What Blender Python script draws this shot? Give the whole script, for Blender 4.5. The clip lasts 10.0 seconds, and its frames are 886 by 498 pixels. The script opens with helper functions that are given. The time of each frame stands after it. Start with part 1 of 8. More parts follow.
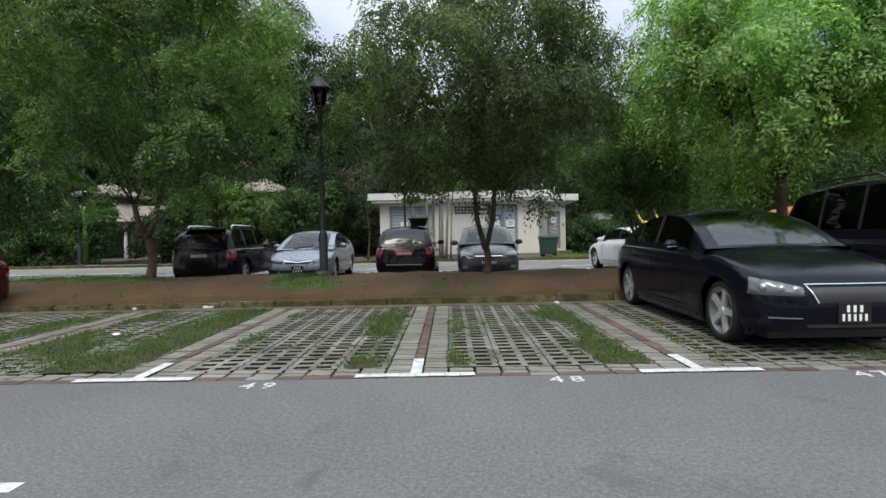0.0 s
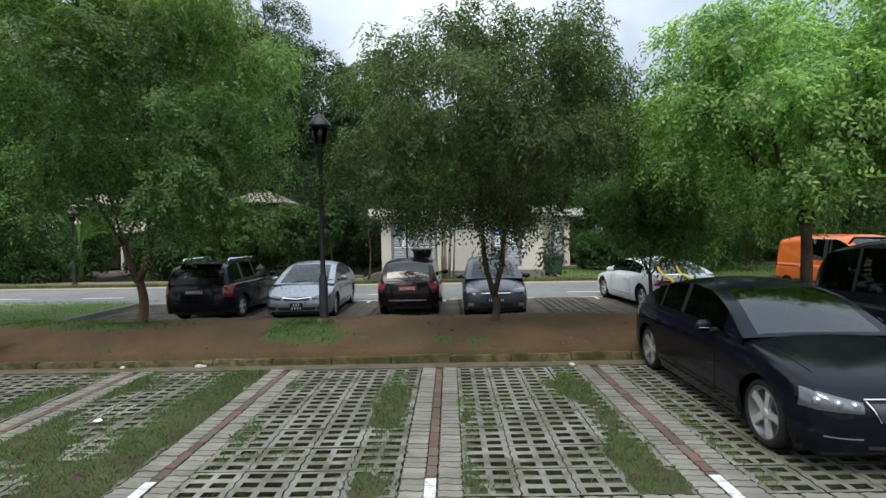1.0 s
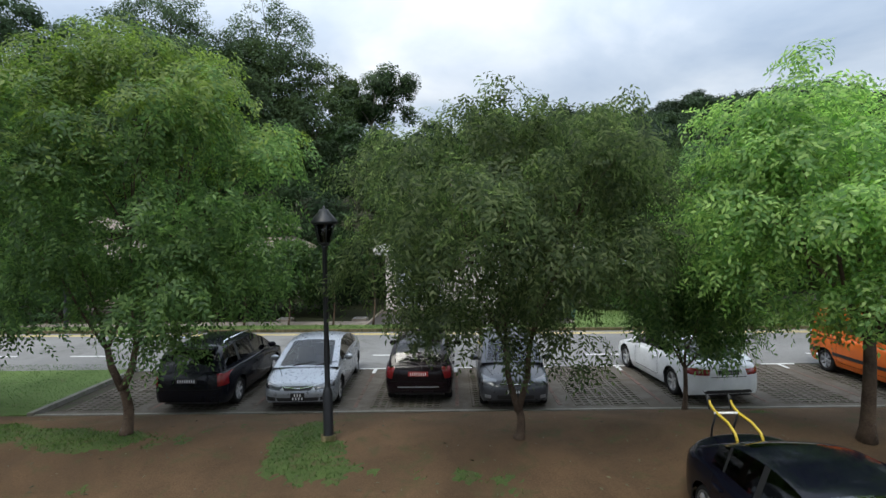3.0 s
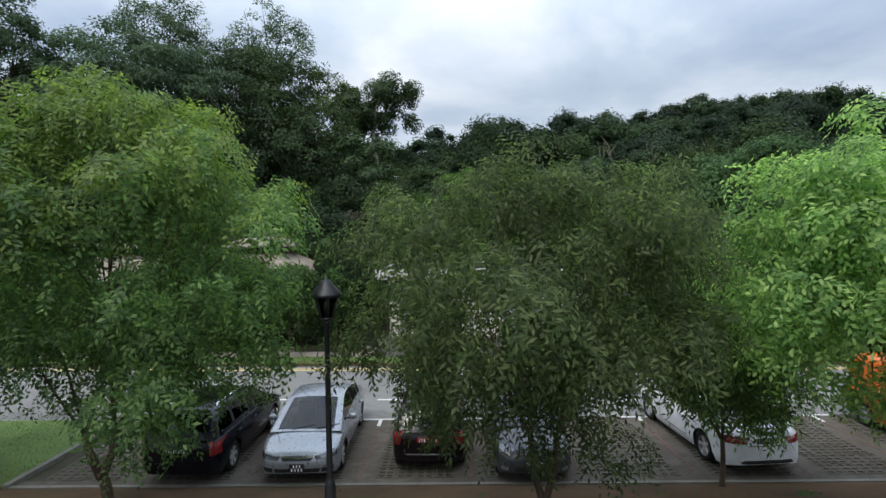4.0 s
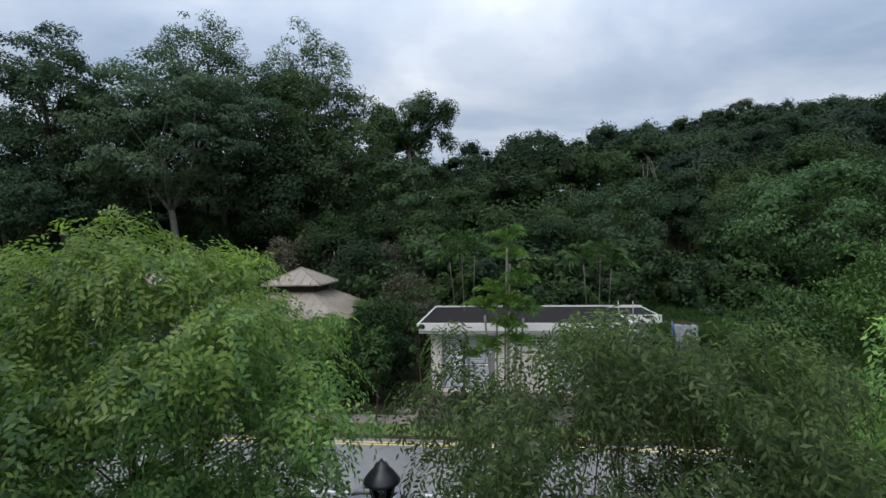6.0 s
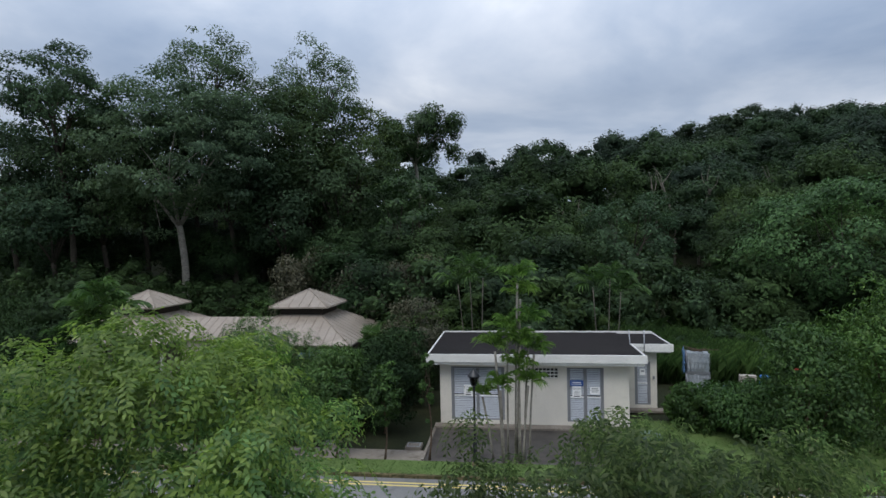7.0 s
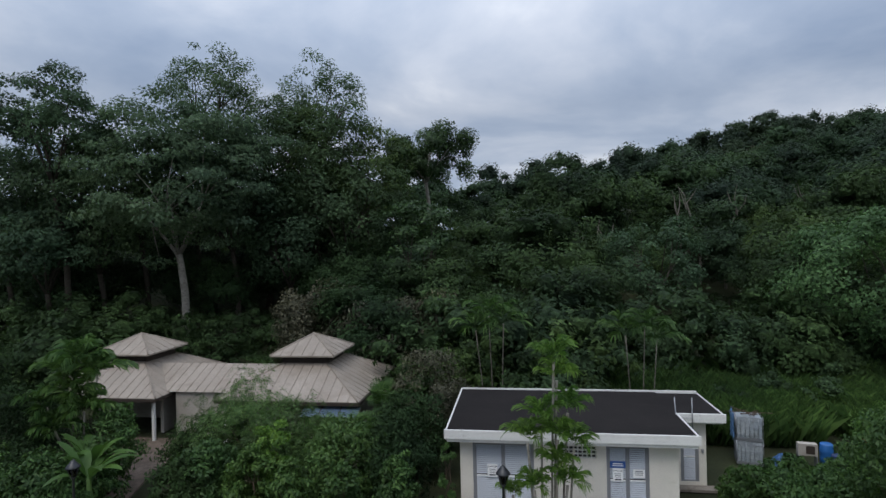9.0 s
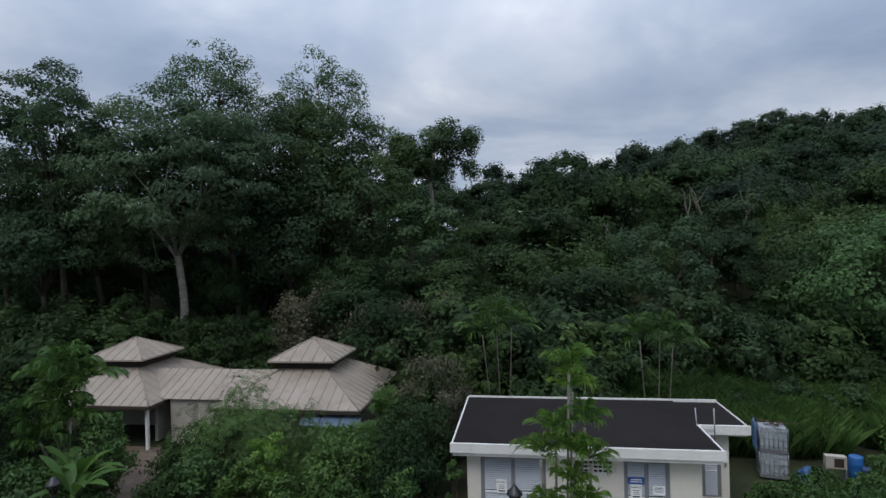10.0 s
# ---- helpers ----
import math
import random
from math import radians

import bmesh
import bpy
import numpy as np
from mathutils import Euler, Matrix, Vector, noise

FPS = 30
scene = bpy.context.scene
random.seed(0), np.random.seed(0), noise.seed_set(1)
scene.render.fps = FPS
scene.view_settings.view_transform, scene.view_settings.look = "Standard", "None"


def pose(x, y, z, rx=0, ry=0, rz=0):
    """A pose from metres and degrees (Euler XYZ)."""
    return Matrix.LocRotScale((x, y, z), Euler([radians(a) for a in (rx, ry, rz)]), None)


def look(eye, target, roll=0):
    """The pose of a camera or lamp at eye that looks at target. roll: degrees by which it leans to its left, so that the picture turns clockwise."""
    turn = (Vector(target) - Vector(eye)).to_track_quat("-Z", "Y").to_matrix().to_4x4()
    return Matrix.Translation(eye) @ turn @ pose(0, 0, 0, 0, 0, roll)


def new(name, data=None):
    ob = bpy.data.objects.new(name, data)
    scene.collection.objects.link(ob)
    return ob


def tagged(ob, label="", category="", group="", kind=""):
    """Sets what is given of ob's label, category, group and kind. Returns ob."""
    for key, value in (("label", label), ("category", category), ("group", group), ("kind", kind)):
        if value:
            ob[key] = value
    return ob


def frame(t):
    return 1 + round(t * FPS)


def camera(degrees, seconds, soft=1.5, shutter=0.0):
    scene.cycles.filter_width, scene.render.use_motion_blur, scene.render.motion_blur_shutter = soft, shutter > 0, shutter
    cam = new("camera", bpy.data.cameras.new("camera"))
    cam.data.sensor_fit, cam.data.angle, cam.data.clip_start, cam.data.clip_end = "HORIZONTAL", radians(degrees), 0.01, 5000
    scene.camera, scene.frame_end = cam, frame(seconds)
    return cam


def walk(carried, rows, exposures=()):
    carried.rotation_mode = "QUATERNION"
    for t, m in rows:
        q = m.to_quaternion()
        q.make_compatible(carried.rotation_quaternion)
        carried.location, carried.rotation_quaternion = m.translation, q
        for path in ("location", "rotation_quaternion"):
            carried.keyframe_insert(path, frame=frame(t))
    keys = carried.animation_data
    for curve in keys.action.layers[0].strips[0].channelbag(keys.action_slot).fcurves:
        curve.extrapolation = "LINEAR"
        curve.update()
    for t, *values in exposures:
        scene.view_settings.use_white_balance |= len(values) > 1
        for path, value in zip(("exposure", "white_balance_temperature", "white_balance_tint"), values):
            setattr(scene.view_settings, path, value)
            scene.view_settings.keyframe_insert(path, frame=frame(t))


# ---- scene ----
cam = camera(80.3, 10.0)
EXPOSURES = [(0.0, 0.26, 6750, 6), (2.0, 0.38, 6700, 6), (4.0, 0.22, 6550, 7), (5.5, 0.05, 6400, 8), (7.0, -0.2, 6250, 9), (10.0, -0.34, 6220, 10)]
PATH = [
    (0, (0.256, -0.091, 1.207), (0.157, 1.906, 1.155), -1.2),
    (0.5, (0.194, 0.311, 1.628), (0.093, 2.307, 1.575), -1.2),
    (1, (0.119, 0.479, 2.128), (0.02, 2.475, 2.074), -1.1),
    (1.5, (0.07, 0.542, 2.587), (-0.029, 2.539, 2.536), -0.9),
    (2, (0.01, 0.743, 3.037), (-0.091, 2.739, 2.986), -0.9),
    (2.2, (-0.032, 0.889, 3.265), (-0.131, 2.886, 3.208), -0.9),
    (3.5, (-0.356, 2.115, 4.594), (-0.461, 4.112, 4.548), -0.9),
    (4, (-0.507, 2.648, 5.233), (-0.613, 4.645, 5.188), -0.9),
    (4.5, (-0.679, 3.196, 5.865), (-0.804, 5.192, 5.825), -1.0),
    (5, (-0.91, 3.558, 6.45), (-1.044, 5.553, 6.413), -1.1),
    (5.5, (-1.064, 3.9, 6.942), (-1.253, 5.891, 6.911), -1.1),
    (7, (-1.304, 4.177, 8.888), (-1.554, 6.161, 8.872), -1.1),
    (7.5, (-1.452, 4.639, 9.539), (-1.715, 6.622, 9.528), -1.2),
    (8, (-1.649, 5.291, 10.253), (-1.92, 7.273, 10.245), -1.3),
    (8.5, (-1.944, 6.106, 10.934), (-2.219, 8.087, 10.93), -1.3),
    (9, (-2.151, 7.195, 11.268), (-2.431, 9.175, 11.269), -1.3),
    (9.5, (-2.295, 8.159, 11.278), (-2.583, 10.138, 11.283), -1.4),
    (10, (-2.404, 8.549, 11.3), (-2.699, 10.527, 11.303), -1.4),
]
walk(cam, [(t, look(eye, target, roll)) for t, eye, target, roll in PATH],
     exposures=EXPOSURES)

# ---- light ----
SUN_ELEV, SUN_TURN = radians(58), radians(200)


def ramp(nt, fac, stops, interp="LINEAR"):
    n = nt.nodes.new("ShaderNodeValToRGB")
    n.color_ramp.interpolation = interp
    e = n.color_ramp.elements
    while len(e) < len(stops):
        e.new(0.5)
    for k, (p, c) in zip(e, stops):
        k.position = p
        k.color = (c, c, c, 1) if isinstance(c, (int, float)) else (*c, 1)
    nt.links.new(fac, n.inputs[0])
    return n.outputs[0]


world = bpy.data.worlds.new("sky")
scene.world = world
world.use_nodes = True
wt = world.node_tree
bg = wt.nodes["Background"]
sky = wt.nodes.new("ShaderNodeTexSky")
sky.sky_type = "NISHITA"
sky.sun_disc = False
sky.sun_elevation, sky.sun_rotation = SUN_ELEV, SUN_TURN
sky.air_density, sky.dust_density = 1.0, 2.0
wco = wt.nodes.new("ShaderNodeTexCoord")
wsep = wt.nodes.new("ShaderNodeSeparateXYZ")
wt.links.new(wco.outputs["Generated"], wsep.inputs[0])
# cloud sheet: direction projected on a flat layer
wadd = wt.nodes.new("ShaderNodeMath"); wadd.operation = "ADD"; wadd.inputs[1].default_value = 0.16
wabs = wt.nodes.new("ShaderNodeMath"); wabs.operation = "ABSOLUTE"
wt.links.new(wsep.outputs[2], wabs.inputs[0]); wt.links.new(wabs.outputs[0], wadd.inputs[0])
wdx = wt.nodes.new("ShaderNodeMath"); wdx.operation = "DIVIDE"
wdy = wt.nodes.new("ShaderNodeMath"); wdy.operation = "DIVIDE"
wt.links.new(wsep.outputs[0], wdx.inputs[0]); wt.links.new(wadd.outputs[0], wdx.inputs[1])
wt.links.new(wsep.outputs[1], wdy.inputs[0]); wt.links.new(wadd.outputs[0], wdy.inputs[1])
wcomb = wt.nodes.new("ShaderNodeCombineXYZ")
wt.links.new(wdx.outputs[0], wcomb.inputs[0]); wt.links.new(wdy.outputs[0], wcomb.inputs[1])
wn1 = wt.nodes.new("ShaderNodeTexNoise")
wn1.inputs["Scale"].default_value, wn1.inputs["Detail"].default_value = 0.9, 7
wn1.inputs["Roughness"].default_value, wn1.inputs["Distortion"].default_value = 0.52, 0.35
wt.links.new(wcomb.outputs[0], wn1.inputs["Vector"])
cloud = ramp(wt, wn1.outputs["Fac"], [(0.30, (0.36, 0.45, 0.61)), (0.45, (0.53, 0.61, 0.75)), (0.57, (0.76, 0.81, 0.91)), (0.67, (1.10, 1.11, 1.14))])
wsky = wt.nodes.new("ShaderNodeVectorMath"); wsky.operation = "SCALE"; wsky.inputs["Scale"].default_value = 0.10
wt.links.new(sky.outputs[0], wsky.inputs[0])
wmix = wt.nodes.new("ShaderNodeMix"); wmix.data_type = "RGBA"; wmix.inputs[0].default_value = 0.9
wt.links.new(wsky.outputs[0], wmix.inputs[6]); wt.links.new(cloud, wmix.inputs[7])
wgrad = wt.nodes.new("ShaderNodeMapRange")
wgrad.inputs["From Min"].default_value, wgrad.inputs["From Max"].default_value = 0.25, 1.0
wgrad.inputs["To Min"].default_value, wgrad.inputs["To Max"].default_value = 1.0, 2.6
wt.links.new(wsep.outputs[2], wgrad.inputs["Value"])
wlit = wt.nodes.new("ShaderNodeVectorMath"); wlit.operation = "SCALE"
wt.links.new(wmix.outputs[2], wlit.inputs[0]); wt.links.new(wgrad.outputs[0], wlit.inputs["Scale"])
wt.links.new(wlit.outputs[0], bg.inputs["Color"])
bg.inputs["Strength"].default_value = 0.95

sun = new("sun", bpy.data.lights.new("sun", "SUN"))
sun.data.energy, sun.data.angle, sun.data.color = 1.5, radians(25), (1.0, 0.96, 0.9)
sun.matrix_world = look((0, 0, 60), (0 + 20 * math.sin(SUN_TURN + math.pi), 0 + 20 * math.cos(SUN_TURN + math.pi), 60 - 20 * math.tan(SUN_ELEV)))


# ---- materials ----
def material(name, base=(0.5, 0.5, 0.5), rough=0.6, metal=0.0):
    m = bpy.data.materials.new(name)
    m.use_nodes = True
    b = m.node_tree.nodes["Principled BSDF"]
    b.inputs["Base Color"].default_value = (*base, 1)
    b.inputs["Roughness"].default_value = rough
    b.inputs["Metallic"].default_value = metal
    b.inputs["Specular IOR Level"].default_value = 0.5 if rough < 0.6 else 0.2
    return m, m.node_tree, b


def coords(nt, kind="Object"):
    n = nt.nodes.new("ShaderNodeTexCoord")
    return n.outputs[kind]


def noise_node(nt, vec, scale, detail=4, rough=0.55, distort=0.0):
    n = nt.nodes.new("ShaderNodeTexNoise")
    n.inputs["Scale"].default_value, n.inputs["Detail"].default_value = scale, detail
    n.inputs["Roughness"].default_value, n.inputs["Distortion"].default_value = rough, distort
    nt.links.new(vec, n.inputs["Vector"])
    return n.outputs["Fac"]


def mixed(nt, fac, a, b, blend="MIX"):
    n = nt.nodes.new("ShaderNodeMix")
    n.data_type, n.blend_type = "RGBA", blend
    for sock, v in ((n.inputs[0], fac), (n.inputs[6], a), (n.inputs[7], b)):
        if isinstance(v, (int, float)):
            sock.default_value = v
        elif isinstance(v, tuple):
            sock.default_value = (*v, 1)
        else:
            nt.links.new(v, sock)
    return n.outputs[2]


def bumped(nt, b, height, strength=0.3, dist=0.01):
    n = nt.nodes.new("ShaderNodeBump")
    n.inputs["Strength"].default_value, n.inputs["Distance"].default_value = strength, dist
    nt.links.new(height, n.inputs["Height"])
    nt.links.new(n.outputs[0], b.inputs["Normal"])


def world_pos(nt):
    return nt.nodes.new("ShaderNodeNewGeometry").outputs["Position"]


def rough_stuff(name, dark, light, grain=60.0, patch=0.6, rough=0.85, bump=0.4, bdist=0.006, stain=None, stain_at=(0.52, 0.68), per_object=0.0, low=0.35, high=0.65, grit=0.0):
    """Mineral surface: fine grain, broad patches, an optional stain."""
    m, nt, b = material(name, dark, rough)
    p = world_pos(nt)
    g = noise_node(nt, p, grain, 3, 0.7)
    q = noise_node(nt, p, patch, 5, 0.6, 0.4)
    c = mixed(nt, ramp(nt, q, [(low, 0.0), (high, 1.0)]), dark, light)
    c = mixed(nt, 0.55, c, ramp(nt, g, [(0.3, 0.55), (0.5, 1.0), (0.72, 1.45)]), "MULTIPLY")
    if grit:
        h = noise_node(nt, p, grain * 0.45, 6, 0.85)
        c = mixed(nt, grit, c, ramp(nt, h, [(0.34, 0.5), (0.5, 1.0), (0.64, 1.7)]), "MULTIPLY")
    if stain:
        s = noise_node(nt, p, patch * 2.7 + 0.3, 6, 0.62, 0.8)
        c = mixed(nt, ramp(nt, s, [(stain_at[0], 0.0), (stain_at[1], 0.85)]), c, stain)
    if per_object:
        o = nt.nodes.new("ShaderNodeObjectInfo")
        c = mixed(nt, 1.0, c, ramp(nt, o.outputs["Random"], [(0, 1 - per_object), (1, 1 + per_object)]), "MULTIPLY")
    nt.links.new(c, b.inputs["Base Color"])
    bumped(nt, b, g, bump, bdist)
    return m


def foliage(name, dark, mid, light, trans=0.35, rough=0.5, vary=0.2, spec=0.35, grain=0.0):
    m, nt, b = material(name, mid, rough)
    b.inputs["Specular IOR Level"].default_value = spec
    geo = nt.nodes.new("ShaderNodeNewGeometry")
    c = ramp(nt, geo.outputs["Random Per Island"], [(0.0, dark), (0.45, mid), (0.85, light), (1.0, tuple(min(1, v * 1.25) for v in light))])
    n = noise_node(nt, geo.outputs["Position"], 0.55, 3)
    c = mixed(nt, 1.0, c, ramp(nt, n, [(0.3, 1 - vary), (0.7, 1 + vary)]), "MULTIPLY")
    n2 = noise_node(nt, geo.outputs["Position"], 0.085, 2)
    c = mixed(nt, 1.0, c, ramp(nt, n2, [(0.35, (1 - vary * 0.9, 1 - vary * 0.8, 1 - vary * 0.7)), (0.65, (1 + vary * 1.3, 1 + vary * 1.1, 1 + vary * 0.7))]), "MULTIPLY")
    if grain:
        n3 = noise_node(nt, geo.outputs["Position"], grain, 4, 0.7)
        c = mixed(nt, 1.0, c, ramp(nt, n3, [(0.34, 0.45), (0.52, 1.0), (0.68, 1.6)]), "MULTIPLY")
        bumped(nt, b, n3, 0.9, 0.5 / grain)
    o = nt.nodes.new("ShaderNodeObjectInfo")
    c = mixed(nt, 1.0, c, ramp(nt, o.outputs["Random"], [(0, (0.84, 0.88, 0.9)), (1, (1.14, 1.08, 1.0))]), "MULTIPLY")
    nt.links.new(c, b.inputs["Base Color"])
    t = nt.nodes.new("ShaderNodeBsdfTranslucent")
    tc = mixed(nt, 1.0, c, (1.08, 1.16, 0.8), "MULTIPLY")
    nt.links.new(tc, t.inputs["Color"])
    mx = nt.nodes.new("ShaderNodeMixShader")
    mx.inputs[0].default_value = trans
    nt.links.new(b.outputs[0], mx.inputs[1]); nt.links.new(t.outputs[0], mx.inputs[2])
    nt.links.new(mx.outputs[0], nt.nodes["Material Output"].inputs["Surface"])
    return m


M = {}
M["asphalt"] = rough_stuff("asphalt", (0.125, 0.126, 0.128), (0.158, 0.159, 0.16), 75, 0.35, 0.92, 0.8, 0.008, stain=(0.09, 0.09, 0.093), stain_at=(0.6, 0.75), grit=0.6)
M["road_far"] = rough_stuff("road_concrete", (0.152, 0.151, 0.147), (0.200, 0.198, 0.192), 70, 0.3, 0.9, 0.4, 0.004, stain=(0.125, 0.122, 0.115))
M["paver_far"] = rough_stuff("worn_concrete", (0.088, 0.078, 0.066), (0.13, 0.116, 0.098), 90, 0.6, 0.92, 0.4, 0.004, stain=(0.07, 0.058, 0.044), stain_at=(0.42, 0.66))
M["forecourt"] = rough_stuff("wet_asphalt", (0.052, 0.044, 0.038), (0.085, 0.073, 0.063), 90, 0.5, 0.5, 0.4, 0.004, stain=(0.032, 0.027, 0.024), stain_at=(0.45, 0.62))
M["paver"] = rough_stuff("grey_paver", (0.178, 0.170, 0.148), (0.245, 0.234, 0.204), 110, 0.8, 0.9, 0.4, 0.004, stain=(0.13, 0.13, 0.095), stain_at=(0.48, 0.72), per_object=0.14)
M["block"] = rough_stuff("grass_block", (0.170, 0.163, 0.145), (0.245, 0.236, 0.214), 110, 0.7, 0.92, 0.5, 0.004, stain=(0.082, 0.078, 0.052), stain_at=(0.40, 0.62), per_object=0.12)
M["red_paver"] = rough_stuff("red_paver", (0.105, 0.07, 0.058), (0.15, 0.092, 0.077), 110, 0.8, 0.9, 0.4, 0.004, stain=(0.10, 0.09, 0.07), stain_at=(0.45, 0.62), per_object=0.2)
M["kerb"] = rough_stuff("kerb_concrete", (0.070, 0.056, 0.028), (0.175, 0.145, 0.080), 70, 1.6, 0.92, 0.6, 0.006, stain=(0.042, 0.044, 0.016), stain_at=(0.44, 0.6))
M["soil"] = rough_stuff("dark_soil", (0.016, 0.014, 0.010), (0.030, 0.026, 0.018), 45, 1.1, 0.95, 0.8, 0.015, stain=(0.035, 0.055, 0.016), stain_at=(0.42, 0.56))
M["dirt"] = rough_stuff("bare_earth", (0.062, 0.040, 0.023), (0.106, 0.066, 0.037), 40, 0.55, 0.95, 0.7, 0.012, stain=(0.055, 0.055, 0.024), stain_at=(0.54, 0.70))
M["turf"] = rough_stuff("worn_turf", (0.040, 0.066, 0.020), (0.064, 0.098, 0.028), 60, 2.0, 0.95, 0.8, 0.012, stain=(0.075, 0.058, 0.032), stain_at=(0.52, 0.68))
M["lawn"] = rough_stuff("lawn", (0.074, 0.118, 0.032), (0.115, 0.170, 0.052), 30, 0.7, 0.95, 0.8, 0.02, stain=(0.10, 0.10, 0.045), stain_at=(0.6, 0.75))
M["forest_floor"] = rough_stuff("forest_floor", (0.018, 0.022, 0.010), (0.035, 0.04, 0.018), 8, 0.25, 0.98, 0.5, 0.05)
M["path"] = rough_stuff("path_concrete", (0.18, 0.155, 0.13), (0.25, 0.22, 0.185), 60, 0.8, 0.9, 0.3, 0.004, stain=(0.12, 0.10, 0.08))
M["path_dirty"] = rough_stuff("dirty_concrete", (0.100, 0.083, 0.056), (0.165, 0.140, 0.098), 70, 1.2, 0.95, 0.4, 0.004, stain=(0.070, 0.062, 0.036), stain_at=(0.48, 0.66))
M["paint_white"] = rough_stuff("road_paint", (0.50, 0.50, 0.49), (0.66, 0.66, 0.65), 120, 5.0, 0.8, 0.5, 0.004, stain=(0.30, 0.30, 0.285), stain_at=(0.52, 0.68))
M["wall"] = rough_stuff("cream_render", (0.62, 0.585, 0.52), (0.69, 0.65, 0.58), 40, 0.5, 0.85, 0.15, 0.002, stain=(0.52, 0.48, 0.41), stain_at=(0.58, 0.8))
# Darker copy of the cream render, with the eaves' shade in its colour.
M["cream_shaded"] = rough_stuff("dull_render", (0.33, 0.30, 0.26), (0.40, 0.365, 0.32), 40, 0.5, 0.85, 0.15, 0.002, stain=(0.26, 0.23, 0.19), stain_at=(0.5, 0.75))
M["path_brown"] = rough_stuff("brown_path", (0.115, 0.085, 0.065), (0.165, 0.125, 0.098), 50, 0.8, 0.92, 0.3, 0.004, stain=(0.075, 0.06, 0.045), stain_at=(0.45, 0.66))
M["fascia"] = rough_stuff("white_fascia", (0.62, 0.61, 0.585), (0.70, 0.69, 0.66), 30, 0.7, 0.8, 0.15, 0.002, stain=(0.47, 0.46, 0.42), stain_at=(0.6, 0.78))
M["felt"] = rough_stuff("roof_felt", (0.010, 0.008, 0.008), (0.015, 0.0125, 0.012), 60, 0.4, 0.95, 0.5, 0.006, stain=(0.03, 0.026, 0.023), stain_at=(0.62, 0.8))
M["roof_metal"] = rough_stuff("beige_roof_sheet", (0.235, 0.197, 0.158), (0.295, 0.25, 0.205), 20, 0.35, 0.55, 0.1, 0.002, stain=(0.20, 0.16, 0.125), stain_at=(0.5, 0.72))
M["bark"] = rough_stuff("bark", (0.062, 0.042, 0.030), (0.11, 0.078, 0.056), 35, 3.0, 0.95, 0.9, 0.02, stain=(0.15, 0.135, 0.115), stain_at=(0.6, 0.72))
M["bark_dark"] = rough_stuff("dark_bark", (0.035, 0.03, 0.023), (0.065, 0.055, 0.042), 30, 2.0, 0.95, 0.8, 0.02)
M["bark_far"] = rough_stuff("weathered_bark", (0.10, 0.09, 0.075), (0.16, 0.145, 0.12), 30, 2.0, 0.95, 0.8, 0.02)
M["bark_pale"] = rough_stuff("pale_bark", (0.20, 0.185, 0.155), (0.30, 0.28, 0.24), 30, 2.0, 0.95, 0.8, 0.02, stain=(0.11, 0.10, 0.075))
M["leaf_a"] = foliage("leaf_bright", (0.047, 0.100, 0.041), (0.082, 0.162, 0.062), (0.150, 0.250, 0.096), trans=0.64, spec=0.3, rough=0.45, vary=0.3)
M["leaf_young"] = foliage("leaf_young", (0.085, 0.145, 0.034), (0.135, 0.205, 0.046), (0.20, 0.275, 0.07), trans=0.55, spec=0.3, rough=0.45)
M["leaf_b"] = foliage("leaf_olive", (0.047, 0.072, 0.032), (0.080, 0.118, 0.051), (0.150, 0.188, 0.088), trans=0.73, spec=0.28, rough=0.45)
M["leaf_c"] = foliage("leaf_fresh", (0.085, 0.185, 0.066), (0.165, 0.300, 0.108), (0.32, 0.47, 0.18), trans=0.62, spec=0.3, vary=0.28)
M["leaf_dark"] = foliage("leaf_dark", (0.016, 0.036, 0.013), (0.026, 0.055, 0.019), (0.045, 0.085, 0.03), trans=0.25, spec=0.2)
M["leaf_forest"] = foliage("leaf_forest", (0.019, 0.037, 0.0155), (0.024, 0.046, 0.018), (0.031, 0.057, 0.022), trans=0.2, vary=0.4, spec=0.1, rough=0.65, grain=4.5)
M["leaf_rain"] = foliage("leaf_rain", (0.056, 0.096, 0.060), (0.070, 0.116, 0.072), (0.090, 0.142, 0.088), trans=0.42, vary=0.25, spec=0.12, rough=0.65, grain=5.0)
M["leaf_tall"] = foliage("leaf_tall", (0.022, 0.043, 0.021), (0.028, 0.052, 0.024), (0.037, 0.066, 0.030), trans=0.22, vary=0.3, spec=0.12, rough=0.65, grain=4.0)
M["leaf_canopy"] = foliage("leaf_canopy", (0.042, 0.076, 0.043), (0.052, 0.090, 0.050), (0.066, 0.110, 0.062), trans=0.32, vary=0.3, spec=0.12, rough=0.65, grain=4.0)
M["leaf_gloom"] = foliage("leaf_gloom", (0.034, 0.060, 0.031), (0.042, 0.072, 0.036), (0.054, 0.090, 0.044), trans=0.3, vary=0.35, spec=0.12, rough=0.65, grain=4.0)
M["leaf_vine"] = foliage("leaf_vine", (0.050, 0.100, 0.036), (0.068, 0.128, 0.047), (0.094, 0.165, 0.062), trans=0.3, vary=0.2, spec=0.15, rough=0.6, grain=4.0)
M["leaf_moss"] = foliage("leaf_moss", (0.032, 0.058, 0.018), (0.042, 0.072, 0.022), (0.056, 0.092, 0.030), trans=0.22, vary=0.35, spec=0.12, rough=0.65, grain=4.0)
M["leaf_far"] = foliage("leaf_far", (0.022, 0.038, 0.024), (0.027, 0.045, 0.028), (0.034, 0.055, 0.034), trans=0.2, vary=0.35, spec=0.1, rough=0.7, grain=1.6)
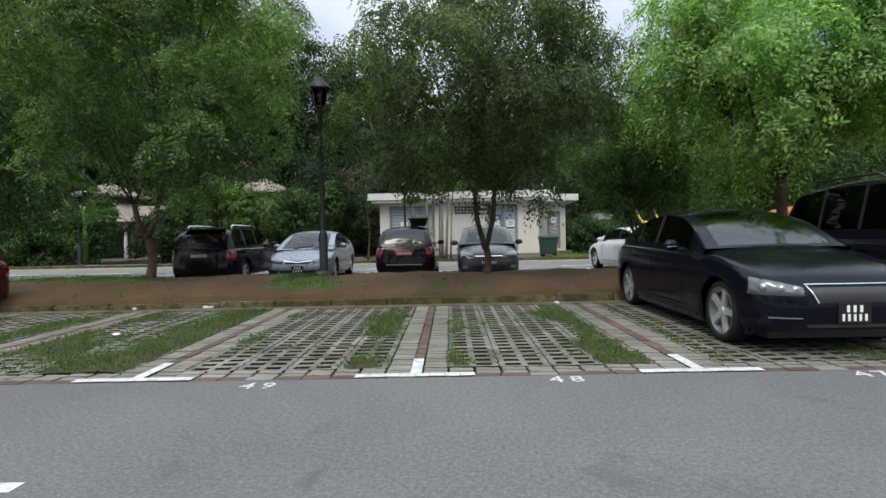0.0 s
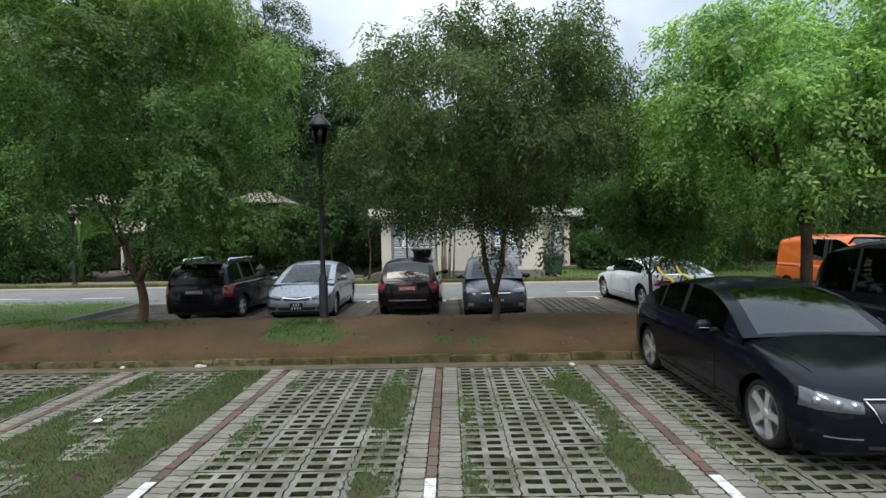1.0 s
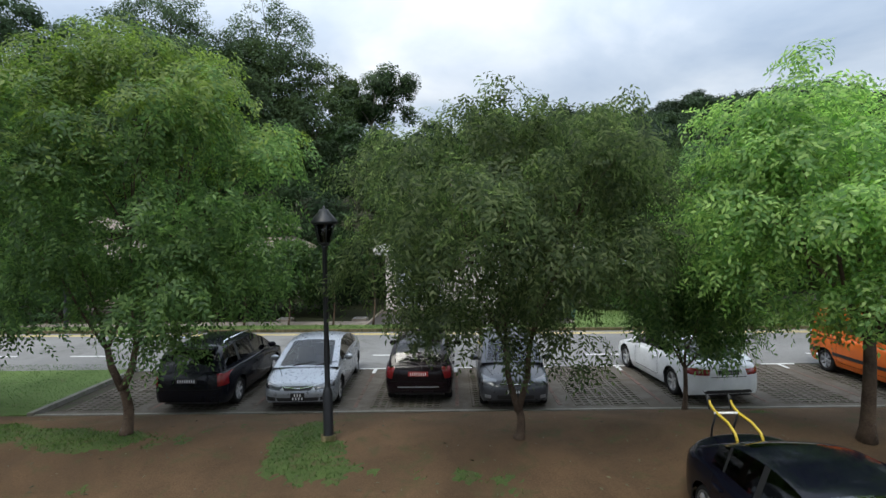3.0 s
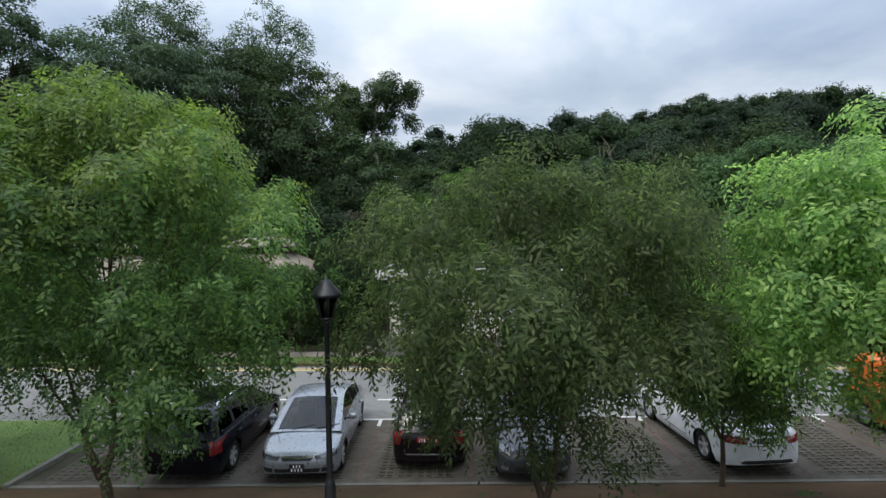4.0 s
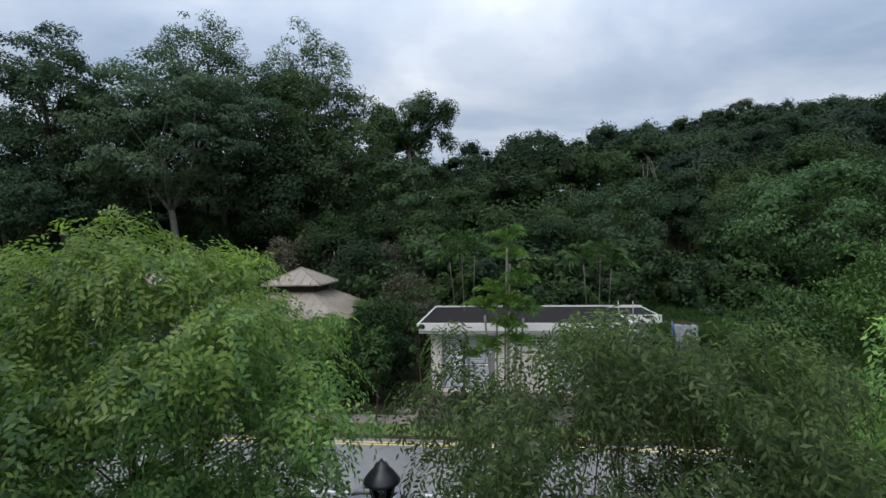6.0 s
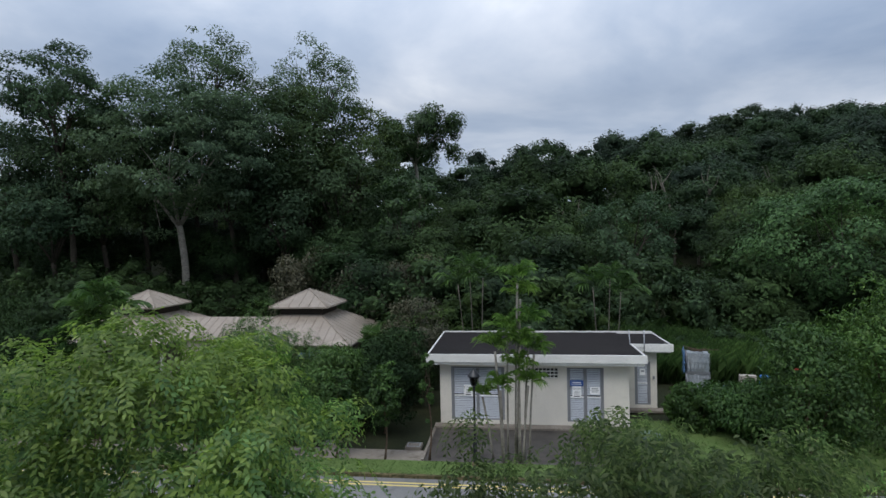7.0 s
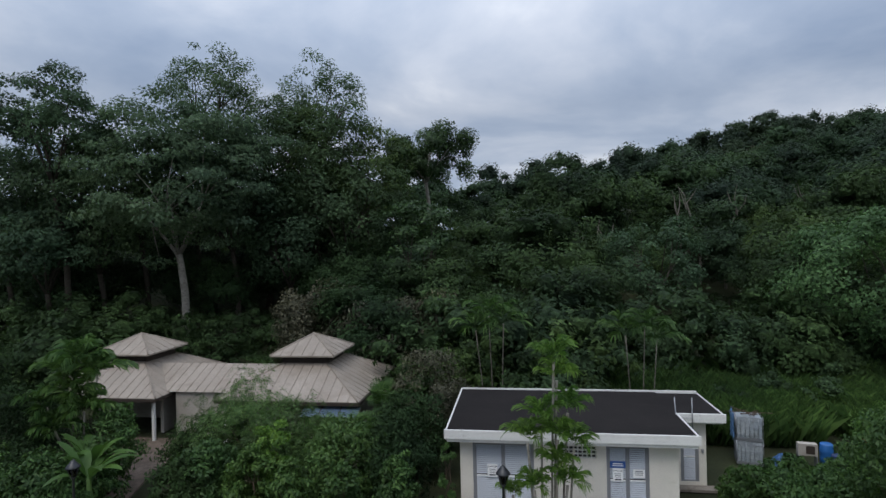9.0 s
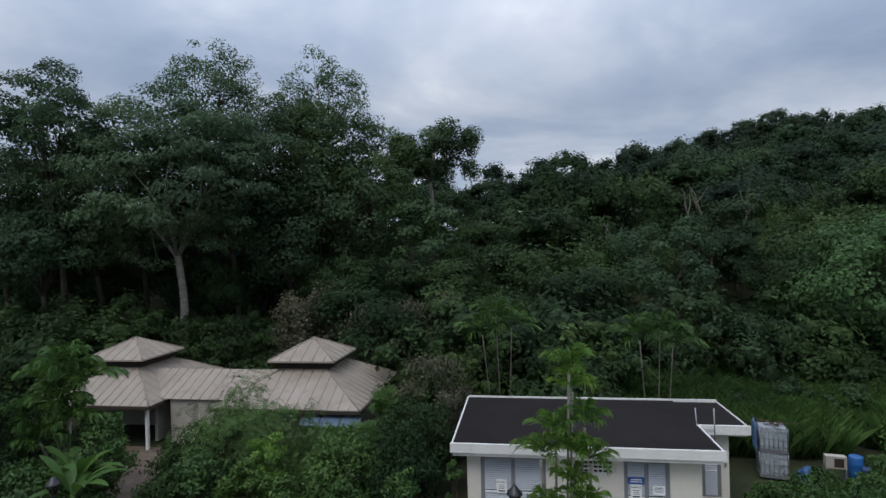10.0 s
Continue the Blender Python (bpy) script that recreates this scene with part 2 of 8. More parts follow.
M["leaf_shrub"] = foliage("leaf_shrub", (0.028, 0.062, 0.016), (0.044, 0.094, 0.024), (0.078, 0.14, 0.038), trans=0.3, vary=0.3, spec=0.2)
M["leaf_hedge"] = foliage("leaf_hedge", (0.022, 0.050, 0.016), (0.034, 0.072, 0.022), (0.058, 0.106, 0.034), trans=0.3, vary=0.3, spec=0.2)
M["leaf_palm"] = foliage("leaf_palm", (0.056, 0.115, 0.024), (0.092, 0.180, 0.036), (0.155, 0.26, 0.056), trans=0.5, spec=0.25)
M["leaf_deep"] = foliage("leaf_deep", (0.034, 0.072, 0.022), (0.054, 0.112, 0.032), (0.092, 0.162, 0.048), trans=0.35, spec=0.2)
M["leaf_rust"] = foliage("leaf_rust", (0.042, 0.046, 0.032), (0.058, 0.060, 0.042), (0.088, 0.088, 0.062), trans=0.2, vary=0.3, spec=0.15)
M["grass_green"] = foliage("grass_green", (0.032, 0.068, 0.018), (0.052, 0.105, 0.027), (0.09, 0.15, 0.04), trans=0.3, spec=0.2)
M["wash"] = rough_stuff("washed_soil", (0.040, 0.033, 0.021), (0.075, 0.062, 0.040), 50, 1.3, 0.95, 0.8, 0.012, stain=(0.052, 0.068, 0.024), stain_at=(0.44, 0.58))
M["soil_far"] = rough_stuff("dirt_filled", (0.045, 0.038, 0.029), (0.068, 0.058, 0.045), 45, 1.1, 0.95, 0.8, 0.01, stain=(0.045, 0.06, 0.025), stain_at=(0.5, 0.62))
M["grass"] = foliage("grass_blade", (0.060, 0.110, 0.030), (0.088, 0.165, 0.045), (0.135, 0.215, 0.066), trans=0.3, spec=0.15)
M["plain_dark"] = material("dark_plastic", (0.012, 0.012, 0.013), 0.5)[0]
M["metal_grey"] = material("grey_metal", (0.30, 0.31, 0.33), 0.45, 0.6)[0]
M["frame_grey"] = material("door_frame_grey", (0.22, 0.225, 0.24), 0.5)[0]
M["louvre"] = material("louvre_white", (0.47, 0.50, 0.55), 0.5)[0]
M["sign_white"] = material("sign_white", (0.86, 0.86, 0.86), 0.5)[0]
M["sign_blue"] = material("sign_blue", (0.03, 0.09, 0.30), 0.5)[0]
M["sign_ink"] = material("sign_ink", (0.05, 0.05, 0.06), 0.6)[0]
M["lamp_black"] = material("lamp_black", (0.010, 0.011, 0.014), 0.4)[0]
M["louvre_dark"] = material("dark_timber", (0.045, 0.035, 0.028), 0.7)[0]


# ---- builders ----
def part(name, bm, mat, parent=None, label=""):
    me = bpy.data.meshes.new(name)
    bm.to_mesh(me)
    bm.free()
    ob = new(name, me)
    if mat:
        me.materials.append(mat)
    if parent:
        ob.parent = parent
    if label:
        ob["label"] = label
    return ob


def array_mesh(name, verts, quads, mat=None, smooth=False):
    """A mesh out of computed vertex and quad arrays."""
    me = bpy.data.meshes.new(name)
    n, f = len(verts), len(quads)
    me.vertices.add(n)
    me.vertices.foreach_set("co", np.ascontiguousarray(verts, dtype=np.float32).ravel())
    k = quads.shape[1]
    me.loops.add(f * k)
    me.polygons.add(f)
    me.loops.foreach_set("vertex_index", np.ascontiguousarray(quads, dtype=np.int32).ravel())
    me.polygons.foreach_set("loop_start", np.arange(0, f * k, k, dtype=np.int32))
    if smooth:
        me.polygons.foreach_set("use_smooth", np.ones(f, dtype=bool))
    me.update(calc_edges=True)
    me.validate()
    if mat:
        me.materials.append(mat)
    return me


def box(bm, x0, x1, y0, y1, z0, z1, m=None):
    vs = [bm.verts.new((x, y, z)) for z in (z0, z1) for y in (y0, y1) for x in (x0, x1)]
    for f in ((0, 2, 3, 1), (4, 5, 7, 6), (0, 1, 5, 4), (2, 6, 7, 3), (0, 4, 6, 2), (1, 3, 7, 5)):
        bm.faces.new([vs[i] for i in f])
    if m is not None:
        bmesh.ops.transform(bm, matrix=m, verts=vs)
    return vs


def boxes(*items, m=None, bevel=0.0):
    bm = bmesh.new()
    for b in items:
        box(bm, *b)
    if bevel:
        bmesh.ops.bevel(bm, geom=bm.edges[:], offset=bevel, segments=2, affect="EDGES", profile=0.7)
    if m is not None:
        bm.transform(m)
    return bm


def tube(bm, pts, radii, seg=8, cap=True):
    """A tapered round bar along points."""
    rings = []
    pts = [Vector(p) for p in pts]
    for i, p in enumerate(pts):
        d = (pts[min(i + 1, len(pts) - 1)] - pts[max(i - 1, 0)]).normalized()
        a = d.orthogonal().normalized() if i == 0 else (rings[-1][1] - d * rings[-1][1].dot(d)).normalized()
        b = d.cross(a)
        rings.append(([bm.verts.new(p + radii[i] * (math.cos(2 * math.pi * k / seg) * a + math.sin(2 * math.pi * k / seg) * b)) for k in range(seg)], a))
    for (r0, _), (r1, _) in zip(rings, rings[1:]):
        for k in range(seg):
            f = bm.faces.new((r0[k], r0[(k + 1) % seg], r1[(k + 1) % seg], r1[k]))
            f.smooth = True
    if cap:
        bm.faces.new(rings[0][0][::-1])
        bm.faces.new(rings[-1][0])
    return bm


def lathe(bm, profile, seg=16, at=(0, 0, 0)):
    """A turned form: profile of (radius, height)."""
    o = Vector(at)
    rings = [[bm.verts.new(o + Vector((r * math.cos(2 * math.pi * k / seg), r * math.sin(2 * math.pi * k / seg), z))) for k in range(seg)] for r, z in profile]
    for a, b in zip(rings, rings[1:]):
        for k in range(seg):
            bm.faces.new((a[k], a[(k + 1) % seg], b[(k + 1) % seg], b[k])).smooth = True
    bm.faces.new(rings[0][::-1])
    bm.faces.new(rings[-1])
    return bm


# ---- ground ----
def smooth_step(a, b, v):
    t = np.clip((v - a) / (b - a), 0, 1)
    return t * t * (3 - 2 * t)


def hill(x, y):
    """Height of the land: flat by the road, a wooded hill behind."""
    x, y = np.asarray(x, float), np.asarray(y, float)
    h = 15.5 * np.clip((y - 44) / 66, 0, 1) ** 1.25 + 3.4 * smooth_step(8, 32, x) * smooth_step(85, 112, y)
    h = h + 3.0 * smooth_step(22, 85, x) * smooth_step(55, 135, y)
    h = h + 28.0 * smooth_step(0, 85, x) * smooth_step(110, 225, y)
    h = h - 5.0 * smooth_step(-20, -70, x) * smooth_step(60, 120, y)
    h = h + 1.2 * np.sin(x * 0.09 + 1) * np.sin(y * 0.07) * smooth_step(50, 80, y)
    return h - 30 * smooth_step(170, 600, np.hypot(x, y))


def sheet(name, xs, ys, fn, mat):
    X, Y = np.meshgrid(xs, ys)
    v = np.stack([X, Y, fn(X, Y)], -1).reshape(-1, 3)
    nx, ny = len(xs), len(ys)
    i = (np.arange(ny - 1)[:, None] * nx + np.arange(nx - 1)[None]).ravel()
    q = np.stack([i, i + 1, i + nx + 1, i + nx], -1)
    return new(name, array_mesh(name, v, q, mat, True))


reach = np.concatenate([-np.geomspace(2600, 330, 10), np.linspace(-300, 300, 121), np.geomspace(330, 2600, 10)])
tagged(sheet("ground", reach, reach + 40, lambda x, y: hill(x, y) - 0.06, M["forest_floor"]), "dark leaf-littered forest floor rising into a hill", "ground", kind="structure")

BAY = Matrix.Translation((-0.23, 4.45, 0)) @ Matrix.Rotation(radians(2.1), 4, "Z")
PITCH, DEEP, ISLAND, FAR = 2.45, 4.72, 9.12, 13.27


def slab(name, label, mat, corners, z0, z1, category=""):
    """A flat slab with upright sides over a plan outline."""
    bm = bmesh.new()
    lo = [bm.verts.new((x, y, z0)) for x, y in corners]
    hi = [bm.verts.new((x, y, z1)) for x, y in corners]
    bm.faces.new(lo[::-1]); bm.faces.new(hi)
    for i in range(len(lo)):
        j = (i + 1) % len(lo)
        bm.faces.new((lo[i], lo[j], hi[j], hi[i]))
    bmesh.ops.recalc_face_normals(bm, faces=bm.faces[:])
    return tagged(part(name, bm, mat), label, category or name.rsplit("_", 1)[0].replace("_", " "), kind="structure")


def plan(*uv):
    return [(BAY @ Vector((u, v, 0))).to_2d() for u, v in uv]


slab("road_near", "grey worn asphalt car park lane", M["asphalt"], plan((-60, -9), (60, -9), (60, -0.115), (-60, -0.115)), -0.2, 0.0, "road")
slab("road_far", "pale grey concrete road behind the parking bays", M["road_far"], [tuple(plan((-70, FAR))[0]), tuple(plan((70, FAR))[0]), (70, 23.8), (-70, 23.8)], -0.2, 0.0, "road")
slab("pavement_bed", "dark soil bed under the parking pavers", M["soil"], plan((-30, -0.115), (30, -0.115), (30, DEEP), (-30, DEEP)), -0.2, -0.078, "pavement")
slab("pavement_far_bed", "dirt bed under the far parking pavers", M["soil_far"], plan((-9.86, ISLAND + 0.1), (30, ISLAND + 0.1), (30, FAR), (-9.86, FAR)), -0.2, -0.014, "pavement")
slab("verge_left", "mown green grass verge beside the bays", M["lawn"], [tuple(plan((-60, DEEP + 0.3))[0]), tuple(plan((-10.0, ISLAND))[0]), tuple(plan((-10.0, FAR))[0]), tuple(plan((-60, FAR))[0])], -0.2, 0.06, "verge")
slab("verge_back", "mown green grass strip beyond the road", M["lawn"], [(-60, 23.95), (60, 23.95), (60, 25.35), (-60, 25.35)], -0.2, 0.05, "verge")
slab("verge_right", "rough green grass beside the small building", M["lawn"], [(4.3, 25.36), (60, 25.36), (60, 31.0), (4.3, 31.0)], -0.2, 0.045, "verge")
slab("path", "brownish concrete footpath", M["path"], [(-40, 25.36), (-5.0, 25.36), (-5.0, 26.45), (-40, 26.45)], -0.2, 0.035)
slab("pavement_forecourt", "dark damp asphalt forecourt of the small building", M["forecourt"], [(-4.95, 25.36), (4.28, 25.36), (4.28, 29.25), (-4.95, 29.25)], -0.2, 0.03, "pavement")

# earth island: a low mound behind a kerb
ixs = np.concatenate([np.linspace(-30, 30, 161)])
ivs = np.concatenate([[DEEP + 0.136], np.linspace(DEEP + 0.142, ISLAND, 24)])


def mound(u, v):
    s = (v - DEEP) / (ISLAND - DEEP)
    h = 0.12 + 0.32 * np.sin(np.pi * np.clip(s, 0, 1)) ** 0.8 - 0.10 * s
    n = 0.03 * np.sin(u * 1.7 + v * 2.1) + 0.02 * np.sin(u * 4.3 - v * 3.3 + 1)
    return np.where(v < DEEP + 0.14, -0.1, h + n * np.sin(np.pi * np.clip(s, 0, 1)))


island = sheet("ground_island", ixs, ivs, mound, M["dirt"])
island.matrix_world = BAY
tagged(island, "bare brown earth island with worn grass patches", "planting strip", kind="structure")


def island_z(x, y):
    p = BAY.inverted() @ Vector((x, y, 0))
    return float(mound(p.x, p.y))


# kerb of separate stones
kerb = tagged(new("kerb"), "weathered mossy concrete kerb along the earth island", "kerb", kind="structure")
kerb.matrix_world = BAY
random.seed(3)
kbm = bmesh.new()
box(kbm, -0.49, 0.49, 0, 0.14, -0.15, 0.112)
bmesh.ops.bevel(kbm, geom=[e for e in kbm.edges if all(v.co.z > 0 for v in e.verts)], offset=0.018, segments=2, affect="EDGES")
kerb_stone = part("kerb_stone", kbm, M["kerb"], kerb)
kerb_stone.matrix_basis = pose(-14.5 + 0.19, DEEP, 0)
for i in range(1, 36):
    k = new("kerb_stone", kerb_stone.data)
    k.parent = kerb
    k.matrix_basis = pose(-14.5 + i * 1.0 + 0.19, DEEP + random.uniform(-0.012, 0.012), random.uniform(-0.015, 0.012) - (0.03 if -9 < -14.5 + i < -1.5 else 0), random.uniform(-2, 2), random.uniform(-0.5, 0.5), random.uniform(-0.5, 0.5))
far_kerb = tagged(part("kerb_far", boxes((-9.86, 30, ISLAND, ISLAND + 0.1, -0.15, 0.045), (-10.0, -9.86, ISLAND, FAR, -0.15, 0.1)), M["paver"]), "low concrete edging of the far bays", "kerb", kind="structure")
far_kerb.matrix_world = BAY
tagged(part("kerb_road", boxes((-60, 60, 23.8, 23.95, -0.15, 0.12)), M["kerb"]), "concrete kerb on the far side of the road", "kerb", kind="structure")


# ---- buildings ----
def utility_building():
    b = tagged(new("utility_building"), "small cream rendered flat-roofed substation with louvred metal doors", "building")
    fy, x0, x1, by, hz = 29.8, -4.8, 4.2, 35.4, 3.1
    ax1, ay = 6.25, 32.8
    d1, d2 = (-4.25, -1.65, 0.3, 2.9), (1.33, 3.04, 0.3, 2.9)
    gr = (-0.55, 0.92, 2.37, 2.86)
    # front wall with real openings
    cuts = [d1, gr, d2]
    strips, x = [], x0
    for a, c, z0, z1 in cuts:
        strips += [(x, a, fy, fy + 0.2, 0, hz), (a, c, fy, fy + 0.2, 0, z0), (a, c, fy, fy + 0.2, z1, hz)]
        x = c
    strips.append((x, x1, fy, fy + 0.2, 0, hz))
    front = boxes(*strips)
    bmesh.ops.remove_doubles(front, verts=front.verts[:], dist=0.001)
    part("wall", front, M["wall"], b)
    part("wall", boxes((x0, x0 + 0.2, fy + 0.2, by, 0, hz)), M["wall"], b)
    part("wall", boxes((x1 - 0.2, x1, fy + 0.2, ay, 0, hz)), M["wall"], b)
    part("wall", boxes((x0, ax1, by, by + 0.2, 0, hz)), M["wall"], b)
    ad = (5.13, 5.93, 0.28, 2.55)
    part("wall", boxes((x1, ad[0], ay, ay + 0.2, 0, hz), (ad[0], ad[1], ay, ay + 0.2, 0, ad[2]), (ad[0], ad[1], ay, ay + 0.2, ad[3], hz), (ad[1], ax1, ay, ay + 0.2, 0, hz)), M["wall"], b)
    part("wall", boxes((ax1 - 0.2, ax1, ay + 0.2, by, 0, hz)), M["wall"], b)
    part("plinth", boxes((x0 - 0.25, x1 + 0.25, fy - 0.55, fy, 0, 0.12), (x1 + 0.25, ax1 + 0.3, ay - 0.5, ay, 0, 0.12)), M["path"], b, "stained concrete apron step")
    roof = part("roof", boxes((x0 - 0.5, x1 + 0.6, fy - 0.52, by + 0.5, 3.22, 3.56), (x1 + 0.6, ax1 + 0.6, ay - 0.45, by + 0.5, 3.2, 3.5)), M["felt"], b, "black felt flat roof")
    for b6 in ((x0 - 0.6, x1 + 0.7, fy - 0.6, fy - 0.52, 3.24, 3.62), (x0 - 0.56, x0 - 0.5, fy - 0.52, by + 0.56, 3.24, 3.61), (x1 + 0.6, x1 + 0.66, fy - 0.52, ay - 0.45, 3.22, 3.60),
               (x1 + 0.7, ax1 + 0.7, ay - 0.55, ay - 0.45, 3.18, 3.57), (ax1 + 0.6, ax1 + 0.65, ay - 0.45, by + 0.56, 3.2, 3.54), (x0 - 0.5, ax1 + 0.6, by + 0.5, by + 0.56, 3.2, 3.64)):
        part("fascia", boxes(b6), M["fascia"], roof, "off-white painted fascia board")
    part("soffit", boxes((x0 - 0.5, x1 + 0.6, fy - 0.52, by + 0.5, 3.1, 3.21), (x1 + 0.6, ax1 + 0.6, ay - 0.45, by + 0.5, 3.1, 3.19)), M["fascia"], roof)

    def louvre_door(x0, x1, z0, z1, y, leaves, rail):
        d = part("door", boxes((x0, x0 + 0.07, y, y + 0.1, z0, z1), (x1 - 0.07, x1, y, y + 0.1, z0, z1), (x0 + 0.07, x1 - 0.07, y, y + 0.1, z1 - 0.08, z1), (x0 + 0.07, x1 - 0.07, y, y + 0.1, z0, z0 + 0.06)), M["frame_grey"], b, "grey metal double door frame")
        w = (x1 - x0 - 0.14) / leaves
        for i in range(leaves):
            a = x0 + 0.07 + i * w
            part("leaf_frame", boxes((a + 0.004, a + 0.08, y + 0.02, y + 0.07, z0 + 0.06, z1 - 0.08), (a + w - 0.08, a + w - 0.004, y + 0.02, y + 0.07, z0 + 0.06, z1 - 0.08)), M["frame_grey"], d)
            part("rail", boxes((a + 0.08, a + w - 0.08, y + 0.015, y + 0.07, z0 + rail, z0 + rail + 0.05)), M["sign_white"], d, "white middle rail")
            z, n = z0 + 0.08, 0
            items = []
            while z < z1 - 0.13:
                if not (rail - 0.04 < z - z0 < rail + 0.05):
                    items.append(z)
                z += 0.085
            for z in items:
                bm = bmesh.new()
                box(bm, a + 0.08, a + w - 0.08, -0.005, 0.005, -0.036, 0.036, pose(0, y + 0.05, z + 0.02, -40))
                part("slat", bm, M["louvre"], d)
        return d

    door = louvre_door(*d1, fy + 0.03, 2, 1.15)
    door2 = louvre_door(*d2, fy + 0.03, 2, 1.15)
    louvre_door(ad[0], ad[1], ad[2], ad[3], ay + 0.03, 1, 1.1)
    # Near-black sheets stand in for the unlit rooms behind the louvres.
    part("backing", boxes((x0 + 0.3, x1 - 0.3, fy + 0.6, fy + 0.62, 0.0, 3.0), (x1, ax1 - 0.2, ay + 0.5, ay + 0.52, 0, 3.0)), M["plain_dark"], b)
    # block vent: a near-black sheet stands in for its unlit depth
    vent = part("vent", boxes((gr[0], gr[1], fy + 0.16, fy + 0.18, gr[2], gr[3])), M["plain_dark"], b, "near-black sheet for the unlit depth of a breeze-block vent")
    bm = bmesh.new()
    for i in range(9):
        x = gr[0] + (gr[1] - gr[0]) * i / 8
        box(bm, x - 0.018, x + 0.018, fy + 0.03, fy + 0.15, gr[2], gr[3])
    for i in range(4):
        z = gr[2] + (gr[3] - gr[2]) * i / 3
        box(bm, gr[0], gr[1], fy + 0.034, fy + 0.146, z - 0.018, z + 0.018)
    part("grid", bm, M["fascia"], vent)
    return b, d1, d2


utility, DOOR_A, DOOR_B = utility_building()


def hip(bm, x0, x1, y0, y1, z0, z1, inset=None, thick=0.12):
    """A hipped roof shell: eaves rectangle at z0, top rectangle or point at z1."""
    cx, cy = (x0 + x1) / 2, (y0 + y1) / 2
    i = inset if inset is not None else min(x1 - x0, y1 - y0) / 2
    lo = [(x0, y0), (x1, y0), (x1, y1), (x0, y1)]
    hi = [(x0 + i, y0 + i), (x1 - i, y0 + i), (x1 - i, y1 - i), (x0 + i, y1 - i)]
    a = [bm.verts.new((x, y, z0)) for x, y in lo]
    c = [bm.verts.new((x, y, z0 - thick)) for x, y in lo]
    b = [bm.verts.new((x, y, z1)) for x, y in hi]
    for k in range(4):
        j = (k + 1) % 4
        bm.faces.new((a[k], a[j], b[j], b[k]))
        bm.faces.new((c[k], c[j], a[j], a[k]))
    bm.faces.new(b)
    bm.faces.new(c[::-1])
    bmesh.ops.remove_doubles(bm, verts=bm.verts[:], dist=0.001)


def seams(bm, x0, x1, y0, y1, z0, z1, run, step=0.62):
    """Standing seams on the front and right slopes of a hip; run: plan length of the slope."""
    n = int((x1 - x0) / step)
    for i in range(1, n):
        x = x0 + (x1 - x0) * i / n
        r = min(run, x - x0, x1 - x)
        s = (z1 - z0) / run
        a, b = Vector((x, y0, z0 + 0.012)), Vector((x, y0 + r, z0 + r * s + 0.012))
        tube(bm, (a, b), (0.022, 0.022), 4)
    n = int((y1 - y0) / step)
    for i in range(1, n):
        y = y0 + (y1 - y0) * i / n
        r = min(run, y - y0, y1 - y)
        s = (z1 - z0) / run
        for xe, sg in ((x1, -1), (x0, 1)):
            tube(bm, (Vector((xe, y, z0 + 0.012)), Vector((xe + sg * r, y, z0 + r * s + 0.012))), (0.022, 0.022), 4)
    for xe, ye, sx, sy in ((x0, y0, 1, 1), (x1, y0, -1, 1), (x1, y1, -1, -1), (x0, y1, 1, -1)):
        tube(bm, (Vector((xe, ye, z0 + 0.02)), Vector((xe + sx * run, ye + sy * run, z1 + 0.02))), (0.045, 0.045), 5)


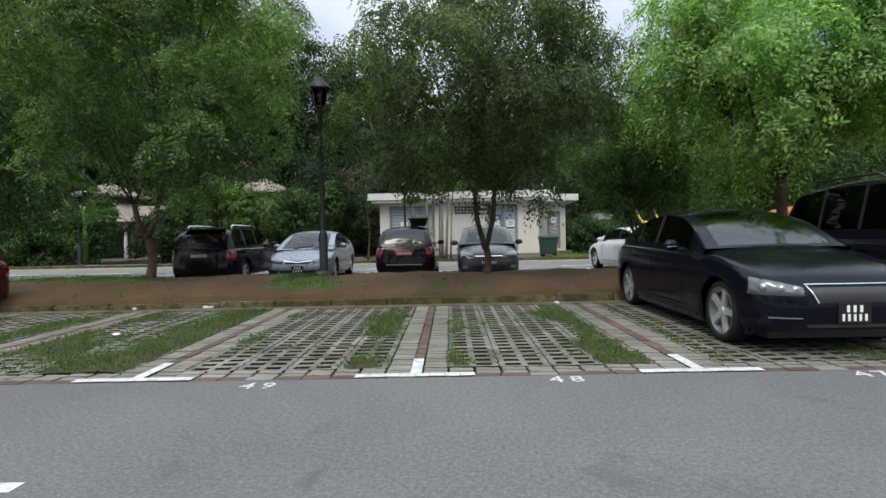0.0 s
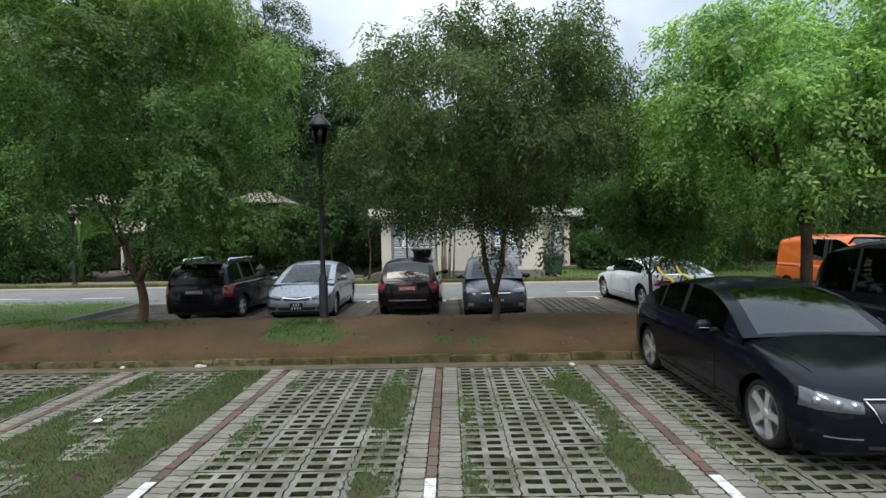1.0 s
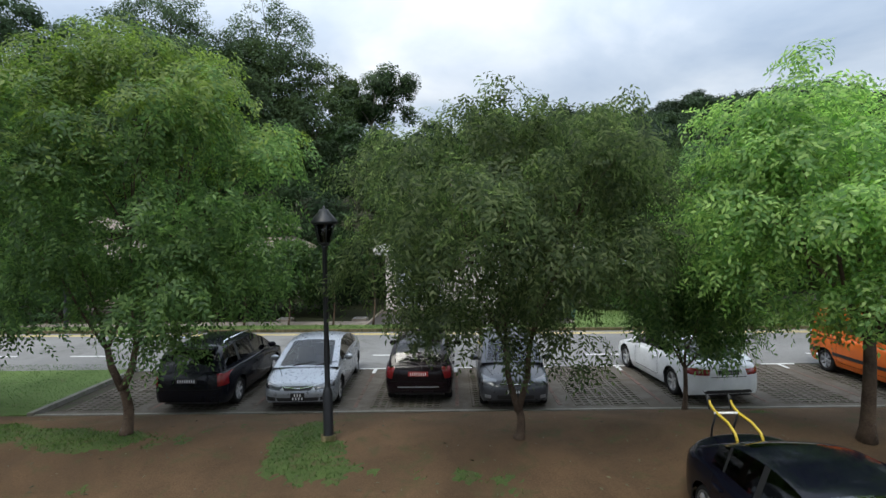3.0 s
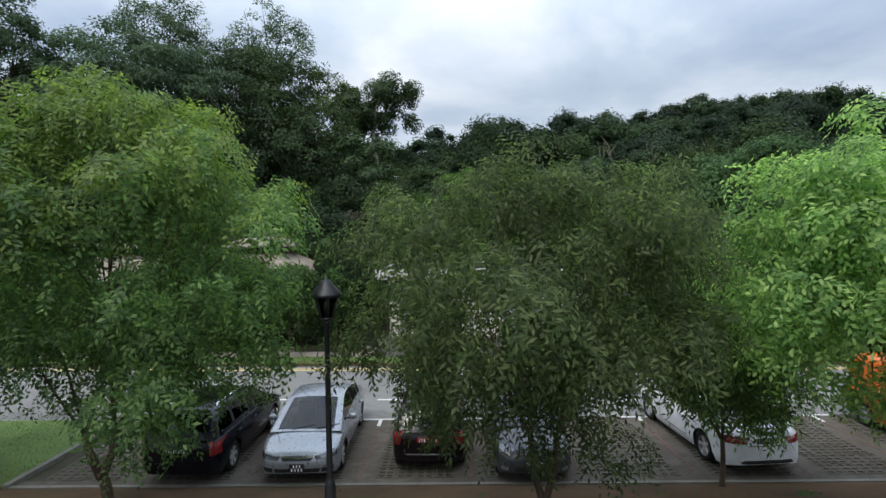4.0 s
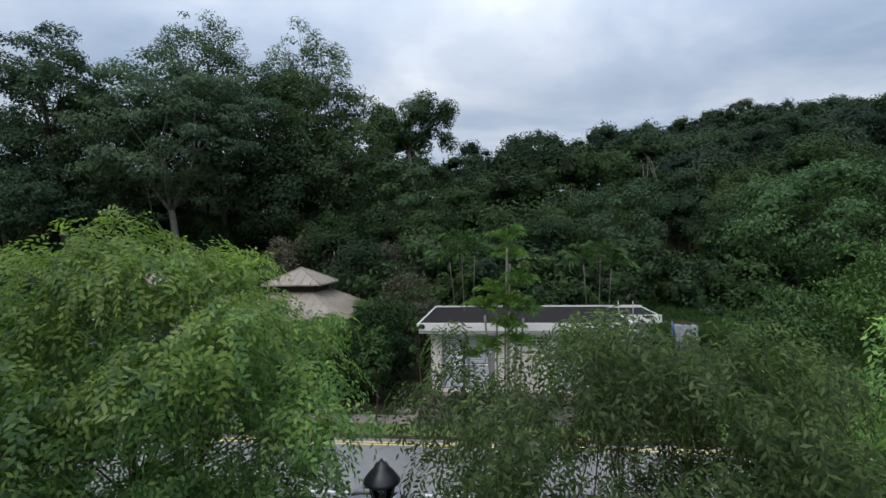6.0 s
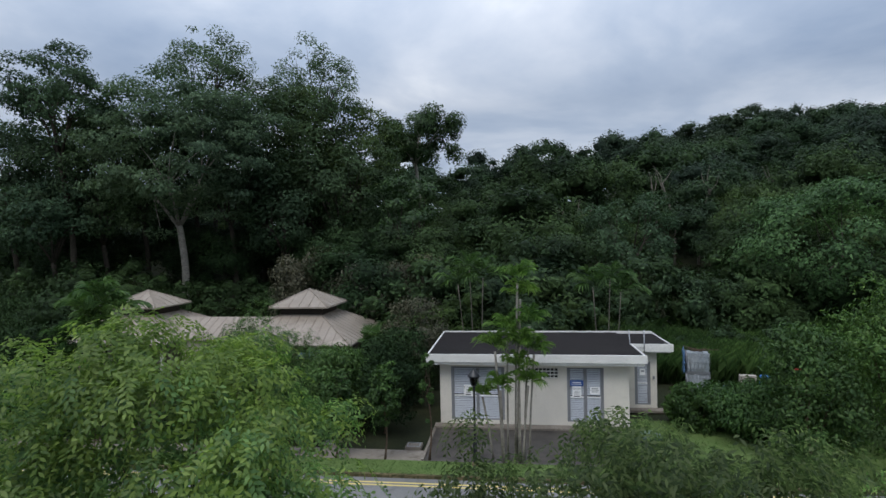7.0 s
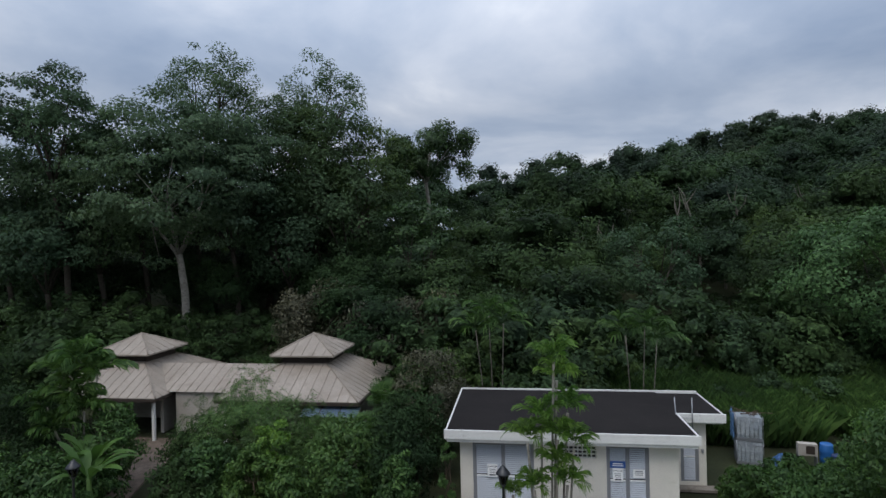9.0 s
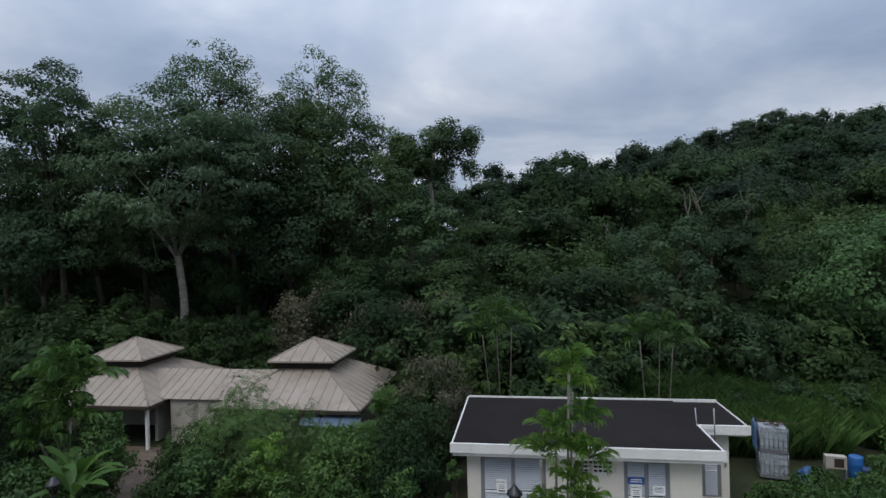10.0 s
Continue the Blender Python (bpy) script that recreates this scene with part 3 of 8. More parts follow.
def pavilion():
    p = tagged(new("pavilion"), "low visitor pavilion with beige sheet-metal hip roofs and raised cupolas", "building")
    units = ((-20.0, -11.3, 36.0, 45.0), (-32.6, -23.9, 36.0, 45.0))
    for x0, x1, y0, y1 in units:
        cx, cy = (x0 + x1) / 2, (y0 + y1) / 2
        run, top = 2.9, 4.25
        bm = bmesh.new()
        hip(bm, x0, x1, y0, y1, 2.68, top, run)
        roof = part("roof", bm, M["roof_metal"], p, "beige standing-seam hip roof")
        bm = bmesh.new()
        seams(bm, x0, x1, y0, y1, 2.68, top, run)
        part("seam", bm, M["roof_metal"], roof)
        part("gutter", boxes((x0 - 0.06, x1 + 0.06, y0 - 0.1, y0, 2.48, 2.66), (x1, x1 + 0.1, y0, y1, 2.48, 2.66), (x0 - 0.1, x0, y0, y1, 2.48, 2.66)), M["louvre_dark"], roof, "dark gutter")
        cup = part("cupola", boxes((cx - 1.5, cx + 1.5, cy - 1.5, cy + 1.5, top - 0.3, 4.85)), M["louvre_dark"], p, "dark timber louvred cupola")
        for i in range(5):
            z = top + 0.08 + i * 0.1
            part("slat", boxes((cx - 1.53, cx + 1.53, cy - 1.54, cy - 1.5, z, z + 0.05), (cx + 1.5, cx + 1.54, cy - 1.5, cy + 1.5, z, z + 0.05)), M["louvre_dark"], cup)
        bm = bmesh.new()
        hip(bm, cx - 2.1, cx + 2.1, cy - 2.1, cy + 2.1, 4.82, 5.9, 2.1, 0.1)
        ct = part("cupola_roof", bm, M["roof_metal"], p, "beige pyramid cupola roof")
        bm = bmesh.new()
        seams(bm, cx - 2.1, cx + 2.1, cy - 2.1, cy + 2.1, 4.82, 5.9, 2.1)
        part("seam", bm, M["roof_metal"], ct)
        part("wall", boxes((x0 + 0.8, x1 - 0.8, y0 + (1.6 if x0 > -25 else 4.6), y0 + (1.8 if x0 > -25 else 4.8), 0, 2.5), (x0 + 0.8, x1 - 0.8, y1 - 1.0, y1 - 0.8, 0, 2.5), (x1 - 1.0, x1 - 0.8, y0 + 1.8, y1 - 1.0, 0, 2.5)), M["cream_shaded"], p, "cream rendered wall")
        part("ceiling", boxes((x0 + 0.1, x1 - 0.1, y0 + 0.1, y1 - 0.1, 2.5, 2.54)), M["louvre_dark"], p)
        for cxx in (x0 + 0.4, x1 - 0.4):
            part("column", boxes((cxx - 0.08, cxx + 0.08, y0 + 0.3, y0 + 0.46, 0, 2.5)), M["fascia"], p, "white square column")
    # link roof
    bm = bmesh.new()
    v = [bm.verts.new(c) for c in ((-25.5, 37.3, 2.75), (-18.5, 37.3, 2.75), (-16.5, 39.9, 3.98), (-27.5, 39.9, 3.98), (-25.5, 42.6, 2.75), (-18.5, 42.6, 2.75))]
    bm.faces.new((v[0], v[1], v[2], v[3])); bm.faces.new((v[3], v[2], v[5], v[4])); bm.faces.new((v[0], v[4], v[5], v[1]))
    link = part("link_roof", bm, M["roof_metal"], p, "beige standing-seam link roof")
    bm = bmesh.new()
    for i in range(12):
        x = -25.2 + i * 0.6
        tube(bm, (Vector((x, 37.3, 2.765)), Vector((x, 39.9, 3.995))), (0.022, 0.022), 4)
    part("seam", bm, M["roof_metal"], link)
    part("wall", boxes((-23.6, -20, 37.5, 37.7, 0, 2.7)), M["cream_shaded"], p)
    return p


pavilion()


# ---- plants ----
def unit(v):
    return v / np.maximum(np.linalg.norm(v, axis=-1, keepdims=True), 1e-9)


def leaf_quads(rng, centers, normals, length, width, droop=0.3, fold=0.25, loose=0.55):
    """Rhombic folded leaves: one quad each, hanging a little, facing about along normals."""
    n = len(centers)
    nn = unit(normals + rng.normal(0, loose, (n, 3)))
    d = unit(np.cross(nn, rng.normal(0, 1, (n, 3))))
    d = unit(d + np.array([0, 0, -droop]))
    s = unit(np.cross(nn, d))
    nn = np.cross(d, s)
    L = length * rng.uniform(0.6, 1.35, (n, 1))
    W = width * rng.uniform(0.7, 1.25, (n, 1))
    a = centers - d * L * 0.5
    b = centers + s * W * 0.5 - d * L * 0.06 + nn * W * fold
    c = centers + d * L * 0.5 - np.array([0, 0, 1.0]) * L * 0.12
    e = centers - s * W * 0.5 - d * L * 0.06 + nn * W * fold
    return np.stack([a, b, c, e], 1).reshape(-1, 3), np.arange(4 * n).reshape(-1, 4)


def leaf_tris(rng, centers, normals, length, width, droop=0.2, loose=0.25):
    """Small far leaves: one slim triangle each, lying about along the crown's surface."""
    n = len(centers)
    nn = unit(normals + rng.normal(0, loose, (n, 3)))
    d = unit(np.cross(nn, rng.normal(0, 1, (n, 3))) + np.array([0, 0, -droop]))
    s = unit(np.cross(nn, d))
    L = length * rng.uniform(0.6, 1.35, (n, 1))
    W = width * rng.uniform(0.7, 1.25, (n, 1))
    a = centers + s * W * 0.5 - d * L * 0.4
    b = centers - s * W * 0.5 - d * L * 0.3
    c = centers + d * L * 0.6
    return np.stack([a, b, c], 1).reshape(-1, 3), np.arange(3 * n).reshape(-1, 3)


def leaf_sprays(rng, centers, normals, spray, leaflets, leaf_len, leaf_wid, droop=0.35, angle=0.5, pairs=True):
    """Twigs with two rows of leaflets; every leaflet is one folded quad."""
    n = len(centers)
    nn = unit(normals + rng.normal(0, 0.45, (n, 3)))
    d = unit(np.cross(nn, rng.normal(0, 1, (n, 3))) + 0.35 * unit(normals) + np.array([0, 0, -droop]))
    s = unit(np.cross(nn, d))
    nn = np.cross(d, s)
    L = spray * rng.uniform(0.7, 1.3, (n, 1))
    k = leaflets
    out = []
    for j in range(k):
        f = j / (k - 1)
        side = 1 if j % 2 else -1
        base = centers + d * L * (f - 0.4) - np.array([0, 0, 1.0]) * L * droop * 0.6 * f * f
        ld = unit(side * s * (1 - 0.75 * (j == k - 1)) + d * (angle + 0.5 * f) + nn * rng.normal(0, 0.18, (n, 1)) + rng.normal(0, 0.12, (n, 3)) - np.array([0, 0, 0.25]) * droop)
        ls = unit(np.cross(nn, ld))
        ln = np.cross(ld, ls)
        ll = leaf_len * rng.uniform(0.75, 1.2, (n, 1)) * (1.0 - 0.35 * abs(f - 0.45))
        lw = leaf_wid * rng.uniform(0.8, 1.2, (n, 1))
        out.append(np.stack([base, base + ld * ll * 0.45 + ls * lw * 0.5 + ln * lw * 0.2, base + ld * ll, base + ld * ll * 0.45 - ls * lw * 0.5 + ln * lw * 0.2], 1))
    v = np.concatenate(out, 0).reshape(-1, 3)
    return v, np.arange(len(v)).reshape(-1, 4)


def crown_points(rng, size, lobes, per, lobe_r, shell=0.45, flat_bottom=0.5, ragged=0.25, squash=0.75, cull=False, boxy=2.0):
    """Leaf places and facings over many lobes that fill an uneven ellipsoid."""
    d = unit(rng.normal(0, 1, (lobes, 3)))
    d[:, 2] = np.where(d[:, 2] < 0, d[:, 2] * flat_bottom, d[:, 2])
    r = rng.uniform(shell, 1.0, (lobes, 1)) ** 0.7 * (1 + rng.normal(0, ragged * 0.5, (lobes, 1)))
    full = np.linalg.norm(np.abs(d), ord=boxy, axis=1, keepdims=True)
    c = d / full * r * np.array(size)
    R = lobe_r * rng.uniform(0.6, 1.4, lobes)
    pts, nor = [], []
    for i in range(lobes):
        k = max(4, int(per * (R[i] / lobe_r) ** 2))
        u = unit(rng.normal(0, 1, (k, 3)))
        u[:, 2] += 0.3
        u = unit(u)
        if cull:
            u = u[(u @ unit(c[i] + np.array([0, 0, 0.4 * size[2]]))) > -0.45]
            k = len(u)
        rad = R[i] * rng.uniform(0.5, 1.1, (k, 1)) * np.array([1, 1, squash])
        pts.append(c[i] + u * rad)
        nor.append(u + np.array([0, 0, 0.5]) + 0.5 * unit(c[i][None] + 1e-6))
    return np.concatenate(pts), np.concatenate(nor), (c, R)


def trunk_mesh(rng, base_r, fork_z, tips, lean=(0, 0), stems=1, mains=5, spread=1.0, low=0.6):
    """Tapered, slightly bent trunk; main limbs part from it and branch on to the tips."""
    bm = bmesh.new()
    split = fork_z * (1.0 if stems == 1 else low)
    pts, rad = [], []
    for i in range(8):
        f = i / 7
        pts.append(Vector((lean[0] * f + 0.035 * fork_z * math.sin(3.1 * f), lean[1] * f + 0.025 * fork_z * math.sin(4 * f), split * f)))
        rad.append(base_r * (1 - 0.25 * f) * (1.45 if i == 0 else 1.1 if i == 1 else 1))
    tube(bm, pts, rad, 10)
    ends = [(pts[-1], base_r * 0.75)]
    if stems > 1:
        ends = []
        for s in range(stems):
            a = math.pi * s + rng.uniform(-0.3, 0.3)
            e = pts[-1] + Vector((math.cos(a) * 0.28 * spread, math.sin(a) * 0.12 * spread, fork_z - split))
            m = pts[-1].lerp(e, 0.5) + Vector((math.cos(a) * 0.07, 0, 0))
            tube(bm, (pts[-1] - Vector((0, 0, base_r)), m, e), (base_r * 0.72, base_r * 0.6, base_r * 0.5), 8)
            ends.append((e, base_r * 0.5))
    groups = {}
    for t in tips:
        t = Vector(t)
        k = min(range(len(ends)), key=lambda i: (ends[i][0] - t).xy.length)
        a = int((math.atan2(t.y - ends[k][0].y, t.x - ends[k][0].x) + math.pi) / (2 * math.pi) * mains) % mains
        groups.setdefault((k, a), []).append(t)
    for (k, a), ts in groups.items():
        e, r = ends[k]
        mean = sum(ts, Vector()) / len(ts)
        knee = e.lerp(mean, 0.5) + Vector((0, 0, 0.1 * (mean - e).length))
        mid = e.lerp(knee, 0.5) + Vector((rng.normal(0, 0.05), rng.normal(0, 0.05), -0.03))
        r1 = r * rng.uniform(0.5, 0.7)
        tube(bm, (e - Vector((0, 0, r)), mid, knee), (r1, r1 * 0.8, r1 * 0.6), 7)
        for t in ts:
            m = knee.lerp(t, 0.5) + Vector((rng.normal(0, 0.08), rng.normal(0, 0.08), 0.06 * (t - knee).length))
            tube(bm, (knee, m, t), (r1 * 0.5, r1 * 0.3, r1 * 0.08), 5, cap=False)
    return bm


def ball(n):
    """Directions and quads of a sphere made of six n by n patches."""
    t = np.tan(np.linspace(-math.pi / 4, math.pi / 4, n + 1))
    vs, qs = [], []
    for axis in range(3):
        for sg in (1, -1):
            a, b = np.meshgrid(t, t * sg, indexing="ij")
            p = np.stack([np.full_like(a, sg), a, b], -1)
            i = len(vs) * (n + 1) ** 2 + (np.arange(n)[:, None] * (n + 1) + np.arange(n)[None]).ravel()
            vs.append(np.roll(p, axis, -1).reshape(-1, 3))
            qs.append(np.stack([i, i + n + 1, i + n + 2, i + 1], -1))
    return unit(np.concatenate(vs)), np.concatenate(qs)


BALLS = {2: ball(2)}


def inner_mass(rng, lobes, shift, n=2, fill=0.5, squash=0.75):
    """Shaded crown inside: uneven masses added at the lobes' hearts, open below, blocking light."""
    c, R = lobes
    d, q = BALLS[n]
    vs, qs, off = [], [], 0
    for ci, r in zip(c, R):
        f = rng.uniform(0, 6.28, 3)
        bump = 1 + 0.16 * np.sin(d[:, 0] * 4 + f[0]) * np.sin(d[:, 1] * 4 + f[1]) + 0.1 * np.sin(d[:, 2] * 7 + f[2])
        vs.append(ci + shift + d * (r * fill * bump)[:, None] * np.array([1, 1, squash]))
        keep = d[q].mean(1)[:, 2] > -0.55
        qs.append(q[keep] + off)
        off += len(d)
    q = np.concatenate(qs)
    return np.concatenate(vs), np.concatenate([q[:, :3], q[:, [0, 2, 3]]])


def joined(a, b):
    return np.concatenate([a[0], b[0]]), np.concatenate([a[1], b[1] + len(a[0])])


def leafy(name, label, category, at, leaf, bark, size, centre_z, trunk_r, fork_z, lobes, per, lobe_r, leaves, seed, limbs=16, lean=(0, 0), stems=1, offset=(0, 0), mains=5, group="", turn=0, spread=1.0, low_fork=0.6, flush=None, **kw):
    """A broad-leaved tree or shrub. leaves: a function of rng, places and facings that gives the leaf mesh arrays."""
    rng = np.random.default_rng(seed)
    t = tagged(new(name), label, category, group)
    t.matrix_world = pose(*at, 0, 0, turn)
    p, n, (c, R) = crown_points(rng, size, lobes, per, lobe_r, **kw)
    shift = np.array([offset[0], offset[1], centre_z])
    order = rng.permutation(len(c))[:limbs]
    part("trunk", trunk_mesh(rng, trunk_r, fork_z, [tuple(c[i] * 0.95 + shift) for i in order], lean, stems, mains, spread, low_fork), bark, t)
    if flush:
        mat, low = flush
        young = p[:, 2] / size[2] + rng.normal(0, 0.3, len(p)) > low
        v, q = leaves(rng, p[young] + shift, n[young])
        new("young_leaves", array_mesh("young_leaves", v, q, mat)).parent = t
        p, n = p[~young], n[~young]
    v, q = leaves(rng, p + shift, n)
    crown = new("crown", array_mesh("crown", v, q, leaf))
    crown.parent = t
    return t


def sprays(*a, **k):
    return lambda rng, p, n: leaf_sprays(rng, p, n, *a, **k)


def slim(*a, **k):
    return lambda rng, p, n: leaf_tris(rng, p, n, *a, **k)


def single(*a, **k):
    return lambda rng, p, n: leaf_quads(rng, p, n, *a, **k)


# trees on the island
def on_island(x, y):
    return x, y, island_z(x, y) - 0.05


leafy("tree", "bushy light green tree with forked brown trunk on the earth island", "tree", on_island(-6.8, 11.15), M["leaf_a"], M["bark"], (3.1, 2.4, 2.65), 4.75, 0.105, 1.7, 154, 42, 0.62,
      sprays(0.36, 11, 0.125, 0.044, 0.6), 11, limbs=44, offset=(0.22, -0.1), stems=2, boxy=3.0, flat_bottom=1.0, shell=0.4, ragged=0.12, squash=0.55, flush=(M["leaf_young"], 0.42))
leafy("tree", "round olive-green small-leaved tree with slender twin trunk", "tree", on_island(0.6, 11.05), M["leaf_b"], M["bark"], (2.75, 2.35, 2.15), 4.0, 0.085, 1.75, 160, 38, 0.52,
      sprays(0.27, 9, 0.135, 0.038, 0.95), 12, limbs=48, offset=(-0.12, 0), stems=2, spread=0.75, low_fork=0.36, boxy=2.5, flat_bottom=0.95, shell=0.55, ragged=0.18)
leafy("tree", "broad fresh green tree on the earth island", "tree", on_island(6.65, 11.05), M["leaf_c"], M["bark"], (3.5, 2.15, 2.35), 4.18, 0.12, 1.9, 150, 48, 0.66,
      sprays(0.32, 9, 0.14, 0.05, 0.6), 13, limbs=44, offset=(0.25, 0.1), boxy=1.9, flat_bottom=1.0, shell=0.4, ragged=0.25, squash=0.6)
leafy("tree", "dense dark green tree at the edge of the verge", "tree", (-12.9, 12.3, 0.05), M["leaf_deep"], M["bark"], (3.5, 2.6, 3.1), 4.1, 0.15, 1.9, 120, 28, 0.7,
      sprays(0.36, 9, 0.16, 0.058, 0.6), 14, limbs=20, flat_bottom=1.0, shell=0.35)
leafy("tree", "small dark-leaved tree at the edge of the far bays", "tree", on_island(4.46, 13.37), M["leaf_a"], M["bark"], (1.75, 1.15, 1.35), 2.5, 0.055, 1.0, 84, 20, 0.42,
      sprays(0.3, 9, 0.17, 0.042, 0.9), 15, limbs=16, flat_bottom=0.9, shell=0.2)


# tall trees behind the pavilion
def tall(x, y, top_z, rx, rz, seed, label, leaf="leaf_canopy", lobes=34, per=150, lobe_r=None, trunk=0.3, ll=0.42, bark="bark_dark", cull=True, **kw):
    z = float(hill(x, y))
    h = top_z - z
    leafy("tree", label, "tree", (x, y, z - 0.2), M[leaf], M[bark], (rx, rx * 0.8, rz), h - rz * 1.05, trunk, max(2.0, (h - rz * 2) * 0.95), lobes, int(per * 0.95), lobe_r or rx * 0.26,
          slim(ll * 1.0, ll * 0.7, 0.3, 0.35), seed, limbs=26, cull=cull, **kw)


FOREST = "dense mid-green forest tree"
tall(-44.7, 50.8, 30.0, 5.0, 5.4, 21, "tall tree with a loose rounded dark crown above the forest", leaf="leaf_canopy", lobes=110, per=150, ll=0.29, lobe_r=0.95, shell=0.25, ragged=0.25)
tall(-35.2, 55.0, 27.0, 9.6, 7.4, 22, "broad flat-topped rain tree with a pale bare trunk", bark="bark_pale", leaf="leaf_rain", lobes=190, per=200, ll=0.36, lobe_r=1.7, trunk=0.42, flat_bottom=0.9, squash=0.45, shell=0.6)
tall(-43.5, 54.5, 23.0, 6.8, 6.4, 32, "broad layered dark forest tree", leaf="leaf_gloom", lobes=80, per=180, ll=0.36, lobe_r=1.7, flat_bottom=0.9, squash=0.6)
tall(-31.5, 58.5, 24.6, 5.8, 6.2, 33, "broad layered forest tree", leaf="leaf_canopy", lobes=64, per=180, ll=0.36, lobe_r=1.7, flat_bottom=0.9, squash=0.6)
tall(-47.0, 52.0, 16.0, 5.6, 3.8, 34, "broad layered dark forest tree", leaf="leaf_canopy", lobes=50, per=180, ll=0.36, lobe_r=1.5, squash=0.6)
tall(-42.0, 58.5, 28.6, 6.4, 7.6, 37, "dense dark forest tree", leaf="leaf_canopy", lobes=60, per=180, ll=0.34, lobe_r=1.7, flat_bottom=1.0, squash=0.6)
tall(-37.5, 61.5, 28.0, 5.6, 7.0, 38, "dense dark forest tree", leaf="leaf_gloom", lobes=56, per=180, ll=0.34, lobe_r=1.7, flat_bottom=1.0, squash=0.6)
tall(-38.6, 65.8, 37.2, 6.2, 5.8, 23, "tall feathery pale-leaved tree above the forest", leaf="leaf_rain", lobes=100, per=95, ll=0.31, lobe_r=1.15, shell=0.25, ragged=0.25)
tall(-25.3, 67.8, 35.3, 6.4, 6.2, 24, "tall feathery pale-leaved tree with an open crown", leaf="leaf_rain", lobes=110, per=95, ll=0.31, lobe_r=1.15, shell=0.25, ragged=0.25)
tall(-32.0, 67.0, 30.0, 6.0, 6.0, 35, "tall dense forest tree", leaf="leaf_gloom", lobes=56, per=160, ll=0.38, lobe_r=1.7, flat_bottom=1.0)
tall(-14.2, 77.5, 27.6, 6.6, 3.2, 25, "dark dense-leaved tree with forked trunk standing out of the forest", leaf="leaf_dark", lobes=54, per=300, ll=0.38, lobe_r=1.35, shell=0.4, ragged=0.3, flat_bottom=0.9, cull=False, bark="bark_pale")
tall(-24.8, 63.9, 27.2, 6.6, 5.6, 26, FOREST, leaf="leaf_gloom", lobes=56, per=190, lobe_r=1.9, ll=0.36, flat_bottom=1.0)
tall(-20.4, 62.0, 22.6, 5.8, 6.0, 27, FOREST, leaf="leaf_gloom", lobes=56, per=190, lobe_r=1.8, ll=0.36, flat_bottom=1.0)
tall(-25.5, 59.0, 18.2, 5.0, 5.0, 36, FOREST, leaf="leaf_gloom", lobes=50, per=190, lobe_r=1.6, ll=0.36, flat_bottom=1.0)
tall(-11.6, 57.0, 17.6, 3.8, 6.0, 29, "narrow dark forest tree with layered branches", leaf="leaf_dark", lobes=50, per=150, lobe_r=1.2, ll=0.36, flat_bottom=1.0, squash=0.5)
tall(-50.5, 57.0, 23.5, 6.2, 6.0, 39, "dense dark forest tree", leaf="leaf_gloom", lobes=60, per=180, lobe_r=1.7, ll=0.38, flat_bottom=1.0, squash=0.6)
tall(-19.5, 67.0, 25.5, 5.6, 5.4, 40, "brownish green forest tree with a full crown", leaf="leaf_moss", lobes=70, per=190, lobe_r=1.5, ll=0.36, flat_bottom=1.0, squash=0.6)
tall(-26.0, 66.0, 29.0, 5.6, 6.0, 41, "brownish green forest tree with a full crown", leaf="leaf_moss", lobes=80, per=190, lobe_r=1.5, ll=0.36, flat_bottom=1.0, squash=0.6)
tall(-54.6, 55.0, 26.0, 7.0, 8.0, 28, "dense dark forest tree", leaf="leaf_gloom", lobes=60, per=180, lobe_r=2.1, ll=0.38, flat_bottom=1.0)
tall(27.0, 51.5, 13.4, 9.0, 4.8, 30, "vine-smothered rounded bright green tree", leaf="leaf_vine", lobes=150, per=190, lobe_r=1.4, ll=0.32, flat_bottom=1.0, ragged=0.06, shell=0.8)
tall(11.3, 61.5, 13.8, 4.8, 3.8, 31, "vine-covered rounded forest tree", leaf="leaf_canopy", lobes=60, per=160, lobe_r=1.3, ll=0.32, flat_bottom=1.0, ragged=0.12, shell=0.7)


# forest templates: arrays of leaves
def forest_kind(seed, size, lobes, per, lobe_r, leaf_len, leaf_wid, height, **kw):
    rng = np.random.default_rng(seed)
    p, n, cr = crown_points(rng, size, lobes, per, lobe_r, **kw)
    shift = np.array([0, 0, height])
    return joined(leaf_tris(rng, p + shift, n, leaf_len, leaf_wid, 0.2, 0.3), inner_mass(rng, cr, shift, 2, 0.5))


def placed(vq, x, y, z, turn, sx, sz):
    v, q = vq
    c, s = math.cos(turn), math.sin(turn)
    return np.stack([(v[:, 0] * c - v[:, 1] * s) * sx + x, (v[:, 0] * s + v[:, 1] * c) * sx + y, v[:, 2] * sz + z], -1), q


def woods(name, label, kinds, spots, mat, category="forest"):
    """Many far trees that nobody could count, as one mesh of leaves."""
    rng = np.random.default_rng(len(spots))
    vs, qs, off = [], [], 0
    for x, y, s in spots:
        v, q = placed(kinds[rng.integers(len(kinds))], x, y, float(hill(x, y)), rng.uniform(0, 6.28), s * rng.uniform(0.9, 1.15), s * rng.uniform(0.85, 1.2))
        vs.append(v); qs.append(q + off); off += len(v)
    ob = new(name, array_mesh(name, np.concatenate(vs), np.concatenate(qs), mat))
    return tagged(ob, label, category, kind="stuff")


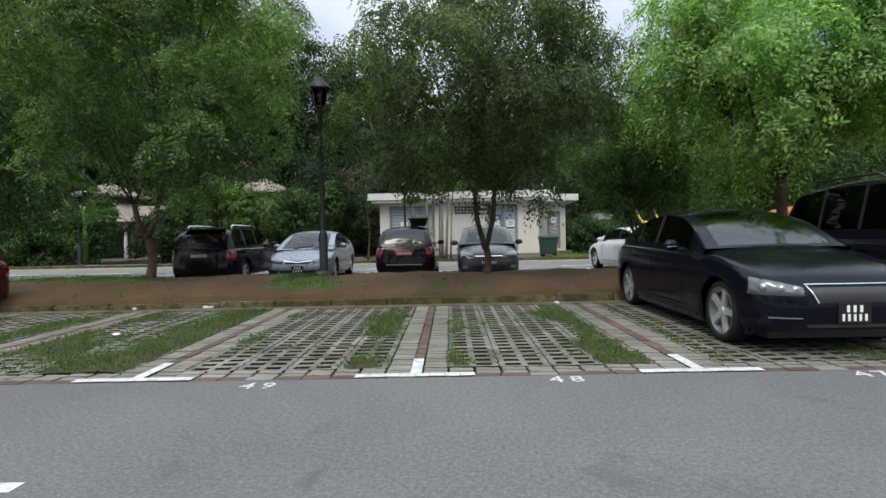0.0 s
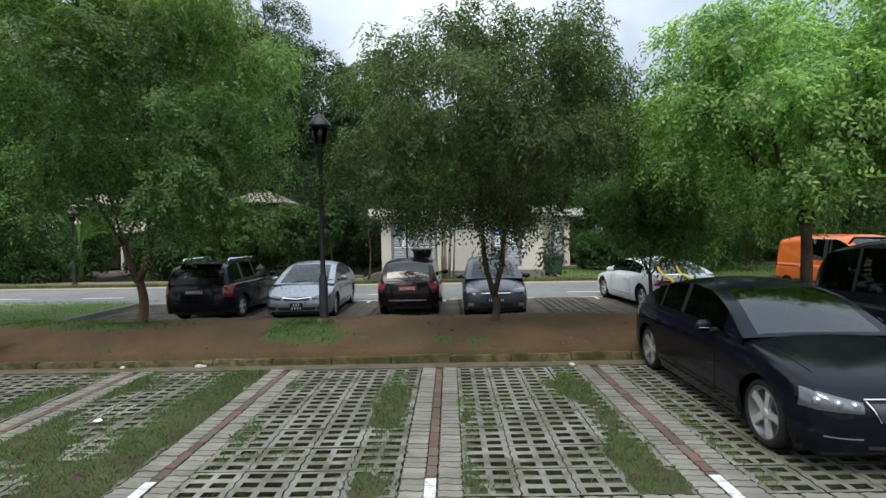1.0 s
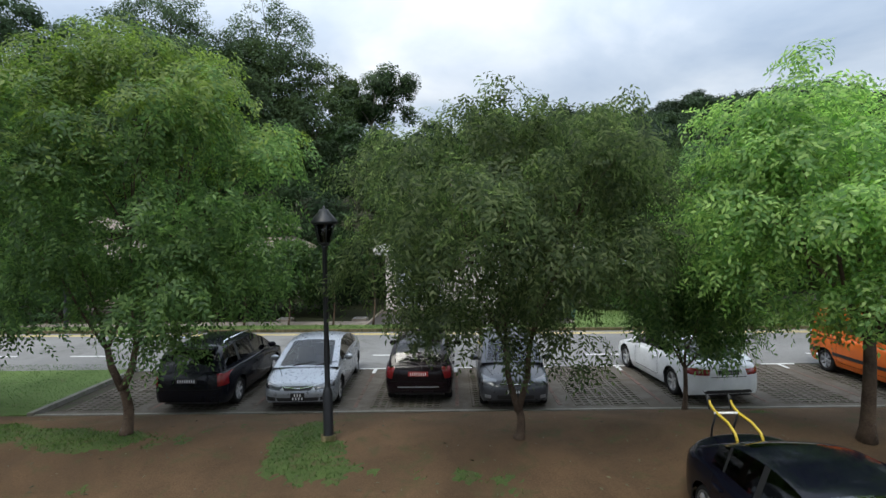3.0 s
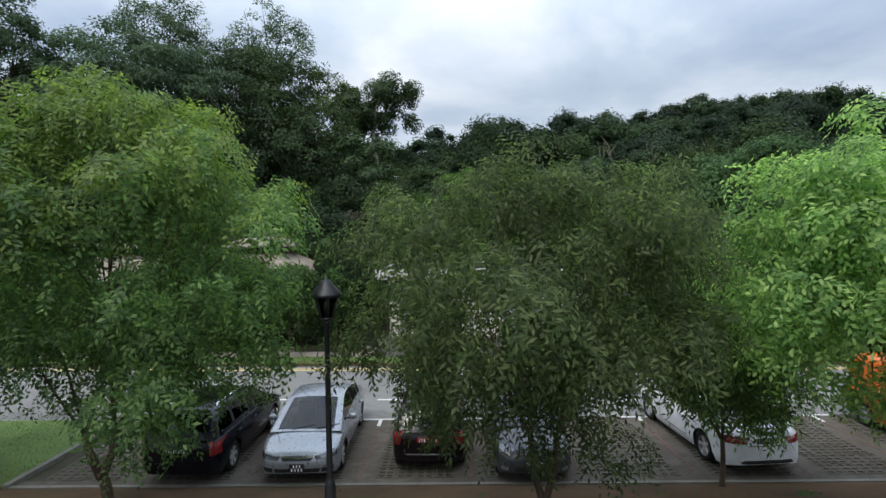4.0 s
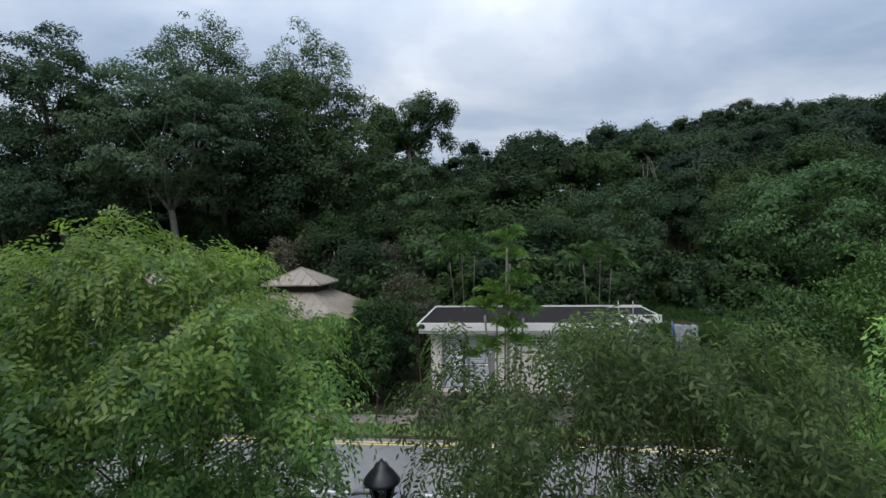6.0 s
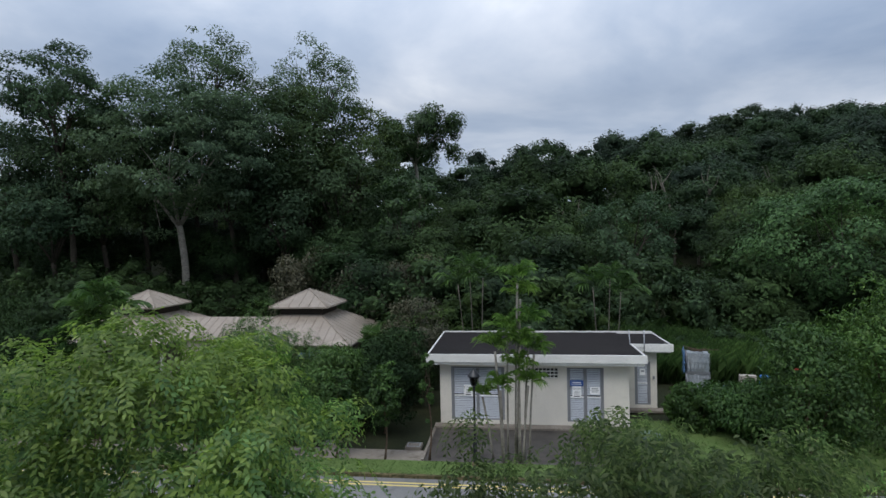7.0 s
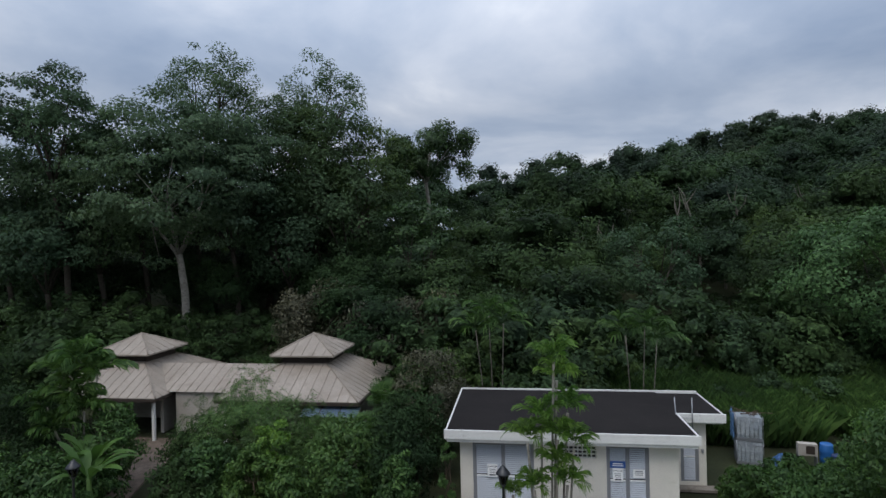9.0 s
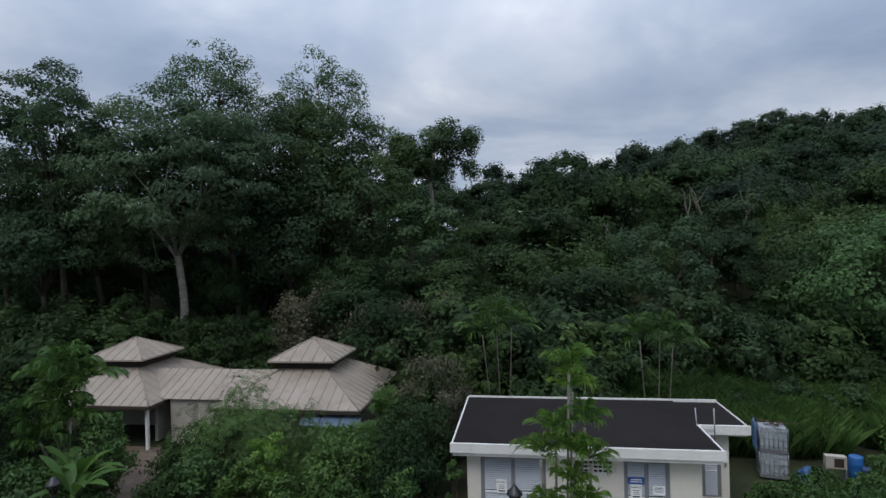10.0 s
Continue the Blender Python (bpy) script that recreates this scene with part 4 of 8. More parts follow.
rng = np.random.default_rng(5)
FRONT_KINDS = [forest_kind(40 + i, (3.2, 3.2, 3.0), 16, 420, 1.6, 0.27, 0.17, 5.6, flat_bottom=1.0, shell=0.65, cull=True) for i in range(4)]
MID_KINDS = [forest_kind(45 + i, (3.4, 3.4, 2.7 + 0.25 * i), 15, 250, 1.7, 0.34, 0.22, 5.8, flat_bottom=0.8, shell=0.6, ragged=0.15, cull=True) for i in range(6)]
FAR_KINDS = [forest_kind(50 + i, (3.6, 3.6, 2.2 + 0.3 * i), 13, 130, 1.8, 0.46, 0.30, 6.2, flat_bottom=0.7, shell=0.6, ragged=0.12, cull=True) for i in range(6)]
spots = {"a": [], "b": [], "c": [], "d": [], "e": [], "f": [], "g": [], "h": []}
for y in np.arange(49, 136, 6.0):
    wide = 46 + 1.0 * (y - 45)
    for x in np.arange(-wide - 12, wide * 0.95, 5.8):
        xx, yy = x + rng.uniform(-2.4, 2.4), y + rng.uniform(-2.4, 2.4)
        s = rng.uniform(0.7, 1.4) * (1.0 if yy > 60 else 0.85)
        if yy > 112 and xx < 15 or xx > 0.8 * yy + 5:
            continue
        if 19 < xx < 36 and yy < 54 or 4 < xx < 20 and yy < 50:
            continue
        if -60 < xx < -14 and yy < 57:
            continue
        if 62 < yy < 100 and abs(xx + 14 + (yy - 77) * 0.05) < 5:
            s *= 0.9
        if 48 < yy < 66 and abs(xx - 0.184 * yy) < 5:
            continue
        band = 0 if yy > 84 else 1 if yy > 57 else 2
        key = ("bae", "dce", "hge")[rng.choice(3, p=(0.45, 0.3, 0.25))][band]
        if -60 < xx < -12 and yy < 66:
            key = "f"
        spots[key].append((xx, yy, s))
woods("forest", "dense green rainforest trees at the foot of the hill", FRONT_KINDS, spots["e"], M["leaf_forest"])
woods("forest", "dark shaded rainforest trees behind the pavilion", FRONT_KINDS, spots["f"], M["leaf_forest"])
woods("forest", "dense dark green rainforest trees on the lower hill", MID_KINDS, spots["a"], M["leaf_forest"])
woods("forest", "lighter green rainforest trees on the lower hill", MID_KINDS, spots["c"], M["leaf_tall"])
woods("forest", "mossy green rainforest trees on the lower hill", MID_KINDS, spots["g"], M["leaf_moss"])
woods("forest", "dark green rainforest canopy covering the hill", FAR_KINDS, spots["b"], M["leaf_far"])
woods("forest", "mid green rainforest canopy covering the hill", FAR_KINDS, spots["d"], M["leaf_tall"])
woods("forest", "mossy green rainforest canopy covering the hill", FAR_KINDS, spots["h"], M["leaf_forest"])
RIDGE_KINDS = [forest_kind(57 + i, (3.8, 3.8, 2.6 + 0.5 * i), 9, 74, 1.9, 0.70, 0.46, 4.0, flat_bottom=0.7, shell=0.6, cull=True) for i in range(5)]
ridge = [(x + rng.uniform(-3, 3), y + rng.uniform(-3, 3), rng.uniform(0.85, 1.25)) for y in np.arange(138, 240, 8.5) for x in np.arange(36, 200, 9.0) if x < 0.8 * y + 22]
woods("forest", "distant dark green trees covering the far ridge", RIDGE_KINDS, ridge, M["leaf_far"])
# pale forked trunks showing between the crowns
rng = np.random.default_rng(8)
for x, y, tall_to in ((9.5, 70, 7.5), (17.2, 74.5, 9.5), (19.8, 75, 10.5), (22.6, 74.5, 9.5), (-3, 72, 8), (32, 76, 9), (4.5, 66, 7.5)):
    z = float(hill(x, y))
    bm = bmesh.new()
    top = Vector((x + rng.normal(0, 0.9), y - 0.4, z + tall_to))
    tube(bm, ((x, y, z - 0.3), (x + rng.normal(0, 0.4), y - 0.2, z + 0.5 * tall_to), top), (0.17, 0.13, 0.1), 6, cap=False)
    for k in range(3):
        a = rng.uniform(0, 6.28)
        tip = top + Vector((1.3 * math.cos(a), 0.8 * math.sin(a), rng.uniform(1.6, 3.0)))
        tube(bm, (top - Vector((0, 0, 0.4 * k)), top.lerp(tip, 0.5) + Vector((rng.normal(0, 0.25), 0, -0.2)), tip), (0.07, 0.055, 0.02), 5, cap=False)
    tagged(part("bare_trunk", bm, M["bark_far"]), "slender pale forked trunk among the forest crowns", "tree trunk", "forest trunks")

# undergrowth behind the buildings
BUSH_KINDS = [forest_kind(60 + i, (1.5, 1.5, 1.35), 14, 72, 0.64, 0.20, 0.12, 1.3, flat_bottom=1.0, shell=0.5, cull=True) for i in range(5)]
spots_a, spots_c = [], []
spots_b = [(x, rng.uniform(50, 55.5), rng.uniform(1.2, 1.9) * (1.35 if x < -38 else 0.85)) for x in np.arange(-54, -8, 1.7)]
for i in range(230):
    x, y = rng.uniform(-46, 46), rng.uniform(36.5, 50)
    if -36 < x < -9.5 and y < 51:
        continue
    if 3 < x < 26 and 38 < y < 51 and rng.random() < 0.95:
        continue
    if 7 < x < 17 and y < 40 or -6 < x < 7.5 and y < 37.6 or 7 < x < 17 and y < 38.5:
        continue
    s = rng.uniform(0.7, 1.5) * (0.75 + 0.09 * (y - 36))
    (spots_a if rng.random() < 0.32 else spots_b if rng.random() < 0.7 else spots_c).append((x, y, s))
for x in np.arange(2, 34, 1.1):
    (spots_a if rng.random() < 0.5 else spots_b).append((x, rng.uniform(48.5, 54), rng.uniform(1.3, 2.3)))
    if rng.random() < 0.2:
        spots_a.append((x, rng.uniform(41, 49), rng.uniform(0.6, 1.2)))
woods("undergrowth", "thick green undergrowth at the forest edge", BUSH_KINDS, spots_a, M["leaf_tall"], "bushes")
woods("undergrowth", "dark green undergrowth at the forest edge", BUSH_KINDS, spots_b, M["leaf_forest"], "bushes")
woods("undergrowth", "mossy green undergrowth at the forest edge", BUSH_KINDS, spots_c, M["leaf_moss"], "bushes")


# shrubs and young trees by the path
def shrub(x, y, w, h, seed, label, leaf="leaf_shrub", fine=1.0, name="shrub", lobes=40, stem=0.04, **kw):
    mid, half = (0.66, 0.33) if name == "sapling" else (0.54, 0.48)
    leafy(name, label, name, (x, y, 0.02), M[leaf], M["bark"], (w, w * 0.85, h * half), h * mid, stem, h * (mid - half) * 1.6 + 0.2, lobes, int(60 + 26 * w), w * 0.3,
          single(0.19 * fine, 0.085 * fine, 0.45), seed, limbs=14, flat_bottom=1.0, shell=0.4, ragged=0.2, cull=True, **kw)


leafy("shrub", "large feathery dark green shrub in front of the pavilion", "shrub", (-14.6, 30.4, 0.02), M["leaf_hedge"], M["bark"], (3.0, 2.4, 2.4), 2.85, 0.06, 1.0, 110, 26, 0.75,
      sprays(0.42, 11, 0.15, 0.04, 0.6), 70, limbs=20, flat_bottom=1.0, shell=0.4, ragged=0.3)
leafy("shrub", "feathery green shrub with drooping sprays in front of the pavilion", "shrub", (-11.3, 30.8, 0.02), M["leaf_hedge"], M["bark"], (1.7, 1.6, 1.9), 2.2, 0.05, 0.9, 64, 24, 0.6,
      sprays(0.40, 11, 0.14, 0.036, 0.7), 170, limbs=14, flat_bottom=1.0, shell=0.4, ragged=0.3)
shrub(-12.4, 27.7, 0.7, 4.8, 71, "slim light green leafy column beside the large shrub", "leaf_palm", lobes=50)
shrub(-21.6, 29.6, 1.5, 4.0, 199, "dense green shrub by the footpath", "leaf_deep", lobes=70)
shrub(-17.4, 31.0, 1.7, 3.2, 87, "feathery green shrub in front of the pavilion", "leaf_forest", lobes=70)
shrub(-9.6, 28.8, 1.9, 3.8, 72, "leafy green shrub near the footpath", "leaf_hedge", lobes=90)
shrub(-7.3, 28.4, 1.5, 4.2, 73, "leafy green shrub near the footpath", "leaf_forest", lobes=70)
shrub(-6.57, 25.42, 0.75, 3.9, 74, "slim young green tree beside the footpath", name="sapling", lobes=40)
shrub(-8.66, 25.42, 0.75, 3.6, 75, "slim young green tree beside the footpath", name="sapling", lobes=36)
shrub(-10.8, 25.5, 0.8, 3.7, 76, "slim young green tree beside the footpath", name="sapling", lobes=36)
shrub(-4.72, 25.5, 0.35, 4.6, 203, "thin bare-stemmed young tree at the corner of the forecourt", name="sapling", lobes=12)
shrub(-12.8, 26.9, 0.9, 3.6, 77, "slim young green tree beside the footpath", name="sapling", lobes=36)
shrub(-15.2, 27.6, 1.4, 3.4, 88, "leafy green shrub beside the footpath", "leaf_hedge", lobes=60)
shrub(-22.9, 27.0, 2.0, 2.6, 78, "broad green shrub by the footpath", "leaf_shrub", fine=1.2, lobes=70)
for i, (bx, bw, bh) in enumerate(((-20.8, 1.3, 2.2), (-24.6, 1.7, 3.0), (-26.6, 1.5, 2.8), (-16.2, 1.4, 2.5), (-13.6, 1.3, 2.3), (-11.6, 1.2, 2.2), (-30.6, 1.8, 3.2))):
    shrub(bx, 27.3 + 0.25 * (i % 3), bw, bh, 190 + i, "dense dark green bush by the footpath", "leaf_forest" if i % 2 else "leaf_deep", lobes=50)
shrub(-15.6, 28.4, 1.5, 2.6, 79, "dark green leafy shrub by the footpath", "leaf_hedge", lobes=60)
shrub(-27.5, 29.5, 3.2, 5.0, 80, "dense green shrub by the footpath", "leaf_forest", lobes=100)
shrub(-28.5, 26.4, 2.4, 3.4, 89, "green leafy shrub by the footpath", "leaf_deep", lobes=80)
shrub(-33.5, 27.0, 3.5, 5.6, 81, "dense green shrub by the footpath", "leaf_shrub", lobes=100)
shrub(-36.0, 33.0, 4.0, 7.0, 98, "dense dark shrub at the forest edge", "leaf_forest", lobes=100)
shrub(-7.4, 32.6, 1.7, 4.4, 83, "dense dark shrub beside the small building", "leaf_forest", lobes=80)
shrub(-7.4, 37.0, 2.4, 5.4, 84, "brownish shrub behind the small building", "leaf_rust", lobes=80)
shrub(-13.0, 48.2, 3.6, 7.8, 85, "greyish brown-leaved tree behind the pavilion", "leaf_rust", lobes=110, fine=1.4)
shrub(-9.4, 47.8, 3.2, 7.4, 186, "greyish brown-leaved tree behind the pavilion", "leaf_rust", lobes=90, fine=1.3)
shrub(-18.6, 49.0, 3.4, 8.4, 86, "greyish brown-leaved tree behind the pavilion", "leaf_rust", lobes=110, fine=1.4)
shrub(10.2, 26.2, 2.0, 5.2, 90, "young bushy tree with several stems on the verge", "leaf_hedge", name="tree", lobes=100, stem=0.07)
shrub(14.2, 27.6, 2.6, 6.6, 91, "young bushy tree with several stems on the verge", "leaf_shrub", name="tree", lobes=120, stem=0.07)
shrub(18.2, 26.8, 2.8, 6.2, 92, "bushy green tree on the verge", "leaf_shrub", name="tree", lobes=120, stem=0.08)
shrub(23.0, 27.5, 2.9, 6.0, 93, "bushy green tree on the verge", "leaf_shrub", name="tree", lobes=100, stem=0.08)
shrub(7.4, 29.9, 1.2, 1.9, 194, "low leafy hedge bush beside the small building", "leaf_shrub", lobes=60)
shrub(9.2, 28.9, 1.6, 2.2, 195, "low leafy hedge bush", "leaf_deep", lobes=70)
shrub(11.2, 28.4, 1.8, 2.3, 196, "low leafy hedge bush", "leaf_shrub", lobes=70)
shrub(8.6, 30.6, 1.3, 1.9, 94, "low leafy hedge bush beside the small building", lobes=60)
shrub(10.8, 30.4, 1.5, 1.7, 95, "low leafy hedge bush beside the small building", "leaf_forest", lobes=60)
shrub(13.6, 31.2, 1.7, 2.0, 96, "low leafy hedge bush", lobes=60)
shrub(7.0, 30.6, 0.9, 1.6, 97, "low leafy hedge bush", "leaf_deep", lobes=40)
shrub(12.2, 33.2, 0.9, 1.3, 200, "low leafy bush in front of the stored junk", "leaf_deep", lobes=50)
shrub(13.9, 34.0, 1.1, 2.1, 201, "leafy bush beside the stored junk", "leaf_shrub", lobes=60)
shrub(10.4, 33.6, 0.8, 1.2, 202, "low leafy bush in front of the stored junk", "leaf_shrub", lobes=40)
shrub(16.5, 34.5, 2.4, 3.4, 99, "leafy green bush beside the stored junk", lobes=80)


# palms
def palm(name, label, x, y, stems, leaf, seed, bark="bark_pale", frond=1.5, pairs=15, n_fronds=11, wide=0.028, stem_r=0.038, steep=(0.75, 1.5)):
    """A clump of slender feather palms. stems: foot offset, top offset, height and frond scale of each."""
    rng = np.random.default_rng(seed)
    t = tagged(new(name), label, "palm tree")
    t.matrix_world = pose(x, y, 0)
    up = np.array([0, 0, 1.0])
    for dx, dy, tx, ty, h, fr in stems:
        top, foot = Vector((tx, ty, h)), Vector((dx, dy, 0))
        mid = foot.lerp(top, 0.5) + Vector((0.12 * (dx - tx), 0, 0))
        part("stem", tube(bmesh.new(), (foot, foot.lerp(mid, 0.5), mid, mid.lerp(top, 0.5), top), (stem_r * 1.4, stem_r * 1.1, stem_r, stem_r, stem_r * 1.3), 8), M[bark], t, "pale ringed palm stem")
        vs = []
        for f in range(n_fronds):
            a = 2.399 * f + rng.uniform(-0.3, 0.3)
            e = steep[1] - (steep[1] - steep[0]) * (f / (n_fronds - 1)) + rng.uniform(-0.12, 0.12)
            L = frond * fr * rng.uniform(0.85, 1.15)
            out, side = np.array([math.cos(a), math.sin(a), 0]), np.array([-math.sin(a), math.cos(a), 0])
            for b in range(pairs):
                u = 0.18 + 0.82 * (b + 1) / pairs
                p = np.array(top) + L * (out * (0.8 * math.cos(e) * u + 0.14 * u * u) + up * (math.sin(e) * u - 0.36 * u ** 2.4))
                axis = unit(out * (math.cos(e) + 0.32 * u) + up * (math.sin(e) - 1.0 * u ** 1.4))
                ll = L * (0.40 * math.sin(math.pi * (0.12 + 0.80 * u)) + 0.06)
                for sd in (-1, 1):
                    d = unit(sd * side * 0.6 + axis * (0.6 + 0.5 * u) + up * (0.25 - 0.2 * u) + rng.normal(0, 0.2, 3))
                    tip = p + d * ll - up * ll * (0.15 + 0.4 * u)
                    w = unit(np.cross(d, side * sd + up * 0.8)) * wide
                    m = p + d * ll * 0.45
                    vs.append([p, m + w, tip, m - w])
        v = np.array(vs).reshape(-1, 3)
        c = new("fronds", array_mesh("fronds", v, np.arange(len(v)).reshape(-1, 4), M[leaf]))
        c.parent = t
    return t


palm("palm", "clump of slender yellow-green palms in front of the small building", -1.2, 25.7,
     [(0, 0, 0.2, 0, 7.3, 1.0), (0.1, 0.1, 0.3, 0.2, 6.6, 0.95), (0.35, 0.1, 0.65, 0.1, 5.5, 0.95), (-0.3, 0.1, -0.25, 0.2, 5.2, 0.95), (0.15, -0.15, 0.25, -0.3, 4.7, 0.95), (-0.5, 0, -0.75, -0.1, 4.5, 0.9), (0.55, -0.1, 0.8, -0.2, 4.4, 0.9),
      (0.2, -0.2, 0.2, -0.4, 3.8, 0.85), (0.3, -0.3, 0.55, -0.4, 3.2, 0.8), (-0.45, -0.2, -0.55, -0.4, 3.0, 0.8), (-0.9, 0.1, -1.3, 0, 2.6, 0.7)], "leaf_palm", 101, frond=1.25, pairs=17, n_fronds=11, wide=0.025)
palm("palm", "broad feathery green palm clump before the pavilion", -23.4, 30.0,
     [(0, 0, 0.1, 0, 6.2, 1.0), (0.5, 0.2, 0.9, 0.1, 5.6, 0.95), (-0.4, 0.1, -0.8, 0, 5.5, 1.0), (0.1, -0.3, 0.1, -0.6, 4.7, 0.95), (0.4, -0.3, 0.9, -0.7, 4.0, 0.9), (-0.5, 0, -1.3, -0.5, 4.1, 0.9), (-0.2, 0.2, -0.5, -0.9, 3.1, 0.85)],
     "leaf_deep", 102, frond=1.75, pairs=24, wide=0.052, n_fronds=12, steep=(0.35, 1.45))
palm("palm", "slender palms with pale stems behind the small building", -3.8, 39.6, [(0, 0, -0.2, 0, 7.2, 1.0), (0.5, 0.2, 0.7, 0.1, 6.6, 1.0), (-0.5, 0.1, -1.0, 0, 6.2, 1.0)], "leaf_shrub", 103, bark="bark_far", stem_r=0.03, frond=2.0, wide=0.04, n_fronds=9, steep=(0.3, 1.4))
palm("palm", "slender palms with pale stems behind the small building", 5.0, 39.6, [(0, 0, 0.2, 0, 6.4, 1.0), (0.6, 0.2, 0.9, 0.1, 5.6, 1.0), (-0.6, 0.1, -0.9, 0, 5.9, 1.0)], "leaf_shrub", 104, bark="bark_far", stem_r=0.03, frond=2.0, wide=0.04, n_fronds=9, steep=(0.3, 1.4))


def fan_palm(x, y, seed, label, heights, size=0.62):
    """A clump of palms whose leaves are round fans of narrow pleated blades."""
    rng = np.random.default_rng(seed)
    t = tagged(new("palm"), label, "palm tree")
    t.matrix_world = pose(x, y, 0)
    for h in heights:
        a = rng.uniform(0, 6.28)
        foot = Vector((0.35 * math.cos(a), 0.35 * math.sin(a), 0))
        top = foot + Vector((rng.normal(0, 0.25), rng.normal(0, 0.25), h))
        part("stem", tube(bmesh.new(), (foot, foot.lerp(top, 0.5), top), (0.035, 0.028, 0.025), 6), M["bark_dark"], t)
        vs = []
        for f in range(11):
            az, el = 2.399 * f + rng.uniform(-0.3, 0.3), rng.uniform(-0.25, 1.1)
            out = np.array([math.cos(az) * math.cos(el), math.sin(az) * math.cos(el), math.sin(el)])
            side = np.array([-math.sin(az), math.cos(az), 0])
            hub = np.array(top) + out * rng.uniform(0.45, 0.75)
            nor = np.cross(side, out)
            for k in range(15):
                b = (k - 7) * 0.30
                d = unit(out * math.cos(b) + side * math.sin(b) - nor * 0.12)
                tip = hub + d * size * rng.uniform(0.85, 1.1) - np.array([0, 0, 0.10 * size])
                w = unit(np.cross(d, nor)) * 0.032
                m = hub + d * size * 0.55
                vs.append([hub, m + w, tip, m - w])
        v = np.array(vs).reshape(-1, 3)
        o = new("fans", array_mesh("fans", v, np.arange(len(v)).reshape(-1, 4), M["leaf_hedge"]))
        o.parent = t


fan_palm(-9.6, 34.6, 105, "dark green fan palms beside the pavilion", (3.4, 2.7, 2.2, 1.6))
fan_palm(-10.2, 32.6, 106, "dark green fan palms beside the pavilion", (2.6, 2.0, 1.4))
fan_palm(-8.0, 30.6, 107, "dark green fan palms near the footpath", (2.4, 1.8, 1.3))


def banana(x, y, seed):
    rng = np.random.default_rng(seed)
    t = tagged(new("banana_plant"), "banana plant with long broad arching leaves", "banana plant")
    t.matrix_world = pose(x, y, 0)
    part("stem", tube(bmesh.new(), ((0, 0, 0), (0.03, 0, 1.0), (0, 0.02, 2.1)), (0.15, 0.12, 0.09), 10), M["leaf_shrub"], t, "green sheathed stem")
    for k in range(10):
        a = 2.399 * k
        L, up = rng.uniform(2.0, 2.9), rng.uniform(0.8, 1.45)
        out, s = np.array([math.cos(a), math.sin(a), 0]), np.array([-math.sin(a), math.cos(a), 0])
        rows = []
        for i in range(13):
            u = i / 12
            c = np.array([0, 0, 2.0]) + out * L * u * math.cos(up * 0.8) + np.array([0, 0, L * (math.sin(up) * u - 0.75 * u * u * (1.2 - 0.5 * up))])
            w = 0.21 * math.sin(math.pi * min(1, max(0.04, (u - 0.1) / 0.9))) ** 0.8 if u > 0.1 else 0.02
            rows.append([c - s * w + np.array([0, 0, 0.07 * w / 0.21 + rng.normal(0, 0.012)]), c, c + s * w + np.array([0, 0, 0.07 * w / 0.21 + rng.normal(0, 0.012)])])
        v = np.array(rows).reshape(-1, 3)
        q = np.array([[i * 3 + j, i * 3 + j + 1, i * 3 + j + 4, i * 3 + j + 3] for i in range(12) for j in range(2)])
        o = new("blade", array_mesh("blade", v, q, M["leaf_shrub"], True))
        o.parent = t


banana(-20.0, 26.7, 111)
banana(-20.9, 27.9, 112)


# trees behind the car park lane, mirrored in glass and paint
BACK = [(x + rng.uniform(-1.5, 1.5), -13 - rng.uniform(0, 7), rng.uniform(0.5, 0.75)) for x in np.arange(-42, 43, 5.0)]
woods("tree_belt", "belt of green trees on the other side of the car park lane", FAR_KINDS, BACK, M["leaf_shrub"], "trees")


# ---- cars ----
from mathutils.bvhtree import BVHTree


def car_paint(name, base, rough=0.28, metal=0.0, coat=0.5, flake=0.0):
    m, nt, b = material(name, base, rough, metal)
    b.inputs["Coat Weight"].default_value = coat
    b.inputs["Specular IOR Level"].default_value = 0.15
    b.inputs["Coat Roughness"].default_value = 0.04
    n = noise_node(nt, coords(nt), 2.2, 5, 0.6)
    c = mixed(nt, 1.0, base, ramp(nt, n, [(0.3, 0.86), (0.7, 1.12)]), "MULTIPLY")
    nt.links.new(c, b.inputs["Base Color"])
    d = noise_node(nt, coords(nt), 14, 4, 0.7)
    nt.links.new(ramp(nt, d, [(0.35, rough * 0.8), (0.75, rough * 1.5)]), b.inputs["Roughness"])
    return m


def thin_glass(name, tint, gloss=1.5):
    m = bpy.data.materials.new(name)
    m.use_nodes = True
    nt = m.node_tree
    nt.nodes.remove(nt.nodes["Principled BSDF"])
    tr, gl, mx, fr = (nt.nodes.new("ShaderNode" + k) for k in ("BsdfTransparent", "BsdfGlossy", "MixShader", "Fresnel"))
    tr.inputs[0].default_value = (*tint, 1)
    gl.inputs["Roughness"].default_value = 0.03
    fr.inputs["IOR"].default_value = gloss
    nt.links.new(fr.outputs[0], mx.inputs[0]); nt.links.new(tr.outputs[0], mx.inputs[1]); nt.links.new(gl.outputs[0], mx.inputs[2])
    nt.links.new(mx.outputs[0], nt.nodes["Material Output"].inputs["Surface"])
    return m


